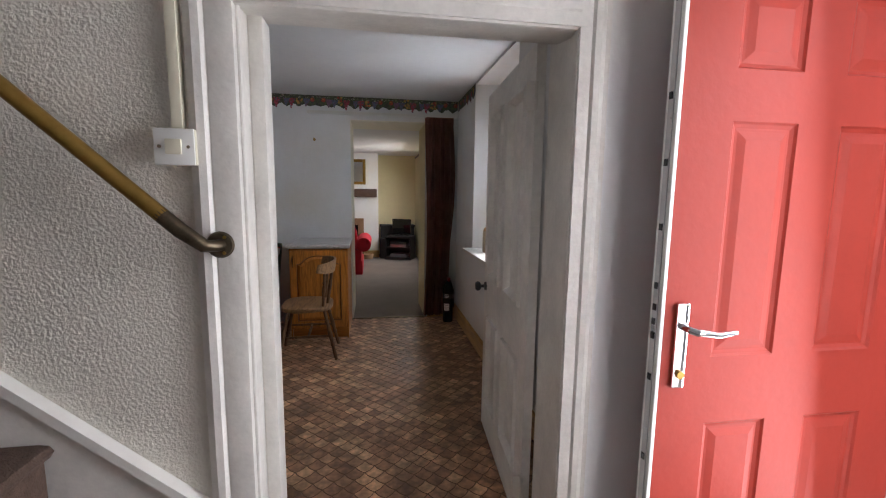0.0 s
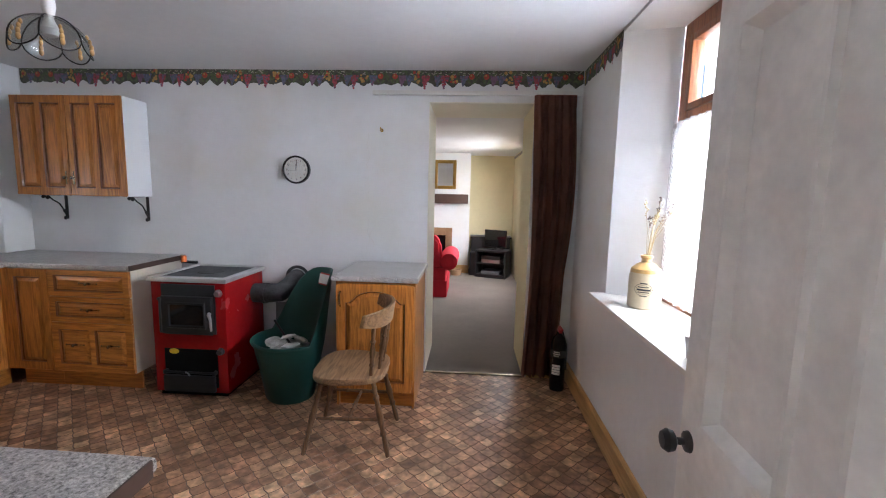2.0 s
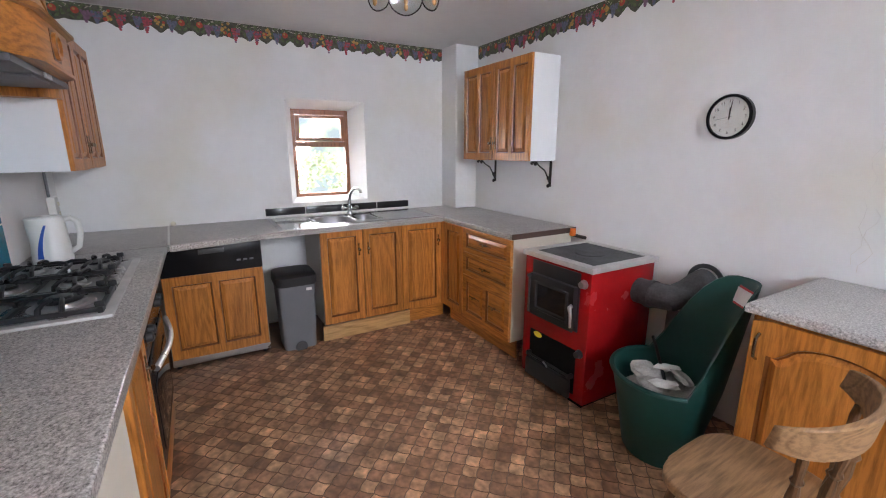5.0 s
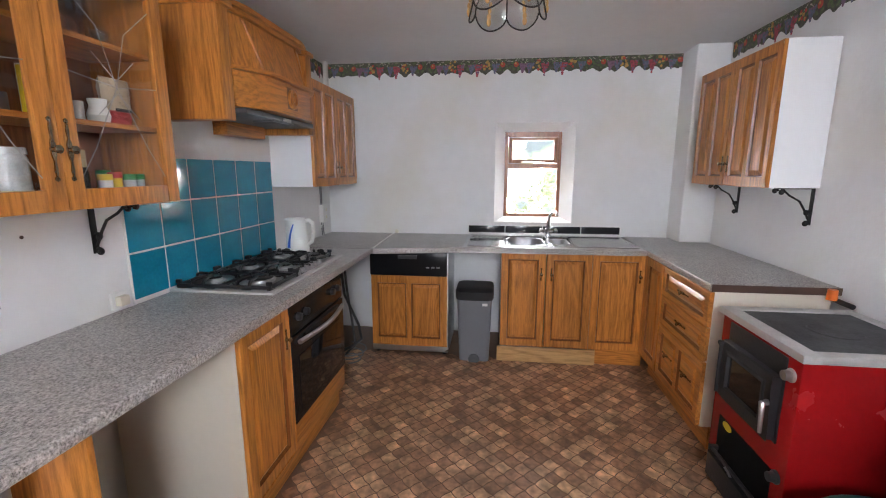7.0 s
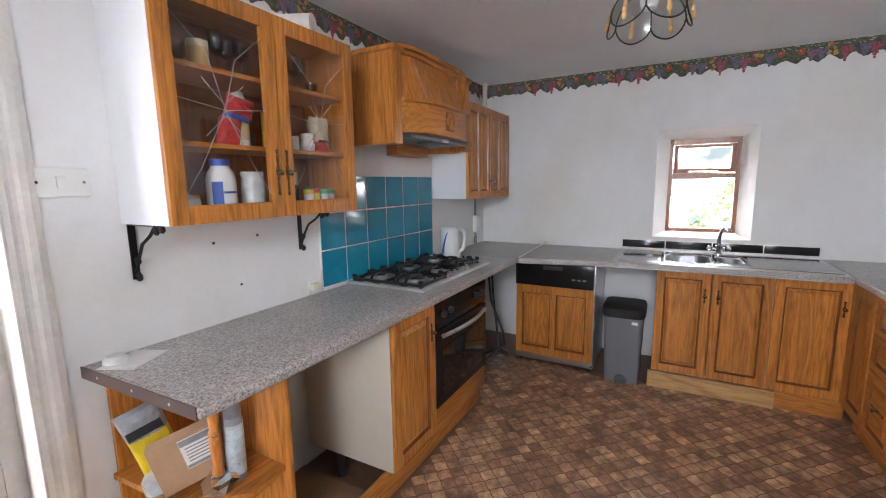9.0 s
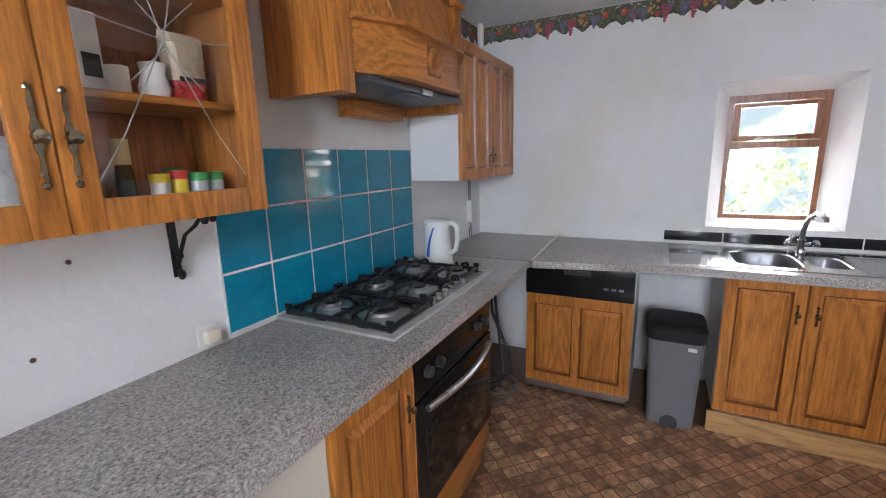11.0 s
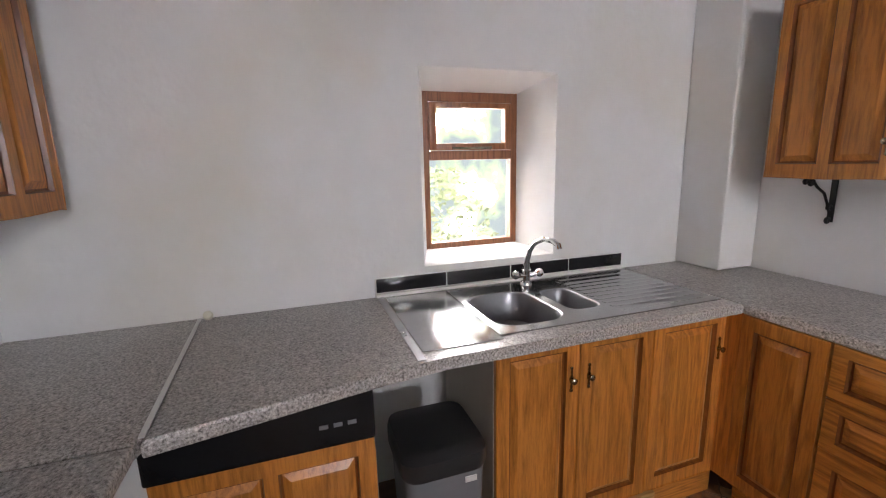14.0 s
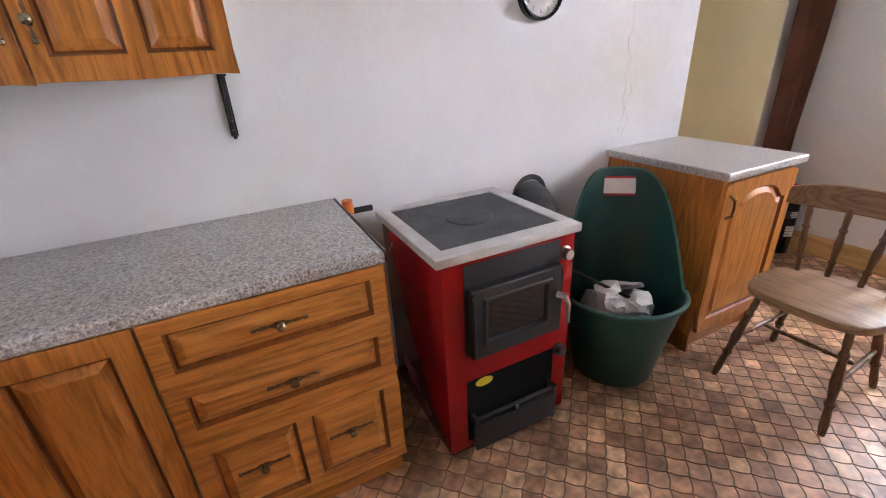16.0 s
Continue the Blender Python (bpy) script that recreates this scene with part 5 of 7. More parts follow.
setting("pipe_boxing", boxes((W, -3.155, 4.762, 4.999, 0.912, CEIL), bevel=0.012), PLASTER, "plastered pipe boxing in the corner")

FRUIT = [mat("border_ground", (0.085, 0.085, 0.06), 0.8, noise_scale=30, amount=0.6), mat("border_leaf", (0.10, 0.13, 0.06), 0.8, noise_scale=60, amount=0.5),
         mat("border_red_grape", (0.38, 0.07, 0.09), 0.8, noise_scale=70, amount=0.5), mat("border_blue_grape", (0.13, 0.14, 0.205), 0.8, noise_scale=70, amount=0.5),
         mat("border_gold_fruit", (0.46, 0.27, 0.08), 0.8, noise_scale=60, amount=0.5), mat("border_red_fruit", (0.45, 0.075, 0.045), 0.8, noise_scale=60, amount=0.4),
         mat("border_vine", (0.55, 0.50, 0.40), 0.8, noise_scale=60, amount=0.4), mat("border_plum", (0.22, 0.12, 0.18), 0.8, noise_scale=60, amount=0.4)]


def border(length, seed):
    """Fruit and vine paper border: x 0..length, z down from 0, standing out by a hair towards -y."""
    rnd = random.Random(seed)
    bm = bmesh.new()
    n = int(length / 0.012)
    top, low = [], []
    for i in range(n + 1):
        x = length * i / n
        d = 0.092 + 0.018 * abs(math.sin(x * 24)) + 0.012 * math.sin(x * 55) + rnd.uniform(-0.004, 0.004)
        top.append(bm.verts.new((x, -0.0015, 0)))
        low.append(bm.verts.new((x, -0.0015, -d)))
    for i in range(n):
        bm.faces.new((low[i], low[i + 1], top[i + 1], top[i]))

    def disc(x, z, r, k, lift, sx=1.0, turn=0.0, seg=7):
        if x - r < 0 or x + r > length:
            return
        vs = []
        for i in range(seg):
            a = 6.283 * i / seg
            u_, v_ = r * sx * math.cos(a), r * math.sin(a)
            vs.append(bm.verts.new((x + u_ * math.cos(turn) - v_ * math.sin(turn), -lift, min(0, z + u_ * math.sin(turn) + v_ * math.cos(turn)))))
        bm.faces.new(vs).material_index = k
    x = -0.05
    while x < length + 0.1:
        for dx, kind in ((0.0, 2), (0.075, 4), (0.145, 3), (0.205, 5), (0.265, 1), (0.315, 5), (0.37, 7), (0.425, 3), (0.48, 4), (0.545, 2), (0.60, 1), (0.64, 3)):
            cx = x + dx
            for _ in range(7):
                disc(cx + rnd.uniform(-0.04, 0.04), rnd.uniform(-0.075, -0.004), rnd.uniform(0.010, 0.018), 1, 0.002 + rnd.uniform(0, 0.0004), 0.5, rnd.uniform(0, 3), 6)
            if kind in (2, 3, 7):
                deep = 0.13 if kind == 2 else 0.108
                for row in range(7):
                    z = -0.045 - row * (deep - 0.045) / 6
                    half = 0.026 * (1 - row / 7.5)
                    for k in range(4 if row < 3 else (3 if row < 5 else (2 if row < 6 else 1))):
                        disc(cx + (k - 1.3 + rnd.uniform(-0.2, 0.2)) * half * 0.65, z + rnd.uniform(-0.003, 0.003), 0.0085, kind if rnd.random() < 0.8 else 7, 0.003 + rnd.uniform(0, 0.0006))
            elif kind == 4:
                for _ in range(10):
                    disc(cx + rnd.uniform(-0.028, 0.028), rnd.uniform(-0.09, -0.012), rnd.uniform(0.008, 0.013), 4 if rnd.random() < 0.75 else 5, 0.003 + rnd.uniform(0, 0.0006))
            elif kind == 5:
                disc(cx, -0.045, 0.021, 5, 0.003, 1.0, 0, 12)
                disc(cx - 0.005, -0.038, 0.008, 4, 0.0033, 1.0, 0, 8)
                disc(cx - 0.02, -0.082, 0.018, 1, 0.003, 0.5, 0.8, 7)
                disc(cx + 0.018, -0.084, 0.018, 1, 0.003, 0.5, -0.8, 7)
            for _ in range(3):
                disc(cx + rnd.uniform(-0.03, 0.03), rnd.uniform(-0.035, -0.004), rnd.uniform(0.008, 0.014), 6, 0.0028, 0.16, rnd.uniform(0.6, 2.6), 6)
        x += 0.69
    return bm


ZB = CEIL - 0.004
for nm, ln, m, sd in (("wallpaper_border_north", 4.43, pose(-3.15, N, ZB), 1), ("wallpaper_border_west", 2.94, pose(W, 1.83, ZB, 0, 0, 90), 2), ("wallpaper_border_south", 3.35, pose(-0.06, S, ZB, 0, 0, 180), 3), ("wallpaper_border_east", 0.80, pose(E_, N - 0.005, ZB, 0, 0, -90), 4)):
    ob = setting(nm, border(ln, sd), FRUIT, "paper border printed with grapes, fruit and leaves")
    ob.matrix_world = m

# ==== wall tiles ====
tb = thing("splashback", pose(0, 0, 0), "glossy teal square tile splashback with pale grout behind the hob", "splashback")
part("grout", boxes((-2.392, -1.205, S + 0.001, S + 0.0108, 0.912, 1.527)), GROUT, tb)
bm = bmesh.new()
box(bm, -0.0955, 0.0955, -0.001, 0.0035, -0.0962, 0.0962, 0.0022)
TILE = finish(bm, "tile", TEAL, 0)
for i in range(6):
    for j in range(3):
        ob = new("tile", TILE)
        ob.parent = tb
        ob.location = (-1.3055 - 0.1975 * i, S + 0.0085, 1.0255 + 0.2 * j)
bs = thing("sink_upstand", pose(0, 0, 0), "row of black tiles with white edging behind the sink", "splashback")
part("grout", boxes((W + 0.001, W + 0.010, 3.095, 4.39, 0.925, 0.992)), WHITEPL, bs)
part("edging", boxes((W + 0.001, W + 0.03, 3.095, 4.39, 0.911, 0.926), bevel=0.004), WHITEPL, bs, "white plastic sealing strip")
for k in range(4):
    part("tile", boxes((W + 0.010, W + 0.017, 3.10 + 0.322 * k, 3.415 + 0.322 * k, 0.93, 0.99), bevel=0.002), BLACKTILE, bs)


# ==== hob ====
u = thing("gas_hob", pose(-1.398, 1.836, 0.911), "five burner steel gas hob with black pan supports", "hob")
# local x runs east to west as negative x, y towards the room
HBW, HBD = 0.895, 0.512
bm = bmesh.new()
box(bm, -HBW, 0, 0, HBD, 0.0, 0.012, 0.004)
part("base_plate", bm, DULLSTEEL, u, "brushed steel hob plate")
HOBDARK = mat("hob_steel", (0.36, 0.36, 0.35), 0.28, 0.85, noise_scale=6, amount=0.12)
part("well", boxes((-HBW + 0.03, -0.03, 0.02, HBD - 0.03, 0.012, 0.0135)), HOBDARK, u)
ENAM = mat("burner_enamel", (0.007, 0.007, 0.008), 0.33, noise_scale=20, amount=0.2)
ALU = mat("burner_aluminium", (0.40, 0.39, 0.38), 0.4, 0.8, noise_scale=20, amount=0.15)
for x, y, r in ((-0.165, 0.115, 0.036), (-0.185, 0.345, 0.062), (-0.46, 0.12, 0.042), (-0.47, 0.325, 0.036), (-0.765, 0.13, 0.036), (-0.775, 0.36, 0.046)):
    b = part("burner", lathe(bmesh.new(), [(0, 0.013), (r * 1.55, 0.0135), (r * 1.5, 0.017), (r * 1.15, 0.018), (r * 1.12, 0.03), (r * 1.0, 0.032), (0, 0.032)], 28, Matrix.Translation((x, y, 0))), ALU, u, "aluminium burner ring")
    part("burner_cap", lathe(bmesh.new(), [(r * 1.0, 0.0325), (r * 1.02, 0.037), (r * 0.9, 0.041), (0, 0.042)], 28, Matrix.Translation((x, y, 0))), ENAM, b)
    if r > 0.06:
        part("inner_cap", lathe(bmesh.new(), [(r * 0.55, 0.042), (r * 0.5, 0.050), (0, 0.052)], 24, Matrix.Translation((x, y, 0))), ENAM, b)


def pan_support(x0, x1, y0, y1, cells):
    """Low rectangular grid with curved fingers that rise over each burner."""
    bm = bmesh.new()
    t = 0.0075
    za, zb = 0.017, 0.033
    bars = [(x0, x1, y0, y0), (x0, x1, y1, y1), (x0, x0, y0, y1), (x1, x1, y0, y1)]
    mid = sum(c[1] for c in cells) / len(cells)
    bars.append((x0, x1, mid, mid))
    for i, (a, b, c, d) in enumerate(bars):
        e = t if a == b else -t
        box(bm, a - (t if a == b else e), b + (t if a == b else e), c - (t if c == d else 0), d + (t if c == d else 0), za, zb, 0.003)
    for x in (x0, x1):
        for y in (y0, y1):
            box(bm, x - 0.008, x + 0.008, y - 0.008, y + 0.008, 0.0125, zb + 0.002, 0.003)
            box(bm, x - 0.006, x + 0.006, y - 0.014, y + 0.014, zb, zb + 0.02, 0.004)
    for cx, cy, r in cells:
        lo, hi = (y0, mid) if cy < mid else (mid, y1)
        reach = r * 0.75
        ends = [(x0, cy - 0.03, -1, 0), (x0, cy + 0.03, -1, 0), (x1, cy - 0.03, 1, 0), (x1, cy + 0.03, 1, 0), (cx, lo, 0, -1), (cx, hi, 0, 1)]
        for ex, ey, ux, uy in ends:
            px, py = (cx + ux * reach, ey + (cy - ey) * 0.5) if ux else (ex, cy + uy * reach)
            sweep(bm, [(ex, ey, zb - 0.004), (ex + (px - ex) * 0.12, ey, zb + 0.013), (ex + (px - ex) * 0.4, ey + (py - ey) * 0.3, zb + 0.019), (px, py, zb + 0.018), (px - ux * 0.004, py - uy * 0.004, zb + 0.012)], [0.008, 0.0085, 0.0075, 0.007, 0.0055], 6)
    return bm


part("pan_support", pan_support(-0.305, -0.036, 0.026, 0.475, [(-0.165, 0.115, 0.05), (-0.185, 0.345, 0.07)]), ENAM, u, "black enamelled pan support")
part("pan_support", pan_support(-0.60, -0.325, 0.026, 0.435, [(-0.46, 0.12, 0.055), (-0.47, 0.325, 0.05)]), ENAM, u, "black enamelled pan support")
part("pan_support", pan_support(-0.860, -0.62, 0.026, 0.435, [(-0.765, 0.13, 0.05), (-0.775, 0.36, 0.06)]), ENAM, u, "black enamelled pan support")
for k in range(6):
    part("knob", lathe(bmesh.new(), [(0.017, 0.012), (0.017, 0.018), (0.013, 0.022), (0.0125, 0.036), (0, 0.037)], 16, Matrix.Translation((-0.345 - 0.057 * k, 0.462, 0))), STEEL, u, "steel control knob")

# ==== sink ====
u = thing("sink", pose(-3.36, 3.405, 0.911), "stainless steel inset sink with half bowl and drainer", "sink")
# local x towards the room, y along the wall


def rr(cx, cy, w, d, r, n=6):
    pts = []
    for qx, qy, a0 in ((1, 1, 0), (-1, 1, 90), (-1, -1, 180), (1, -1, 270)):
        for i in range(n + 1):
            a = radians(a0 + 90 * i / n)
            pts.append((cx + qx * (w / 2 - r) + r * math.cos(a), cy + qy * (d / 2 - r) + r * math.sin(a)))
    return pts


def plate_with_bowls(w, d, bowls, z):
    """A sheet with rounded bowls sunk into it, built on a fine grid left open over the bowls."""
    bm = bmesh.new()
    for cx, cy, bw, bd, dep, r in bowls:
        prev = None
        for off, zz in ((0.0, z), (0.006, z - 0.004), (0.012, z - 0.02), (0.022, z - dep + 0.03), (0.05, z - dep)):
            c = [bm.verts.new((x, y, zz)) for x, y in rr(cx, cy, bw - 2 * off, bd - 2 * off, max(r - off * 0.5, 0.02))]
            if prev:
                for i in range(len(c)):
                    j = (i + 1) % len(c)
                    bm.faces.new((prev[i], prev[j], c[j], c[i]))
            prev = c
        bm.faces.new(prev)
    return bm


def frame_round(x0, x1, y0, y1, ring, z):
    """Flat sheet between a rectangle and a rounded hole."""
    bm = bmesh.new()
    inner = [bm.verts.new((x, y, z)) for x, y in ring]
    outer = []
    cx, cy = (x0 + x1) / 2, (y0 + y1) / 2
    for x, y in ring:
        dx, dy = x - cx, y - cy
        k = min(((x1 - cx) / abs(dx)) if abs(dx) > 1e-6 else 9e9, ((y1 - cy) / abs(dy)) if abs(dy) > 1e-6 else 9e9)
        outer.append(bm.verts.new((cx + dx * k, cy + dy * k, z)))
    for i in range(len(ring)):
        j = (i + 1) % len(ring)
        bm.faces.new((inner[i], inner[j], outer[j], outer[i]))
    for cxx in (x0, x1):
        for cyy in (y0, y1):
            near = sorted(outer, key=lambda v: (v.co.x - cxx) ** 2 + (v.co.y - cyy) ** 2)[:2]
            c = bm.verts.new((cxx, cyy, z))
            try:
                bm.faces.new((near[0], near[1], c))
            except ValueError:
                pass
    return bm


SINKST = mat("sink_steel", (0.45, 0.45, 0.45), 0.17, 1.0, noise_scale=10, amount=0.08)
B1 = (0.30, 0.165, 0.37, 0.29, 0.15, 0.09)
B2 = (0.29, 0.425, 0.27, 0.15, 0.11, 0.05)
# darker copy of the sink steel: the bowls' shade is put into the colour
BOWLST = mat("shaded_sink_steel", (0.26, 0.26, 0.27), 0.38, 0.8, noise_scale=10, amount=0.1)
part("bowl", plate_with_bowls(0, 0, [B1], 0.004), BOWLST, u, "main bowl")
part("half_bowl", plate_with_bowls(0, 0, [B2], 0.004), BOWLST, u, "half bowl")
part("rim", frame_round(0.0, 0.53, 0.0, 0.335, rr(*B1[:4], B1[5]), 0.004), SINKST, u)
part("rim", frame_round(0.0, 0.53, 0.335, 0.515, rr(*B2[:4], B2[5]), 0.004), SINKST, u)
bm = bmesh.new()
nx = 60
prev = None
for i in range(nx + 1):
    x = 0.53 * i / nx
    ridge = 0.004 * max(0, math.sin(x * 6.283 / 0.044)) if 0.07 < x < 0.47 else 0
    c = [bm.verts.new((x, yy, 0.004 + ridge * (1 if 0.53 < yy < 0.95 else 0) - (0.004 if 0.53 < yy < 0.95 and 0.05 < x < 0.49 else 0))) for yy in (0.515, 0.535, 0.545, 0.93, 0.94, 0.965)]
    if prev:
        for k in range(5):
            bm.faces.new((prev[k], c[k], c[k + 1], prev[k + 1]))
    prev = c
part("drainer", bm, SINKST, u, "ridged draining board")
part("edge", boxes((-0.003, 0.0, -0.003, 0.968, -0.004, 0.0045), (0.53, 0.533, -0.003, 0.968, -0.004, 0.0045), (0.0, 0.53, -0.003, 0.0, -0.004, 0.0045), (0.0, 0.53, 0.965, 0.968, -0.004, 0.0045)), SINKST, u)
for x, y, r in ((0.30, 0.165, 0.035), (0.29, 0.425, 0.03)):
    part("waste", lathe(bmesh.new(), [(0, 0.003), (r * 0.6, 0.001), (r, 0.004), (r * 1.1, 0)], 20, Matrix.Translation((x, y, -0.145 if r > 0.03 else -0.105))), CHROME, u)
# steel tray left of the sink
solo("steel_tray", boxes((-3.37, -2.80, 3.13, 3.40, 0.911, 0.9135), bevel=0.001), SINKST, "flat stainless steel panel beside the sink", "steel panel")

u = thing("mixer_tap", pose(-3.315, 3.775, 0.915), "chrome monobloc mixer tap with swan neck spout", "tap")
part("body", lathe(bmesh.new(), [(0, 0), (0.028, 0), (0.026, 0.012), (0.018, 0.02), (0.018, 0.06), (0.022, 0.07), (0.0, 0.078)], 20), CHROME, u)
part("spout", sweep(bmesh.new(), [(0, 0, 0.07), (0.005, 0, 0.12), (0.02, 0.005, 0.165), (0.05, 0.012, 0.20), (0.10, 0.025, 0.225), (0.15, 0.035, 0.225), (0.185, 0.042, 0.212), (0.19, 0.043, 0.195)], [0.016, 0.014, 0.013, 0.012, 0.012, 0.012, 0.012, 0.013], 14), CHROME, u, "curved chrome spout")
for s in (-1, 1):
    part("arm", rod(bmesh.new(), (0, 0, 0.04), (0.01, s * 0.042, 0.048), 0.011), CHROME, u)
    part("tap_head", lathe(bmesh.new(), [(0, 0), (0.014, 0.0), (0.02, 0.01), (0.019, 0.022), (0.012, 0.03), (0, 0.031)], 10, pose(0.012, s * 0.048, 0.046, -s * 65)), CHROME, u)

# ==== on the worktops ====
u = thing("electric_kettle", pose(-2.395, 1.99, 0.911) @ Matrix.Scale(1.06, 4), "white plastic jug kettle with blue stripe", "kettle")
bm = bmesh.new()
prev = None
for r, z, sx in ((0.0, 0.012, 1), (0.072, 0.012, 1), (0.075, 0.03, 1), (0.070, 0.10, 1), (0.063, 0.18, 1.02), (0.060, 0.215, 1.1), (0.05, 0.225, 1.1), (0.0, 0.232, 1)):
    if r == 0:
        c = [bm.verts.new((0, 0, z))] * 24
    else:
        c = []
        for i in range(24):
            a = 6.283 * i / 24
            c.append(bm.verts.new((r * 0.86 * math.cos(a), r * sx * math.sin(a) * (1.18 if math.sin(a) < 0 and z > 0.17 else 1), z)))
    if prev:
        for i in range(24):
            j = (i + 1) % 24
            f = []
            for v in (prev[i], prev[j], c[j], c[i]):
                if v not in f:
                    f.append(v)
            if len(f) > 2:
                bm.faces.new(f)
    prev = c
part("body", bm, WHITEPL, u)
part("handle", sweep(bmesh.new(), [(0, 0.058, 0.205), (0, 0.085, 0.212), (0, 0.108, 0.195), (0, 0.113, 0.14), (0, 0.10, 0.075), (0, 0.07, 0.055)], [0.013, 0.014, 0.014, 0.013, 0.012, 0.012], 10), WHITEPL, u)
part("base", lathe(bmesh.new(), [(0, 0), (0.076, 0), (0.078, 0.006), (0.07, 0.012), (0, 0.012)], 24), WHITEPL, u)
bm = bmesh.new()
prev = None
for i in range(9):
    t = i / 8
    z = 0.04 + 0.15 * t
    a = radians(-22 + 26 * t * t)
    r = 0.0645 - 0.012 * t * 0.86
    w = 0.16 * (1 - 0.6 * t)
    c = [bm.verts.new(((r + 0.003) * math.cos(a + d), (r / 0.86 + 0.003) * math.sin(a + d), z)) for d in (-w, w)]
    if prev:
        bm.faces.new((prev[0], prev[1], c[1], c[0]))
    prev = c
part("stripe", bm, BLUEP, u, "blue printed stripe")
solo("kettle_flex", sweep(bmesh.new(), [(-2.52, 1.93, 0.918), (-2.65, 1.88, 0.917), (-2.85, 1.87, 0.917), (-3.05, 1.86, 0.93), (-3.22, 1.842, 1.05)], 0.0035, 8), WHITEPL, "white kettle flex along the wall", "flex")


def wall_box(name, m, w, h, label, category, d=0.03):
    u = thing(name, m, label, category)
    part("plate", boxes((-w / 2, w / 2, -d, 0, -h / 2, h / 2), bevel=0.004), WHITEPL, u)
    return u


u = wall_box("wall_socket", pose(-1.135, S + 0.001, 0.952, 0, 0, 180), 0.07, 0.07, "small white wall socket with cream plug above the worktop", "socket", 0.012)
part("plug", boxes((-0.022, 0.022, -0.04, -0.012, -0.02, 0.02), bevel=0.006), CREAMPL, u)
u = wall_box("wall_socket", pose(-3.20, S + 0.001, 1.10, 0, 0, 180), 0.085, 0.15, "white surface socket box in the corner", "socket", 0.04)
for z in (-0.03, 0.03):
    part("switch", boxes((0.005, 0.025, -0.046, -0.04, z - 0.012, z + 0.012), bevel=0.002), CREAMPL, u)
for dx in (-0.012, 0.014):
    solo("wall_cable", sweep(bmesh.new(), [(-3.20 + dx, S + 0.008, 1.36), (-3.20 + dx, S + 0.008, 1.175)], 0.005, 8), GREY, "grey cable clipped to the wall below the cabinet", "cable", group="wall cables")
    solo("wall_cable", sweep(bmesh.new(), [(-3.20 + dx, S + 0.008, 1.025), (-3.205 + dx * 1.4, S + 0.010, 0.912)], 0.005, 8), GREY, "grey cable running from the socket to the worktop", "cable", group="wall cables")
solo("corner_pipe", sweep(bmesh.new(), [(-3.33, S + 0.05, 2.06), (-3.33, S + 0.05, CEIL)], 0.022, 12), TRIM, "painted pipe rising above the corner cabinet", "pipe")
solo("joint_plug", lathe(bmesh.new(), [(0, 0.02), (0.014, 0.018), (0.018, 0.006), (0.018, 0)], 14, pose(-3.385, 2.455, 0.925, 0, 60)), CREAMPL, "small cream plastic plug at the wall", "plug")

u = wall_box("light_switch", pose(-0.15, S + 0.001, 1.492, 0, 0, 180), 0.148, 0.088, "white double light switch plate on the kitchen wall", "light switch", 0.009)
part("rocker", boxes((-0.012, 0.012, -0.014, -0.009, -0.018, 0.018), bevel=0.002), WHITEPL, u)
for x in (-0.058, 0.058):
    part("screw", lathe(bmesh.new(), [(0, 0.001), (0.004, 0.001), (0.004, 0)], 10, pose(x, -0.009, 0, 90)), BRONZE, u)
u = solo("smoke_alarm", lathe(bmesh.new(), [(0, 0.022), (0.025, 0.021), (0.034, 0.012), (0.036, 0)], 24, Matrix.Translation((-0.20, 1.90, 0.914))), WHITEPL, "round white plastic dial lying on the worktop", "dial")
solo("paper_sheet", boxes((-0.08, 0.08, -0.06, 0.06, 0, 0.0015)), PAPERW, "sheet of white paper on the worktop end", "paper", pose(-0.24, 1.93, 0.9115, 0, 0, 25))
for x, z in ((-0.83, 1.255), (-0.62, 1.245), (-0.73, 1.05)):
    solo("wall_screw", lathe(bmesh.new(), [(0, 0.003), (0.006, 0.002), (0.006, 0)], 10, pose(x, S + 0.0005, z, -90)), BROWN_EDGE, "brown screw head stuck in the plaster", "screw", group="wall screws")

# ==== swing bin ====
u = thing("pedal_bin", pose(-2.737, 3.058, 0), "grey plastic pedal bin with black lid", "bin")
bm = bmesh.new()
prev = None
for z, k in ((0.0, 0.86), (0.02, 0.88), (0.50, 1.0)):
    c = [bm.verts.new((x, y, z)) for x, y in rr(-0.16, 0.13, 0.26 * k, 0.265 * k, 0.03, 4)]
    if prev:
        for i in range(len(c)):
            j = (i + 1) % len(c)
            bm.faces.new((prev[i], prev[j], c[j], c[i]))
    else:
        bm.faces.new(c)
    prev = c
bm.faces.new(prev[::-1])
part("body", bm, GREY, u)
bm = bmesh.new()
prev = None
for z, k in ((0.497, 1.02), (0.512, 1.06), (0.562, 1.06), (0.580, 1.0), (0.586, 0.86), (0.587, 0.5)):
    c = [bm.verts.new((x - (0.0 if z < 0.57 else 0.015), y, z)) for x, y in rr(-0.16, 0.13, 0.27 * k, 0.275 * k, 0.05 * k, 4)]
    if prev:
        for i in range(len(c)):
            j = (i + 1) % len(c)
            bm.faces.new((prev[i], prev[j], c[j], c[i]))
    else:
        bm.faces.new(c)
    prev = c
bm.faces.new(prev[::-1])
part("lid", bm, BLACKPL, u, "black plastic lid")
part("label", boxes((-0.031, -0.028, 0.19, 0.23, 0.455, 0.475)), PAPERW, u)
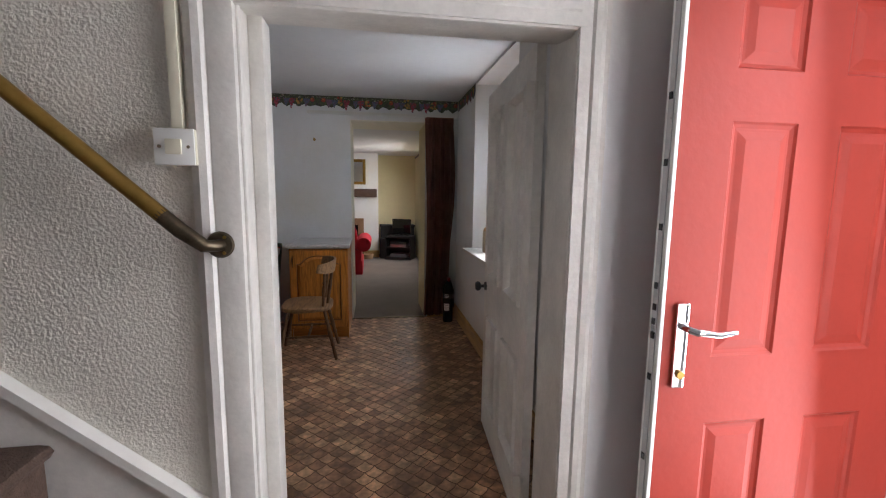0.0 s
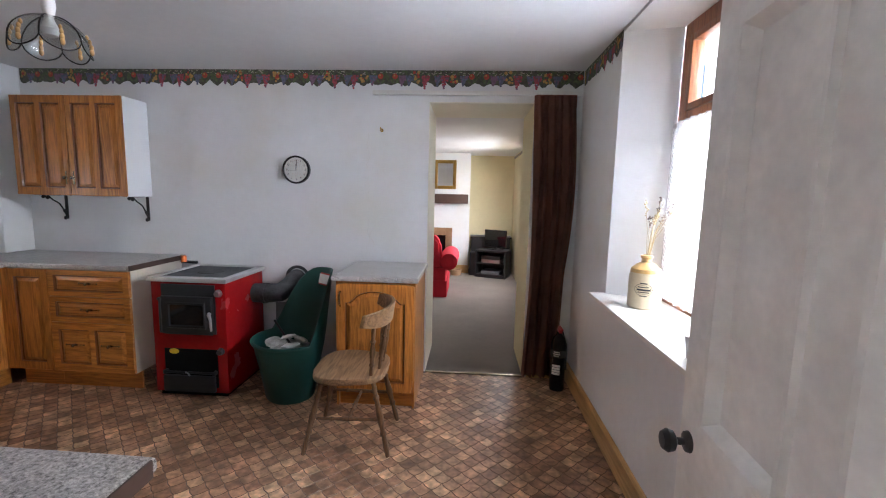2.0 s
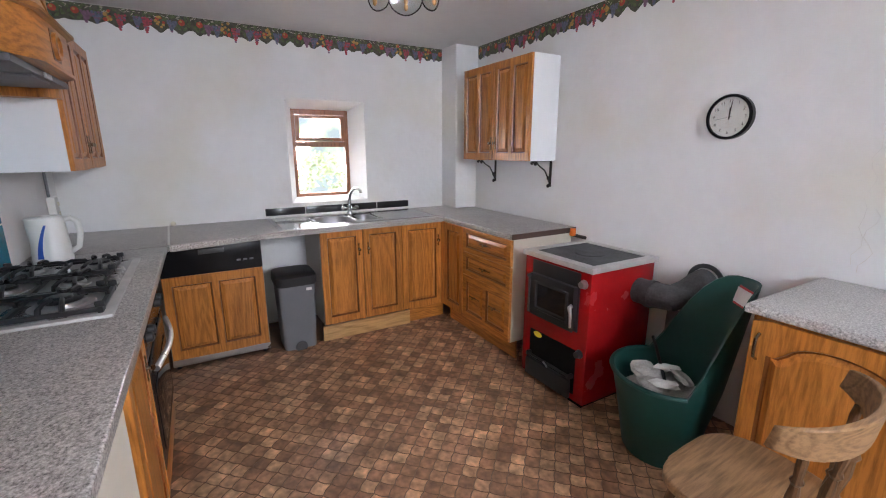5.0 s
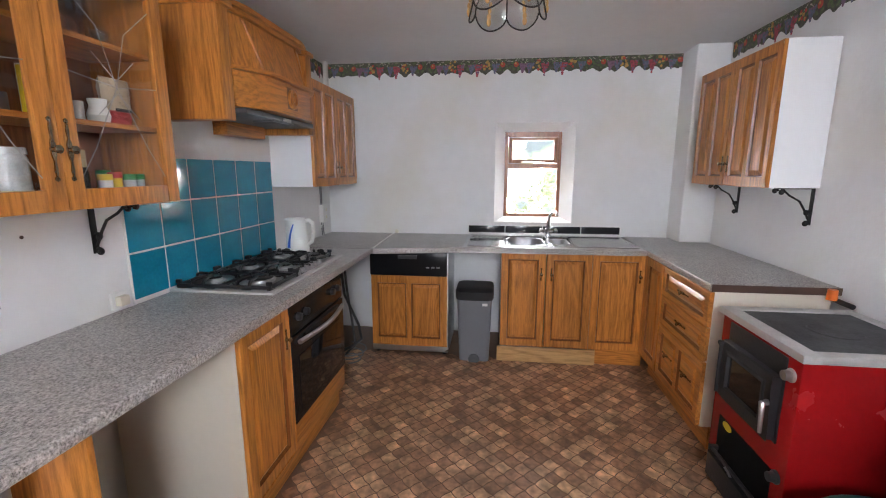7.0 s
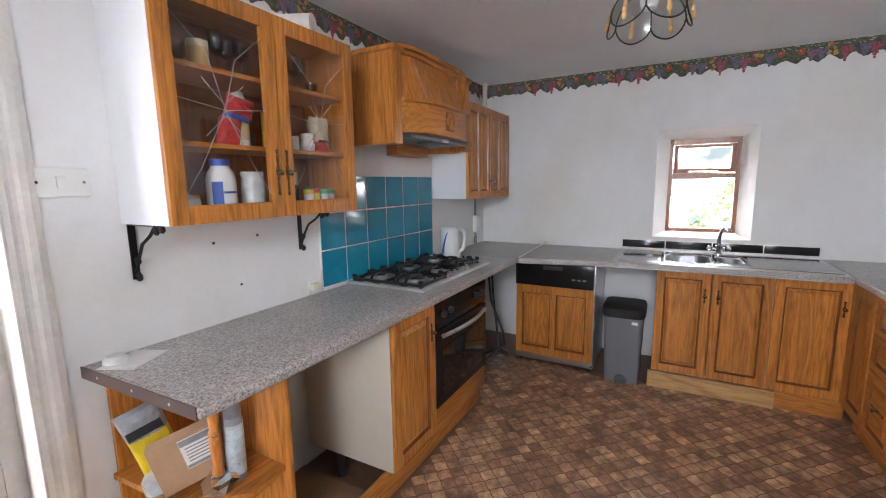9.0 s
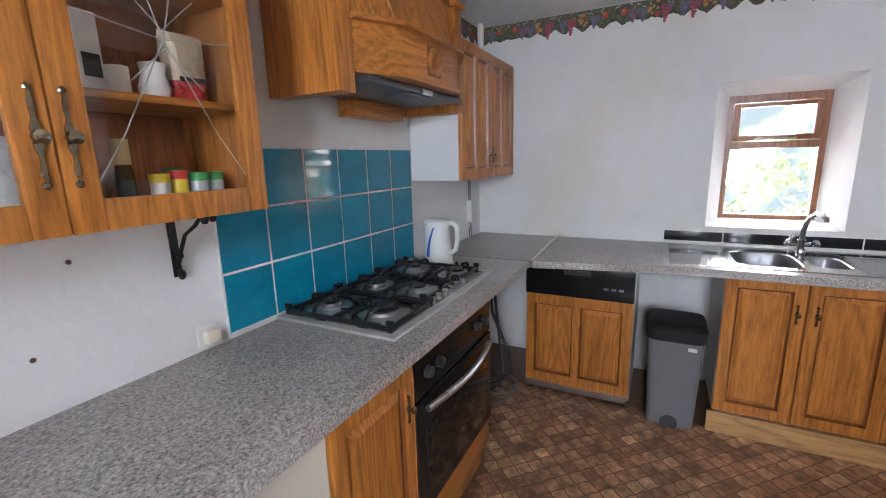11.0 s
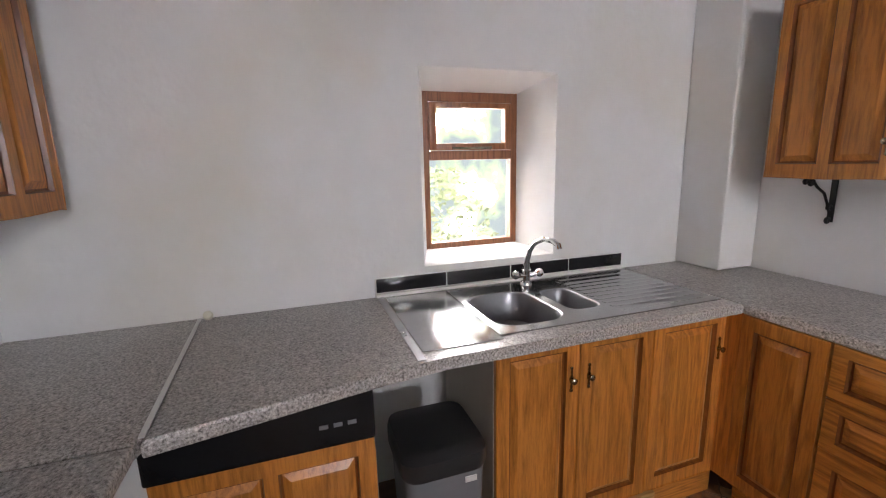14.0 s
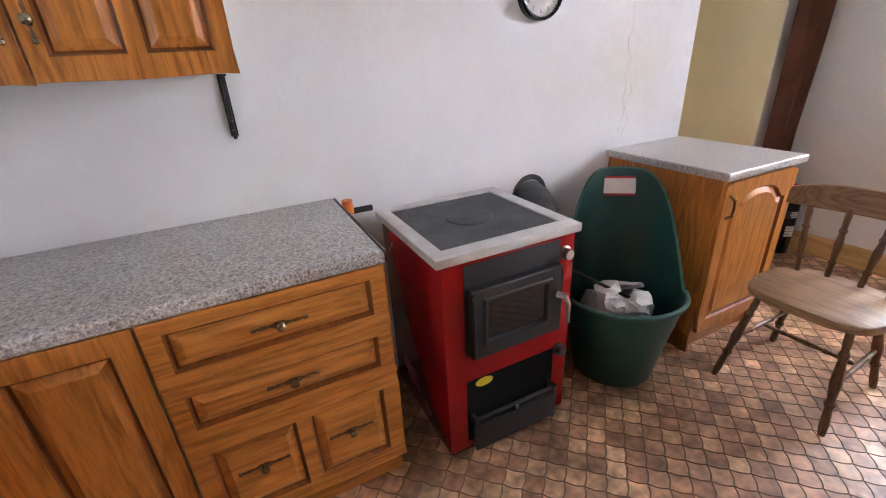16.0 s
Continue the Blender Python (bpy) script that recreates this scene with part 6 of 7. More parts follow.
part("pedal", lathe(bmesh.new(), [(0, 0.02), (0.04, 0.02), (0.045, 0)], 20, pose(-0.045, 0.13, 0.018, 0, 75)), BLACKPL, u)

# hoses in the dark gap beside the dishwasher
coil = [(-2.66 + (0.06 + 0.002 * k) * math.cos(k * 0.55), 2.24 + (0.07 + 0.002 * k) * math.sin(k * 0.55), 0.012 + 0.0035 * k) for k in range(30)]
for k, pts in enumerate(([(-2.74, 2.18, 0.86), (-2.74, 2.20, 0.55), (-2.72, 2.24, 0.30), (-2.66, 2.28, 0.14), (-2.55, 2.16, 0.03)], [(-2.80, 2.12, 0.86), (-2.79, 2.16, 0.5), (-2.75, 2.28, 0.27), (-2.66, 2.33, 0.19), (-2.58, 2.28, 0.16), (-2.54, 2.14, 0.10)], coil)):
    solo("dishwasher_hose", sweep(bmesh.new(), pts, (0.009, 0.010, 0.005)[k], 10), (BLACKPL, BLACKPL, GREY)[k], ("black", "black ribbed", "coiled grey")[k] + " hose in the gap beside the dishwasher", "hose", group="dishwasher hoses")
setting("gap_board", boxes((-1.0, -0.475, 1.83, 2.38, 0, 0.012)), LOOSE_BROWN, "bare brown board in the gap under the worktop")
solo("orange_cap", lathe(bmesh.new(), [(0, 0.05), (0.02, 0.05), (0.022, 0.0), (0, 0)], 16, Matrix.Translation((-1.82, 4.93, 0.86))), ORANGE, "small orange plastic cap behind the stove", "cap")
solo("heat_pipe", sweep(bmesh.new(), [(-1.85, 4.95, 0.858), (-1.72, 4.95, 0.856)], 0.012, 10), BLACKPL, "black pipe behind the stove", "pipe")
solo("ash_board", boxes((-0.15, 0.15, 0, 0.012, 0, 0.55)), GREY, "grey board leaning on the wall behind the tub", "board", pose(-0.93, 4.93, 0.0, -3))

# ==== north wall things ====
u = thing("wall_clock", pose(-0.897, 4.998, 1.612), "round black framed wall clock with white dial", "clock")
part("case", lathe(bmesh.new(), [(0, 0.0), (0.108, 0.0), (0.109, 0.03), (0.104, 0.038), (0.096, 0.036), (0.094, 0.024)], 40, pose(0, 0, 0, 90)), BLACK, u, "black plastic rim")
dial = part("dial", lathe(bmesh.new(), [(0.0, 0.022), (0.097, 0.022), (0.097, 0.016)], 40, pose(0, 0, 0, 90)), PAPERW, u, "white dial")


def text_mesh(body, size):
    c = bpy.data.curves.new("numeral", "FONT")
    c.body, c.size, c.align_x, c.align_y, c.resolution_u = body, size, "CENTER", "CENTER", 2
    o = bpy.data.objects.new("numeral", c)
    me = bpy.data.meshes.new_from_object(o)
    bpy.data.objects.remove(o)
    return me


def lettering(name, body, size, material, parent, m):
    me = text_mesh(body, size)
    me.materials.append(material)
    ob = new(name, me)
    ob.parent = parent
    ob.matrix_local = m
    return ob


for h in range(1, 13):
    a = radians(90 - 30 * h)
    lettering("numeral", str(h), 0.021, INK, dial, pose(0.074 * math.cos(a), -0.0225, 0.074 * math.sin(a), 90))
for nm, ang, ln, wd in (("hour_hand", 89.0, 0.045, 0.004), ("minute_hand", 84.0, 0.068, 0.003), ("second_hand", 190, 0.066, 0.001)):
    a = radians(ang)
    part(nm, sweep(bmesh.new(), [(-0.012 * math.cos(a), -0.025, -0.012 * math.sin(a)), (ln * math.cos(a), -0.025, ln * math.sin(a))], wd * 0.7, 6), INK, u)
p = part("lens", lathe(bmesh.new(), [(0, 0.031), (0.095, 0.031)], 40, pose(0, 0, 0, 90)), GLASS, u)
p.visible_shadow = False

u = thing("brass_hook", pose(-0.225, 4.999, 1.925), "small brass wall hook", "hook")
part("plate", lathe(bmesh.new(), [(0, 0.004), (0.012, 0.004), (0.014, 0)], 14, pose(0, 0, 0, 90)), BRASS, u)
part("arm", sweep(bmesh.new(), [(0, -0.002, 0), (0, -0.03, -0.006), (0, -0.045, 0.004), (0, -0.045, 0.016)], 0.004, 8), BRASS, u)

setting("crack", sweep(bmesh.new(), [(-0.33 + 0.012 * math.sin(i * 1.9) + 0.006 * math.sin(i * 5.1), 5.0, 1.90 - 0.04 * i) for i in range(24)], 0.0012, 5), TRIM, "hairline crack in the plaster")
setting("crack_2", sweep(bmesh.new(), [(-0.30 + 0.02 * math.sin(i * 1.3), 5.0, 1.22 - 0.03 * i) for i in range(10)], 0.0014, 5), TRIM, "hairline crack in the plaster")

u = thing("curtain_track", pose(0, 0, 0), "white wooden curtain batten over the doorway", "curtain track")
part("batten", boxes((-0.29, 1.262, 4.965, 4.998, 2.185, 2.215), bevel=0.003), GLOSS, u)
part("rail", boxes((-0.26, 1.25, 4.945, 4.965, 2.180, 2.192), bevel=0.003), WHITEPL, u)

bm = bmesh.new()
rows = 26
cols = 90
rnd = random.Random(8)
ph = [rnd.uniform(0, 6.28) for _ in range(6)]
grid = []
for j in range(rows + 1):
    v = j / rows
    z = 2.175 - v * 2.135
    lx = 0.925 + 0.025 * math.sin(v * 3) - 0.015 * v
    rx = 1.225 - 0.05 * v + 0.045 * math.sin(min(1, v * 1.6) * 3.1)
    if v > 0.9:
        rx -= 0.02
    row = []
    for i in range(cols + 1):
        w_ = i / cols
        amp = 0.016 + 0.016 * min(1, v * 3)
        y = 4.915 + amp * math.sin(w_ * 6.283 * 6 + ph[0] + 0.5 * math.sin(v * 2.4 + ph[1])) + 0.010 * math.sin(w_ * 6.283 * 2.3 + ph[2] + v * 1.5)
        x = lx + (rx - lx) * w_ + 0.008 * math.sin(w_ * 6.283 * 3 + v * 5 + ph[3])
        row.append(bm.verts.new((x, y, z + (0.006 * math.sin(w_ * 40) if j == 0 else 0))))
    grid.append(row)
for a, b in zip(grid, grid[1:]):
    for i in range(cols):
        bm.faces.new((a[i], a[i + 1], b[i + 1], b[i]))
bmesh.ops.solidify(bm, geom=bm.faces[:], thickness=0.004)
u = thing("door_curtain", pose(0, 0, 0), "heavy dark brown velvet curtain drawn aside from the doorway", "curtain")
part("cloth", bm, CURTAIN, u, smooth=80)
part("heading", boxes((0.93, 1.225, 4.928, 4.944, 2.09, 2.185), bevel=0.006), CURTAIN, u, "gathered heading")

u = thing("fire_extinguisher", pose(1.165, 4.80, 0), "black fire extinguisher with white label standing by the skirting", "fire extinguisher")
part("cylinder", lathe(bmesh.new(), [(0, 0), (0.052, 0), (0.055, 0.01), (0.055, 0.36), (0.045, 0.405), (0.022, 0.43), (0.02, 0.45), (0, 0.45)], 28), BLACK, u)
bm = bmesh.new()
lathe(bm, [(0.0555, 0.26), (0.0558, 0.261), (0.0558, 0.315), (0.0555, 0.316)], 28)
part("label", bm, INK, u)
for z, ln in ((0.30, 0.5), (0.285, 0.6), (0.27, 0.45), (0.19, 0.7), (0.17, 0.7), (0.15, 0.7), (0.13, 0.7)):
    bm = bmesh.new()
    prev = None
    for i in range(9):
        a = radians(-115) + (i / 8 - 0.5) * ln * 1.6
        c = [bm.verts.new((0.0564 * math.cos(a), 0.0564 * math.sin(a), z)), bm.verts.new((0.0564 * math.cos(a), 0.0564 * math.sin(a), z + (0.009 if z > 0.2 else 0.017)))]
        if prev:
            bm.faces.new((prev[0], c[0], c[1], prev[1]))
        prev = c
    part("print_bar", bm, PAPERW, u)
part("valve", boxes((-0.012, 0.012, -0.05, 0.02, 0.45, 0.475), (-0.01, 0.01, -0.09, 0.015, 0.482, 0.492), bevel=0.003), REDP, u, "red squeeze handle")
part("hose", sweep(bmesh.new(), [(0, 0.02, 0.46), (0.03, 0.045, 0.44), (0.06, 0.03, 0.34), (0.062, 0.01, 0.15)], 0.009, 10), BLACKPL, u)

# ==== window sill jar ====
u = thing("stoneware_bottle", pose(1.385, 3.90, 0.885), "cream and ochre stoneware bottle with printed oval label", "bottle")
part("body", lathe(bmesh.new(), [(0, 0), (0.072, 0), (0.078, 0.008), (0.078, 0.165), (0.072, 0.19), (0.0, 0.19)], 32), BONE, u)
part("shoulder", lathe(bmesh.new(), [(0.0735, 0.186), (0.070, 0.205), (0.045, 0.228), (0.026, 0.238), (0.024, 0.255), (0.03, 0.262), (0.03, 0.272), (0.02, 0.275), (0.018, 0.25)], 32), STONETOP, u, "ochre glazed shoulder and neck")


def curved_ring(r, z, w, h, t, a0):
    bm = bmesh.new()
    pts = []
    for i in range(33):
        a = 6.283 * i / 32
        aa = a0 + w / 2 * math.cos(a) / r
        pts.append((r * math.cos(aa), r * math.sin(aa), z + h / 2 * math.sin(a)))
    sweep(bm, pts, t, 5)
    return bm


A0 = radians(-115)
part("label_oval", curved_ring(0.078, 0.105, 0.085, 0.062, 0.0012, A0), INK, u)
part("label_oval", curved_ring(0.078, 0.105, 0.070, 0.045, 0.0008, A0), INK, u)
for z, w_, h_ in ((0.118, 0.05, 0.005), (0.104, 0.062, 0.010), (0.092, 0.05, 0.005), (0.138, 0.035, 0.004), (0.072, 0.035, 0.004)):
    bm = bmesh.new()
    prev = None
    for i in range(9):
        a = A0 + (i / 8 - 0.5) * w_ / 0.078
        c = [bm.verts.new((0.0788 * math.cos(a), 0.0788 * math.sin(a), z - h_ / 2)), bm.verts.new((0.0788 * math.cos(a), 0.0788 * math.sin(a), z + h_ / 2))]
        if prev:
            bm.faces.new((prev[0], c[0], c[1], prev[1]))
        prev = c
    part("print_bar", bm, INK, u)
u = thing("dried_grasses", pose(1.385, 3.90, 1.15), "bunch of dried grass and seed heads in the bottle", "dried flowers")
rnd = random.Random(4)
for k in range(11):
    a, s, h = rnd.uniform(0, 6.28), rnd.uniform(0.03, 0.14), rnd.uniform(0.16, 0.30)
    tip = Vector((s * math.cos(a) * 0.6 + 0.03, s * math.sin(a) - 0.03, h))
    part("stem", sweep(bmesh.new(), [(0, 0, -0.06), (tip.x * 0.3, tip.y * 0.3, h * 0.45), tuple(tip)], 0.0014, 5), SEED, u)
    bm = bmesh.new()
    for j in range(12):
        c = tip * (1 - 0.02 * j) + Vector((rnd.uniform(-0.008, 0.008), rnd.uniform(-0.008, 0.008), rnd.uniform(-0.012, 0.012)))
        bmesh.ops.create_icosphere(bm, subdivisions=1, radius=rnd.uniform(0.003, 0.006), matrix=Matrix.Translation(c))
    part("seed_head", bm, (SEED, BROWN_EDGE, PAPERW)[k % 3], u)
solo("picture_frame", boxes((-0.006, 0.006, -0.035, 0.035, 0, 0.085), bevel=0.003), PAPERW, "small white card frame leaning on the sill", "photo frame", pose(1.27, 3.15, 0.885, 0, -10, 20))

# ==== ceiling lamp ====
LAMPGLASS = glass("ripple_glass", (0.80, 0.83, 0.82), 0.16, 0.13)
u = thing("ceiling_lamp", pose(-1.22, 3.357, CEIL), "leaded glass tulip pendant lampshade with amber drops", "ceiling lamp")
part("rose", lathe(bmesh.new(), [(0.04, 0), (0.038, -0.012), (0.012, -0.03), (0.0, -0.03)], 20), WHITEPL, u)
part("flex", rod(bmesh.new(), (0, 0, -0.03), (0, 0, -0.26), 0.006, seg=10), WHITEPL, u)
part("lamp_holder", lathe(bmesh.new(), [(0, -0.19), (0.022, -0.19), (0.024, -0.225), (0.015, -0.27), (0.0, -0.27)], 16), WHITEPL, u)
part("bulb", lathe(bmesh.new(), [(0, -0.26), (0.014, -0.27), (0.03, -0.31), (0.024, -0.335), (0, -0.345)], 16), PAPERW, u)


def shade_pt(a, t):
    r = 0.018 + 0.110 * math.sin(min(1, t * 1.2) * 1.5708) ** 0.85
    return Vector((r * math.cos(a), r * math.sin(a), -0.262 - 0.142 * t ** 1.4))


for k in range(6):
    a0, a1 = k * 1.0472, (k + 1) * 1.0472
    bm = bmesh.new()
    g = []
    for i in range(9):
        f = i / 8
        a = a0 + (a1 - a0) * f
        row = []
        for j in range(9):
            t = j / 8 * (0.80 + 0.22 * math.sin(f * math.pi) ** 0.6)
            row.append(bm.verts.new(shade_pt(a, t)))
        g.append(row)
    for p0, p1 in zip(g, g[1:]):
        for j in range(8):
            bm.faces.new((p0[j], p1[j], p1[j + 1], p0[j + 1]))
    p = part("glass_petal", bm, LAMPGLASS, u, "rippled clear glass petal", smooth=80)
    p.visible_shadow = False
    part("lead_rib", sweep(bmesh.new(), [shade_pt(a0, 0.80 * j / 8) for j in range(9)], 0.0028, 6), IRON, u)
    part("lead_edge", sweep(bmesh.new(), [shade_pt(a0 + (a1 - a0) * i / 12, 0.80 + 0.22 * math.sin(i / 12 * math.pi) ** 0.6) for i in range(13)], 0.0028, 6), IRON, u)
    bm = bmesh.new()
    am = (a0 + a1) / 2
    for j, t in enumerate((0.55, 0.66, 0.77, 0.87)):
        bmesh.ops.create_icosphere(bm, subdivisions=2, radius=0.009 + 0.001 * j, matrix=Matrix.Translation(shade_pt(am, t)) @ Matrix.Diagonal((0.7, 0.7, 1.2, 1)))
    part("amber_drop", bm, STONETOP, u, "string of amber glass drops")

# ==== things in the glazed cabinet: x runs west from -0.298, y front 2.11, back 1.83 ====


def pot(name, x, y, z, prof, material, label, category, cap=None, band=None):
    u = thing(name, pose(x, y, z), label, category, "cabinet groceries")
    part("body", lathe(bmesh.new(), prof, 20), material, u)
    if cap:
        (r0, z0, r1, z1), cm = cap
        part("lid", lathe(bmesh.new(), [(0, z0), (r0, z0), (r1, z1), (0, z1)], 20), cm, u)
    if band:
        r, z0, z1, bmx = band
        part("label", lathe(bmesh.new(), [(r, z0), (r + 0.0006, z0 + 0.001), (r + 0.0006, z1 - 0.001), (r, z1)], 20), bmx, u)
    return u


def cylp(r, h, neck=None):
    p = [(0, 0), (r, 0), (r, h)]
    if neck:
        p += [(neck, h + 0.012), (neck, h + 0.02)]
        return p + [(0, h + 0.02)]
    return p + [(0, h)]


GZ0, GZ1, GZ2 = 1.372, 1.621, 1.871
GLASSWARE = glass("thin_glassware", (0.88, 0.9, 0.9), 0.03, 0.14)
BROWNGL = mat("dark_bottle_glass", (0.03, 0.028, 0.02), 0.12, noise_scale=6, amount=0.1)
CLEARW = mat("glassware", (0.55, 0.57, 0.57), 0.08, noise_scale=6, amount=0.05)
MILKY = mat("clouded_plastic", (0.52, 0.54, 0.52), 0.25, noise_scale=25, amount=0.3, bump=0.2, bump_scale=40)
STRAW = mat("straw_yellow_food", (0.62, 0.54, 0.28), 0.5, noise_scale=18, amount=0.12)
u = pot("cleaner_bottle", -0.545, 2.02, GZ0, [(0, 0), (0.046, 0), (0.050, 0.01), (0.050, 0.125), (0.044, 0.150), (0.031, 0.168), (0.030, 0.176), (0, 0.176)], WHITEPL, "white plastic bottle with blue label and cap", "bottle", ((0.034, 0.174, 0.032, 0.198), BLUEP))
for a0, a1, z0, z1, m_ in ((20, 62, 0.02, 0.118, BLUEP), (64, 128, 0.085, 0.118, PAPERW), (64, 128, 0.076, 0.084, BLUEP), (64, 128, 0.02, 0.040, BLUEP)):
    bm = bmesh.new()
    prev = None
    for k in range(9):
        a = radians(a0 + (a1 - a0) * k / 8)
        c = [bm.verts.new((0.0508 * math.cos(a), 0.0508 * math.sin(a), z)) for z in (z0, z1)]
        if prev:
            bm.faces.new((prev[0], c[0], c[1], prev[1]))
        prev = c
    part("print_bar", bm, m_, u)
u = pot("glass_jar", -0.685, 2.01, GZ0, [(0, 0), (0.042, 0), (0.044, 0.01), (0.044, 0.125), (0.038, 0.138), (0, 0.14)], MILKY, "glass jar with straw coloured contents and crinkled wrap", "jar", ((0.044, 0.138, 0.042, 0.156), MILKY))
part("contents", lathe(bmesh.new(), [(0.0446, 0.002), (0.0450, 0.004), (0.0450, 0.038), (0.0446, 0.040)], 20), STRAW, u)
pot("sugar_bowl", -0.40, 2.02, GZ0, [(0, 0), (0.03, 0), (0.058, 0.03), (0.052, 0.06), (0.02, 0.078), (0.012, 0.086), (0, 0.09)], WHITEPL, "round white china pot", "pot")
pot("spice_jar", -0.465, 1.97, GZ0, cylp(0.022, 0.055), BROWNGL, "small jar with yellow lid", "jar", ((0.024, 0.054, 0.023, 0.072), YELLOW))
pot("dark_bottle", -0.62, 1.92, GZ0, cylp(0.022, 0.10, 0.012), BROWNGL, "dark glass sauce bottle", "bottle")
pot("dark_bottle", -0.885, 2.02, GZ0, cylp(0.018, 0.085, 0.015), BROWNGL, "dark bottle with gold cap", "bottle", ((0.016, 0.104, 0.016, 0.158), STRAW))
for i, (body, lid) in enumerate(((PAPERW, YELLOW), (YELLOW, REDP), (CLEARW, GREENP), (CLEARW, GREENP))):
    pot("spice_jar", -0.945 - 0.047 * i, 2.04 - 0.008 * (i % 2), GZ0, cylp(0.0205, 0.062 + 0.006 * (i == 1)), body, "small spice jar with coloured lid", "jar", ((0.022, 0.062 + 0.006 * (i == 1), 0.0215, 0.082 + 0.006 * (i == 1)), lid))
pot("spice_jar", -1.03, 1.95, GZ0, cylp(0.021, 0.07), GREENP, "small green spice jar", "jar", ((0.0225, 0.07, 0.022, 0.095), GREENP))
u = thing("cereal_packet", pose(-0.60, 2.0, GZ1), "crumpled red and blue food packet", "packet")
part("bag", pillow(0.085, 0.185, 0.05, 0.0, 0.55, 41), REDP, u, m=pose(0.0, 0, 0, 0, 10, 170))
part("bag_top", pillow(0.105, 0.185, 0.055, 0.60, 1.0, 43), REDP, u, m=pose(-0.025, 0, 0.0, 0, 12, 170))
part("print_band", pillow(0.100, 0.185, 0.053, 0.52, 0.63, 44), BLUEP, u, "dark blue printed band", m=pose(-0.016, 0, 0.0, 0, 12, 170))
u = pot("flour_bag", -0.662, 1.985, GZ1, [(0, 0), (0.036, 0), (0.038, 0.008), (0.037, 0.085), (0.030, 0.115), (0.028, 0.120), (0, 0.122)], STRAW, "tall packet of yellow food with crinkled clear top", "packet")
part("base", lathe(bmesh.new(), [(0.0384, 0.001), (0.0388, 0.002), (0.0388, 0.024), (0.0384, 0.025)], 20), PAPERW, u)
part("wrap", crumple(45, 0.037, 0.034, 0.048), MILKY, u, "crinkled clear plastic wrap", m=pose(0.0, 0, 0.158), smooth=0)
pot("small_tin", -0.735, 1.96, GZ1, cylp(0.016, 0.06), GREY, "small dark food tin", "tin")
u = thing("food_box", pose(-0.845, 1.975, GZ1, 0, 0, 12), "white and yellow carton with printed label", "carton")
part("carton", boxes((-0.028, 0.020, -0.055, 0.05, 0, 0.155), bevel=0.002), PAPERW, u)
part("panel", boxes((0.0205, 0.0225, -0.05, 0.045, 0.01, 0.15)), YELLOW, u)
part("print_band", boxes((-0.022, 0.014, 0.0505, 0.052, 0.03, 0.075)), INK, u)
pot("mug", -0.915, 2.0, GZ1, cylp(0.022, 0.062), WHITEPL, "small white china cup", "cup")
pot("milk_jug", -0.985, 2.01, GZ1, [(0, 0), (0.028, 0), (0.034, 0.025), (0.024, 0.056), (0.028, 0.078), (0, 0.072)], WHITEPL, "small white china jug", "jug")
u = thing("biscuit_packet", pose(-1.065, 2.0, GZ1, 0, 0, 175), "crumpled cream packet with red base", "packet")
part("bag", pillow(0.095, 0.16, 0.06, 0.0, 0.30, 46), REDP, u, "red lower band")
part("bag_top", pillow(0.10, 0.16, 0.065, 0.30, 1.0, 47), BONE, u)
part("print_band", boxes((-0.03, 0.03, -0.037, -0.034, 0.045, 0.056)), INK, u)
for x, h in ((-0.60, 0.15), (-0.635, 0.13), (-0.70, 0.14), (-0.88, 0.10), (-0.95, 0.15), (-0.985, 0.14), (-1.06, 0.06)):
    pot("wine_glass", x, 1.98, GZ2, [(0, 0), (0.028, 0.0), (0.005, 0.006), (0.004, h * 0.45), (0.026, h * 0.6), (0.028, h), (0.026, h), (0.022, h * 0.62), (0, h * 0.5)], GLASSWARE, "clear stemmed wine glass", "glass")
pot("coffee_jar", -0.515, 2.0, GZ2, cylp(0.034, 0.075), STONETOP, "short jar with brown contents", "jar", ((0.035, 0.074, 0.034, 0.095), BONE))
pot("glass_bowl", -0.42, 1.99, GZ2, [(0, 0), (0.03, 0), (0.05, 0.04), (0.05, 0.075), (0.046, 0.075), (0, 0.01)], GLASSWARE, "clear glass mixing bowl", "bowl")
bm = bmesh.new()
lathe(bm, [(0.022, 0), (0.052, 0), (0.052, 0.23), (0.022, 0.23), (0.022, 0)], 28)
solo("kitchen_roll", bm, PAPERW, "white kitchen roll lying on the glazed cabinet", "kitchen roll", pose(-1.02, 2.05, 2.152, 90, 0, 25))

# ==== things on the open shelves ====
FOILGREY = mat("printed_foil", (0.27, 0.28, 0.30), 0.35, 0.3, noise_scale=30, amount=0.2)
u = thing("powder_packet", pose(-0.250, 2.036, 0.545, 0, -16, 158), "grey and yellow powder packet leaning on the shelf", "packet")
part("bag", pillow(0.125, 0.25, 0.055, 0.0, 0.62, 51), YELLOW, u, "yellow lower half")
part("bag_top", pillow(0.125, 0.25, 0.055, 0.62, 1.0, 52), FOILGREY, u, "silver grey printed top")
part("print_band", boxes((-0.05, 0.048, -0.034, -0.030, 0.165, 0.195), bevel=0.0015), INK, u, "black printed word band")
part("print_patch", boxes((-0.03, 0.028, -0.033, -0.029, 0.05, 0.078), bevel=0.0015), INK, u, "black printed patch")
u = thing("cardboard_box", pose(-0.262, 2.19, 0.535, 0, -14, 150), "brown cardboard box with a grey printed label", "box")
part("carton", boxes((-0.088, 0.098, -0.025, 0.025, 0.025, 0.19), bevel=0.003), CARD, u)
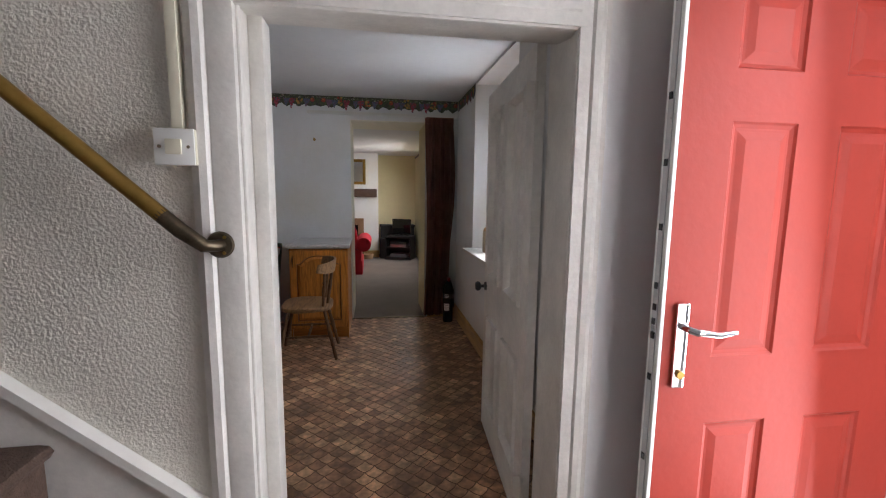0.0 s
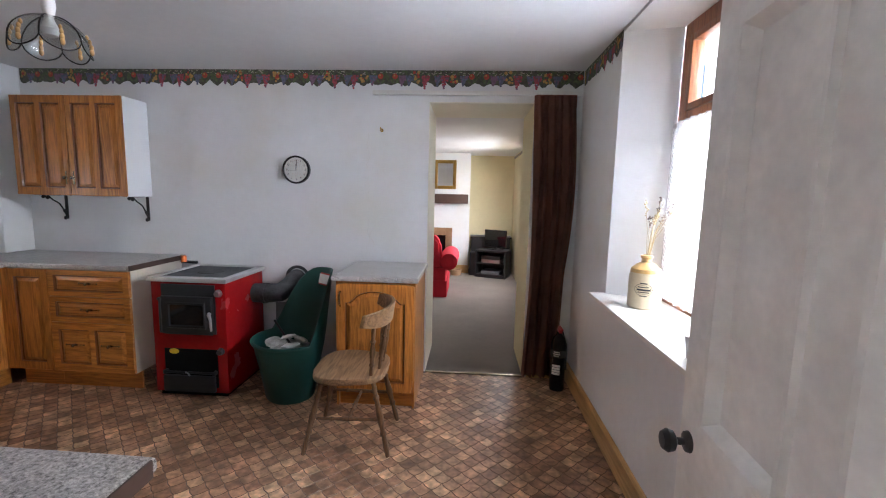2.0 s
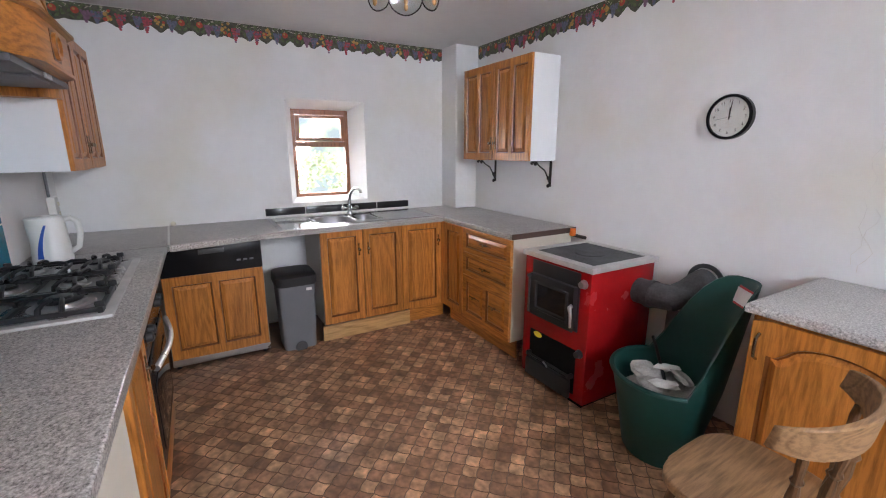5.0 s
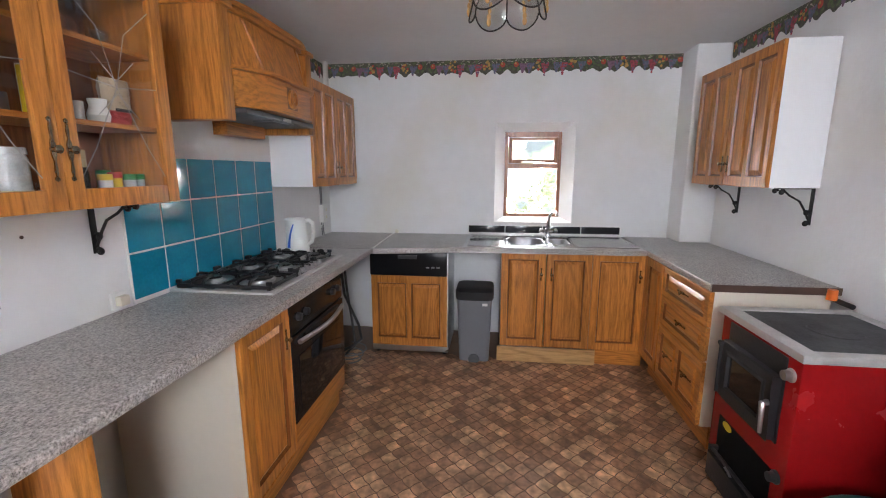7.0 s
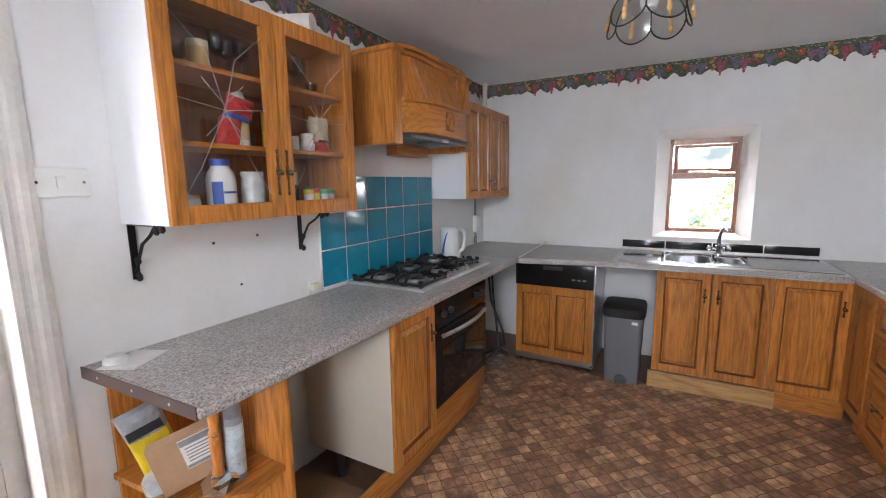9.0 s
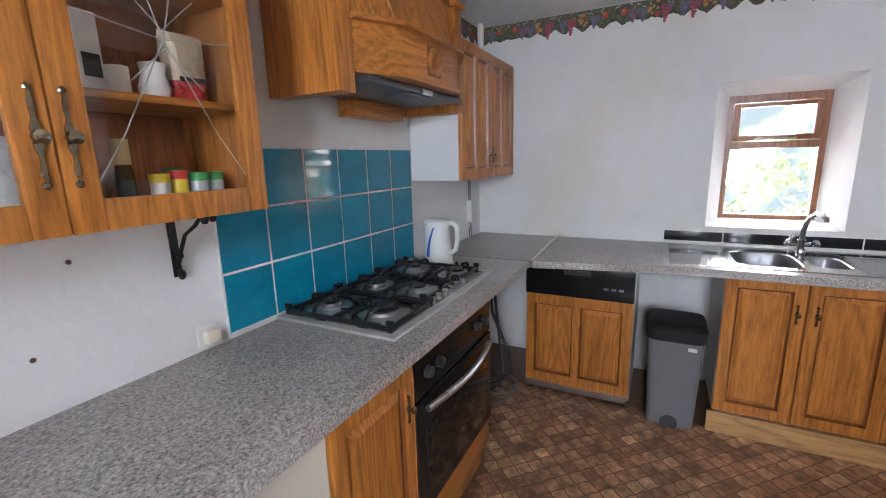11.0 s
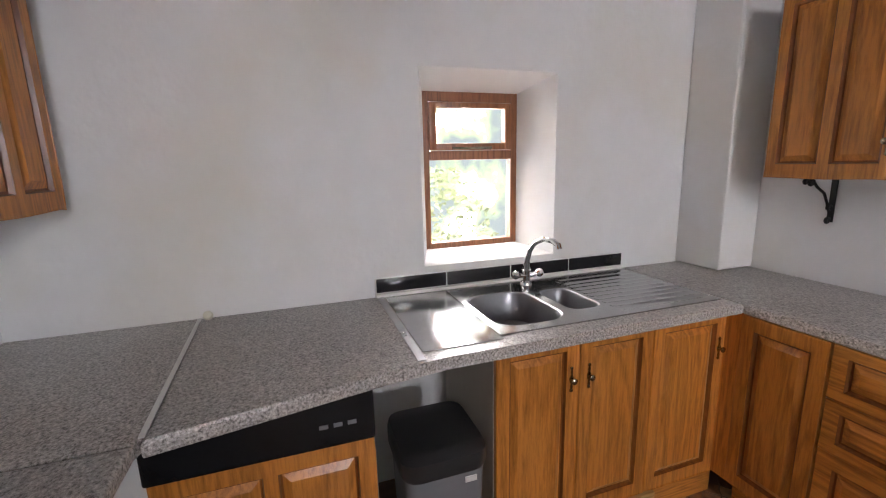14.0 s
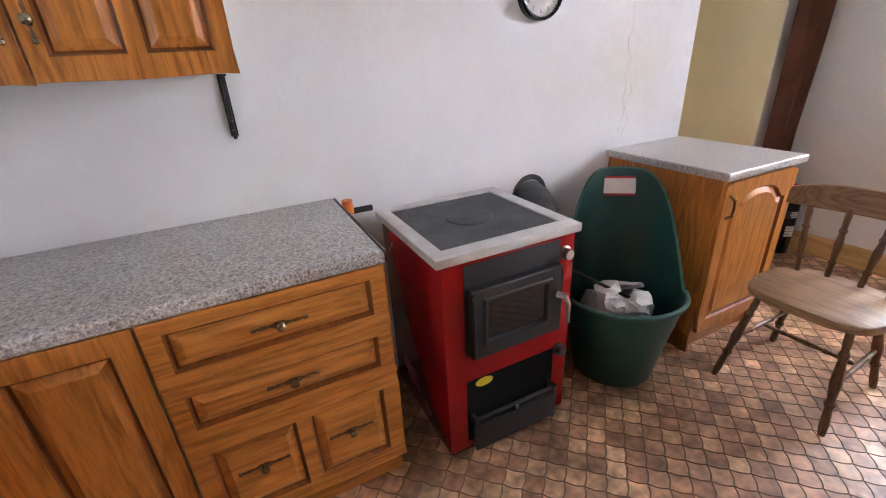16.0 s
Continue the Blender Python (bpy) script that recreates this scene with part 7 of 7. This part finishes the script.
part("label", boxes((-0.005, 0.092, -0.0275, -0.0255, 0.08, 0.18)), PAPERW, u)
part("print_band", boxes((-0.004, 0.091, -0.0285, -0.0275, 0.158, 0.178)), FOILGREY, u)
part("print_band", boxes((-0.004, 0.091, -0.0285, -0.0275, 0.082, 0.092)), FOILGREY, u)
for k in range(5):
    part("print_bar", boxes((0.006, 0.08 - 0.012 * (k % 2), -0.0285, -0.0275, 0.102 + 0.011 * k, 0.105 + 0.011 * k)), GREY, u)
u = thing("spray_can", pose(-0.345, 2.26, 0.531), "tall white and green aerosol can", "aerosol")
part("can", lathe(bmesh.new(), [(0, 0), (0.03, 0), (0.03, 0.20), (0.026, 0.212), (0, 0.215)], 24), FOILGREY, u)
part("label", lathe(bmesh.new(), [(0.0304, 0.02), (0.0306, 0.021), (0.0306, 0.19), (0.0304, 0.191)], 24), mat("pale_green_print", (0.50, 0.58, 0.60), 0.4, noise_scale=22, amount=0.55), u)
part("cap", lathe(bmesh.new(), [(0, 0.213), (0.027, 0.213), (0.027, 0.262), (0.024, 0.268), (0, 0.268)], 24), FOILGREY, u)
solo("foil_ball", crumple(61, 0.06, 0.05, 0.03), CHROME, "crumpled aluminium foil on the shelf", "foil", pose(-0.28, 2.27, 0.56), smooth=0)
solo("clear_bag", crumple(62, 0.055, 0.045, 0.045), CLEARW, "crumpled clear plastic bag on the shelf", "bag", pose(-0.19, 2.12, 0.575), smooth=0)
u = thing("food_carton", pose(-0.235, 2.08, 0.10, 0, 0, 160), "yellow and white food carton on the bottom shelf", "carton")
part("carton", boxes((-0.09, 0.09, -0.05, 0.05, 0, 0.26), bevel=0.003), YELLOW, u)
part("panel", boxes((-0.08, 0.085, -0.0525, -0.0505, 0.02, 0.15)), PAPERW, u)
lettering("lettering", "ICRO", 0.055, REDP, u, pose(0.0, -0.054, 0.11, 90))

# ==== living room ====
setting("chimney_breast", boxes((-1.25, -0.55, 9.55, 10.0, 0, 2.2), (0.15, 0.47, 9.55, 10.0, 0, 2.2), (-0.55, 0.15, 9.55, 10.0, 0.80, 2.2), (-0.55, 0.15, 9.85, 10.0, 0, 0.80)), PLASTER, "white plastered chimney breast")
bm = bmesh.new()
prism(bm, [(9.53, 0.0), (9.55, 0.0), (9.55, 0.15), (9.535, 0.15)], "x", 0.16, 0.475)
setting("baseboard_living", bm, PINE, "pine skirting of the chimney breast")
solo("mantel_beam", boxes((-1.0, 0.44, 9.40, 9.55, 1.29, 1.46), bevel=0.01), BROWN_EDGE, "dark stained oak mantel beam", "mantelpiece")
u = thing("gilt_mirror", pose(0.01, 9.548, 1.55), "gilt framed mirror over the mantel", "mirror")
part("frame", boxes((-0.20, -0.14, -0.035, 0, 0, 0.52), (0.14, 0.20, -0.035, 0, 0, 0.52), (-0.14, 0.14, -0.035, 0, 0, 0.06), (-0.14, 0.14, -0.035, 0, 0.46, 0.52), bevel=0.008), BRASS, u, "gilt frame")
part("mirror_glass", boxes((-0.14, 0.14, -0.012, -0.008, 0.06, 0.46)), CHROME, u)
u = thing("fireplace", pose(-0.20, 9.60, 0), "brick red fireplace surround with black firebox", "fireplace")
part("surround", boxes((-0.36, -0.24, -0.07, 0.24, 0, 0.84), (0.24, 0.36, -0.07, 0.24, 0, 0.84), (-0.24, 0.24, -0.07, 0.24, 0.70, 0.84), bevel=0.004), LOOSE_BROWN, u)
part("firebox", boxes((-0.24, 0.24, 0.0, 0.24, 0, 0.70)), BLACK, u)
u = thing("armchair", pose(-0.22, 7.93, 0, 0, 0, 0), "red cotton covered armchair with rounded arms", "armchair")
part("base", boxes((-0.42, 0.38, -0.36, 0.42, 0.04, 0.42), bevel=0.03), SOFA, u)
part("skirt", boxes((-0.44, 0.40, -0.38, 0.44, 0.005, 0.24), bevel=0.012), SOFA, u, "pleated valance")
for x in (-0.46, 0.42):
    bm = bmesh.new()
    sweep(bm, [(x, -0.33, 0.50), (x, -0.36, 0.51), (x, 0.0, 0.54), (x, 0.38, 0.52), (x, 0.42, 0.50)], [0.06, 0.12, 0.13, 0.13, 0.10], 18)
    part("arm", bm, SOFA, u)
bm = bmesh.new()
prism(bm, [(-0.38, 0.40), (-0.38, 0.80), (-0.30, 0.90), (0.20, 0.90), (0.30, 0.78), (0.34, 0.40)], "y", -0.36, -0.16)
bmesh.ops.bevel(bm, geom=bm.edges[:], offset=0.04, segments=3, affect="EDGES")
part("backrest", bm, SOFA, u)
part("cushion", boxes((-0.34, 0.30, -0.15, 0.36, 0.42, 0.55), bevel=0.05), SOFA, u)

BLACKWOOD = mat("black_ash_wood", (0.012, 0.012, 0.013), 0.5, noise_scale=12, amount=0.3)
u = thing("tv_stand", pose(0.92, 9.30, 0, 0, 0, -20), "black television stand with shelves of equipment", "tv stand")
part("top", boxes((-0.28, 0.28, -0.2, 0.2, 0.46, 0.49), bevel=0.004), BLACKWOOD, u)
part("shelf", boxes((-0.26, 0.26, -0.19, 0.2, 0.24, 0.26)), BLACKWOOD, u)
part("base", boxes((-0.28, 0.28, -0.2, 0.2, 0.0, 0.06), bevel=0.004), BLACKWOOD, u)
for x in (-0.28, 0.25):
    part("side", boxes((x, x + 0.03, -0.2, 0.2, 0.06, 0.46)), BLACKWOOD, u)
part("back", boxes((-0.25, 0.25, 0.18, 0.2, 0.06, 0.46)), BLACKWOOD, u)
for k, z in enumerate((0.062, 0.262, 0.34)):
    solo("media_box", boxes((-0.18, 0.16, -0.14, 0.12, 0, 0.06), bevel=0.004), (GREY, STEEL, BLACKPL)[k], "silver and black media player on the television stand", "media player", pose(0.92, 9.28, z if k < 2 else 0.325, 0, 0, -20), "media players")
u = thing("television", pose(0.95, 9.32, 0.49, 0, 0, -35), "small flat screen television turned to the side", "television")
part("screen", boxes((-0.22, 0.22, -0.02, 0.02, 0.05, 0.35), bevel=0.006), DARKGLASS, u)
part("foot", boxes((-0.12, 0.12, -0.08, 0.08, 0, 0.012), (-0.03, 0.03, -0.012, 0.012, 0.012, 0.08), bevel=0.003), BLACKPL, u)
u = thing("corner_cabinet", pose(0.88, 9.72, 0), "low black cabinet behind the television", "cabinet")
part("body", boxes((-0.36, 0.36, -0.14, 0.2, 0.0, 0.66), bevel=0.006), BLACKWOOD, u)
part("top", boxes((-0.38, 0.38, -0.16, 0.22, 0.66, 0.69), bevel=0.004), BLACKWOOD, u)
solo("loudspeaker", boxes((-0.09, 0.09, -0.1, 0.1, 0, 0.42), bevel=0.006), BLACKPL, "black loudspeaker on the carpet", "loudspeaker", pose(0.60, 9.42, 0.004, 0, 0, -10))
solo("basket", lathe(bmesh.new(), [(0, 0), (0.09, 0), (0.11, 0.10), (0.10, 0.10), (0.08, 0.01), (0, 0.01)], 20), CARD, "small wicker basket by the hearth", "basket", pose(0.25, 9.33, 0.004))
w = setting("window_3", boxes((1.55, 1.62, 7.70, 7.78, 0.95, 2.0), (1.55, 1.62, 8.67, 8.75, 0.95, 2.0), (1.55, 1.62, 7.78, 8.67, 1.92, 2.0), (1.55, 1.62, 7.78, 8.67, 0.95, 1.03)), WHITEPL, "white living room window")
p = part("pane", boxes((1.58, 1.584, 7.77, 8.68, 1.02, 1.93)), GLASS, w)
p.visible_shadow = False
u = thing("curtain_pole", pose(0, 0, 0), "dark wooden curtain pole with ball finial", "curtain pole")
part("pole", rod(bmesh.new(), (1.20, 7.4, 2.08), (1.20, 8.95, 2.08), 0.016), BROWN_EDGE, u)
part("finial", lathe(bmesh.new(), [(0, 0), (0.016, 0.0), (0.036, 0.03), (0.03, 0.06), (0, 0.075)], 16, pose(1.20, 7.4, 2.08, 90)), BROWN_EDGE, u)
part("bracket", boxes((1.20, 1.30, 7.5, 7.52, 2.06, 2.08)), BROWN_EDGE, u)

# ==== floor pattern ====


def floor_mat(name, per_object):
    m = bpy.data.materials.new(name)
    m.use_nodes = True
    n, l = m.node_tree.nodes, m.node_tree.links
    p = n["Principled BSDF"]
    if per_object:
        src = n.new("ShaderNodeObjectInfo").outputs["Random"]
    else:
        src = n.new("ShaderNodeNewGeometry").outputs["Random Per Island"]
    cr = n.new("ShaderNodeValToRGB")
    e = cr.color_ramp.elements
    e[0].position, e[0].color = 0.0, (0.235, 0.12, 0.066, 1)
    e[1].position, e[1].color = 1.0, (0.58, 0.365, 0.205, 1)
    e.new(0.35).color = (0.33, 0.175, 0.098, 1)
    e.new(0.7).color = (0.43, 0.25, 0.14, 1)
    l.new(src, cr.inputs[0])
    geo = n.new("ShaderNodeNewGeometry")
    a = n.new("ShaderNodeTexNoise")
    a.inputs["Scale"].default_value, a.inputs["Detail"].default_value = 26, 5
    l.new(geo.outputs["Position"], a.inputs["Vector"])
    b = n.new("ShaderNodeTexNoise")
    b.inputs["Scale"].default_value = 2.2
    l.new(geo.outputs["Position"], b.inputs["Vector"])
    mr = n.new("ShaderNodeMapRange")
    mr.inputs[1].default_value, mr.inputs[2].default_value, mr.inputs[3].default_value, mr.inputs[4].default_value = 0.3, 0.7, 0.62, 1.35
    l.new(a.outputs["Fac"], mr.inputs[0])
    h = n.new("ShaderNodeHueSaturation")
    l.new(cr.outputs[0], h.inputs["Color"])
    c = n.new("ShaderNodeTexNoise")
    c.inputs["Scale"].default_value, c.inputs["Detail"].default_value = 6.5, 3
    l.new(geo.outputs["Position"], c.inputs["Vector"])
    mc = n.new("ShaderNodeMapRange")
    mc.inputs[1].default_value, mc.inputs[2].default_value, mc.inputs[3].default_value, mc.inputs[4].default_value = 0.35, 0.65, 0.70, 1.35
    l.new(c.outputs["Fac"], mc.inputs[0])
    mv = n.new("ShaderNodeMath")
    mv.operation = "MULTIPLY"
    l.new(mr.outputs[0], mv.inputs[0])
    l.new(mc.outputs[0], mv.inputs[1])
    l.new(mv.outputs[0], h.inputs["Value"])
    l.new(h.outputs[0], p.inputs["Base Color"])
    r = n.new("ShaderNodeMapRange")
    r.inputs[1].default_value, r.inputs[2].default_value, r.inputs[3].default_value, r.inputs[4].default_value = 0.3, 0.7, 0.30, 0.52
    l.new(b.outputs["Fac"], r.inputs[0])
    l.new(r.outputs[0], p.inputs["Roughness"])
    bp = n.new("ShaderNodeBump")
    bp.inputs["Strength"].default_value, bp.inputs["Distance"].default_value = 0.25, 0.004
    l.new(a.outputs["Fac"], bp.inputs["Height"])
    l.new(bp.outputs[0], p.inputs["Normal"])
    return m


SIDE = 0.069


def cobble():
    """Cobble outline with two bowed and two hollow edges; top ring and a chamfer ring."""
    pts = []
    h = SIDE / 2
    corners = [(-h, -h), (h, -h), (h, h), (-h, h)]
    for i in range(4):
        a, b = corners[i], corners[(i + 1) % 4]
        nx_, ny_ = (b[1] - a[1]) / SIDE, -(b[0] - a[0]) / SIDE
        s = 0.0058 if i % 2 == 0 else -0.0058
        for k in range(4):
            t = k / 4
            d = s * math.sin(math.pi * t)
            pts.append((a[0] + (b[0] - a[0]) * t + nx_ * d * (1 if i < 2 else -1), a[1] + (b[1] - a[1]) * t + ny_ * d * (1 if i < 2 else -1)))
    low = [(x * 0.985, y * 0.985, -0.0025) for x, y in pts]
    top = [(x * 0.92, y * 0.92, 0.0) for x, y in pts]
    n = len(pts)
    faces = [tuple(range(n, 2 * n))] + [(i, (i + 1) % n, n + (i + 1) % n, n + i) for i in range(n)]
    return low + top, faces


JOINT = mat("dark_vinyl_joint", (0.16, 0.09, 0.052), 0.45, noise_scale=20, amount=0.3)
bpy.data.objects["floor"].data.materials[0] = JOINT
CV, CF = cobble()
me1 = bpy.data.meshes.new("tile")
me1.from_pydata(CV, [], CF)
me1.materials.append(floor_mat("vinyl_cobble", True))
me1.materials.append(JOINT)
for p_ in list(me1.polygons)[1:]:
    p_.material_index = 1
verts, faces = [], []
singles = 0
cr_, sr_ = math.cos(radians(45)), math.sin(radians(45))
fl_ = bpy.data.objects["floor"]
for i in range(-80, 81):
    for j in range(-80, 81):
        x = -0.9 + (i - j) * SIDE * cr_
        y = 3.4 + (i + j) * SIDE * sr_
        if not (-3.4 < x < 1.28 and 1.52 < y < 4.985) or (y < 1.86 and not 0.09 < x < 0.95) or (x < -2.9) or (y < 2.40 and x < -0.5 and not x < -2.05):
            continue
        if singles < 300 and -2.2 < x < -1.2 and 2.55 < y < 4.0:
            ob = new("tile", me1)
            ob.matrix_world = pose(x, y, 0, 0, 0, 45)
            ob.parent = fl_
            singles += 1
        else:
            k = len(verts)
            verts += [(x + v[0] * cr_ - v[1] * sr_, y + v[0] * sr_ + v[1] * cr_, v[2]) for v in CV]
            faces += [tuple(a + k for a in f) for f in CF]
me2 = bpy.data.meshes.new("floor_tiles")
me2.from_pydata(verts, [], faces)
me2.materials.append(floor_mat("vinyl_cobbles", False))
me2.materials.append(JOINT)
for p_ in me2.polygons:
    p_.material_index = 0 if p_.index % len(CF) == 0 else 1
ob = new("floor_tiles", me2)
ob.parent = fl_
tagged(ob, "brown vinyl floor printed as small wavy cobble tiles", kind="stuff")
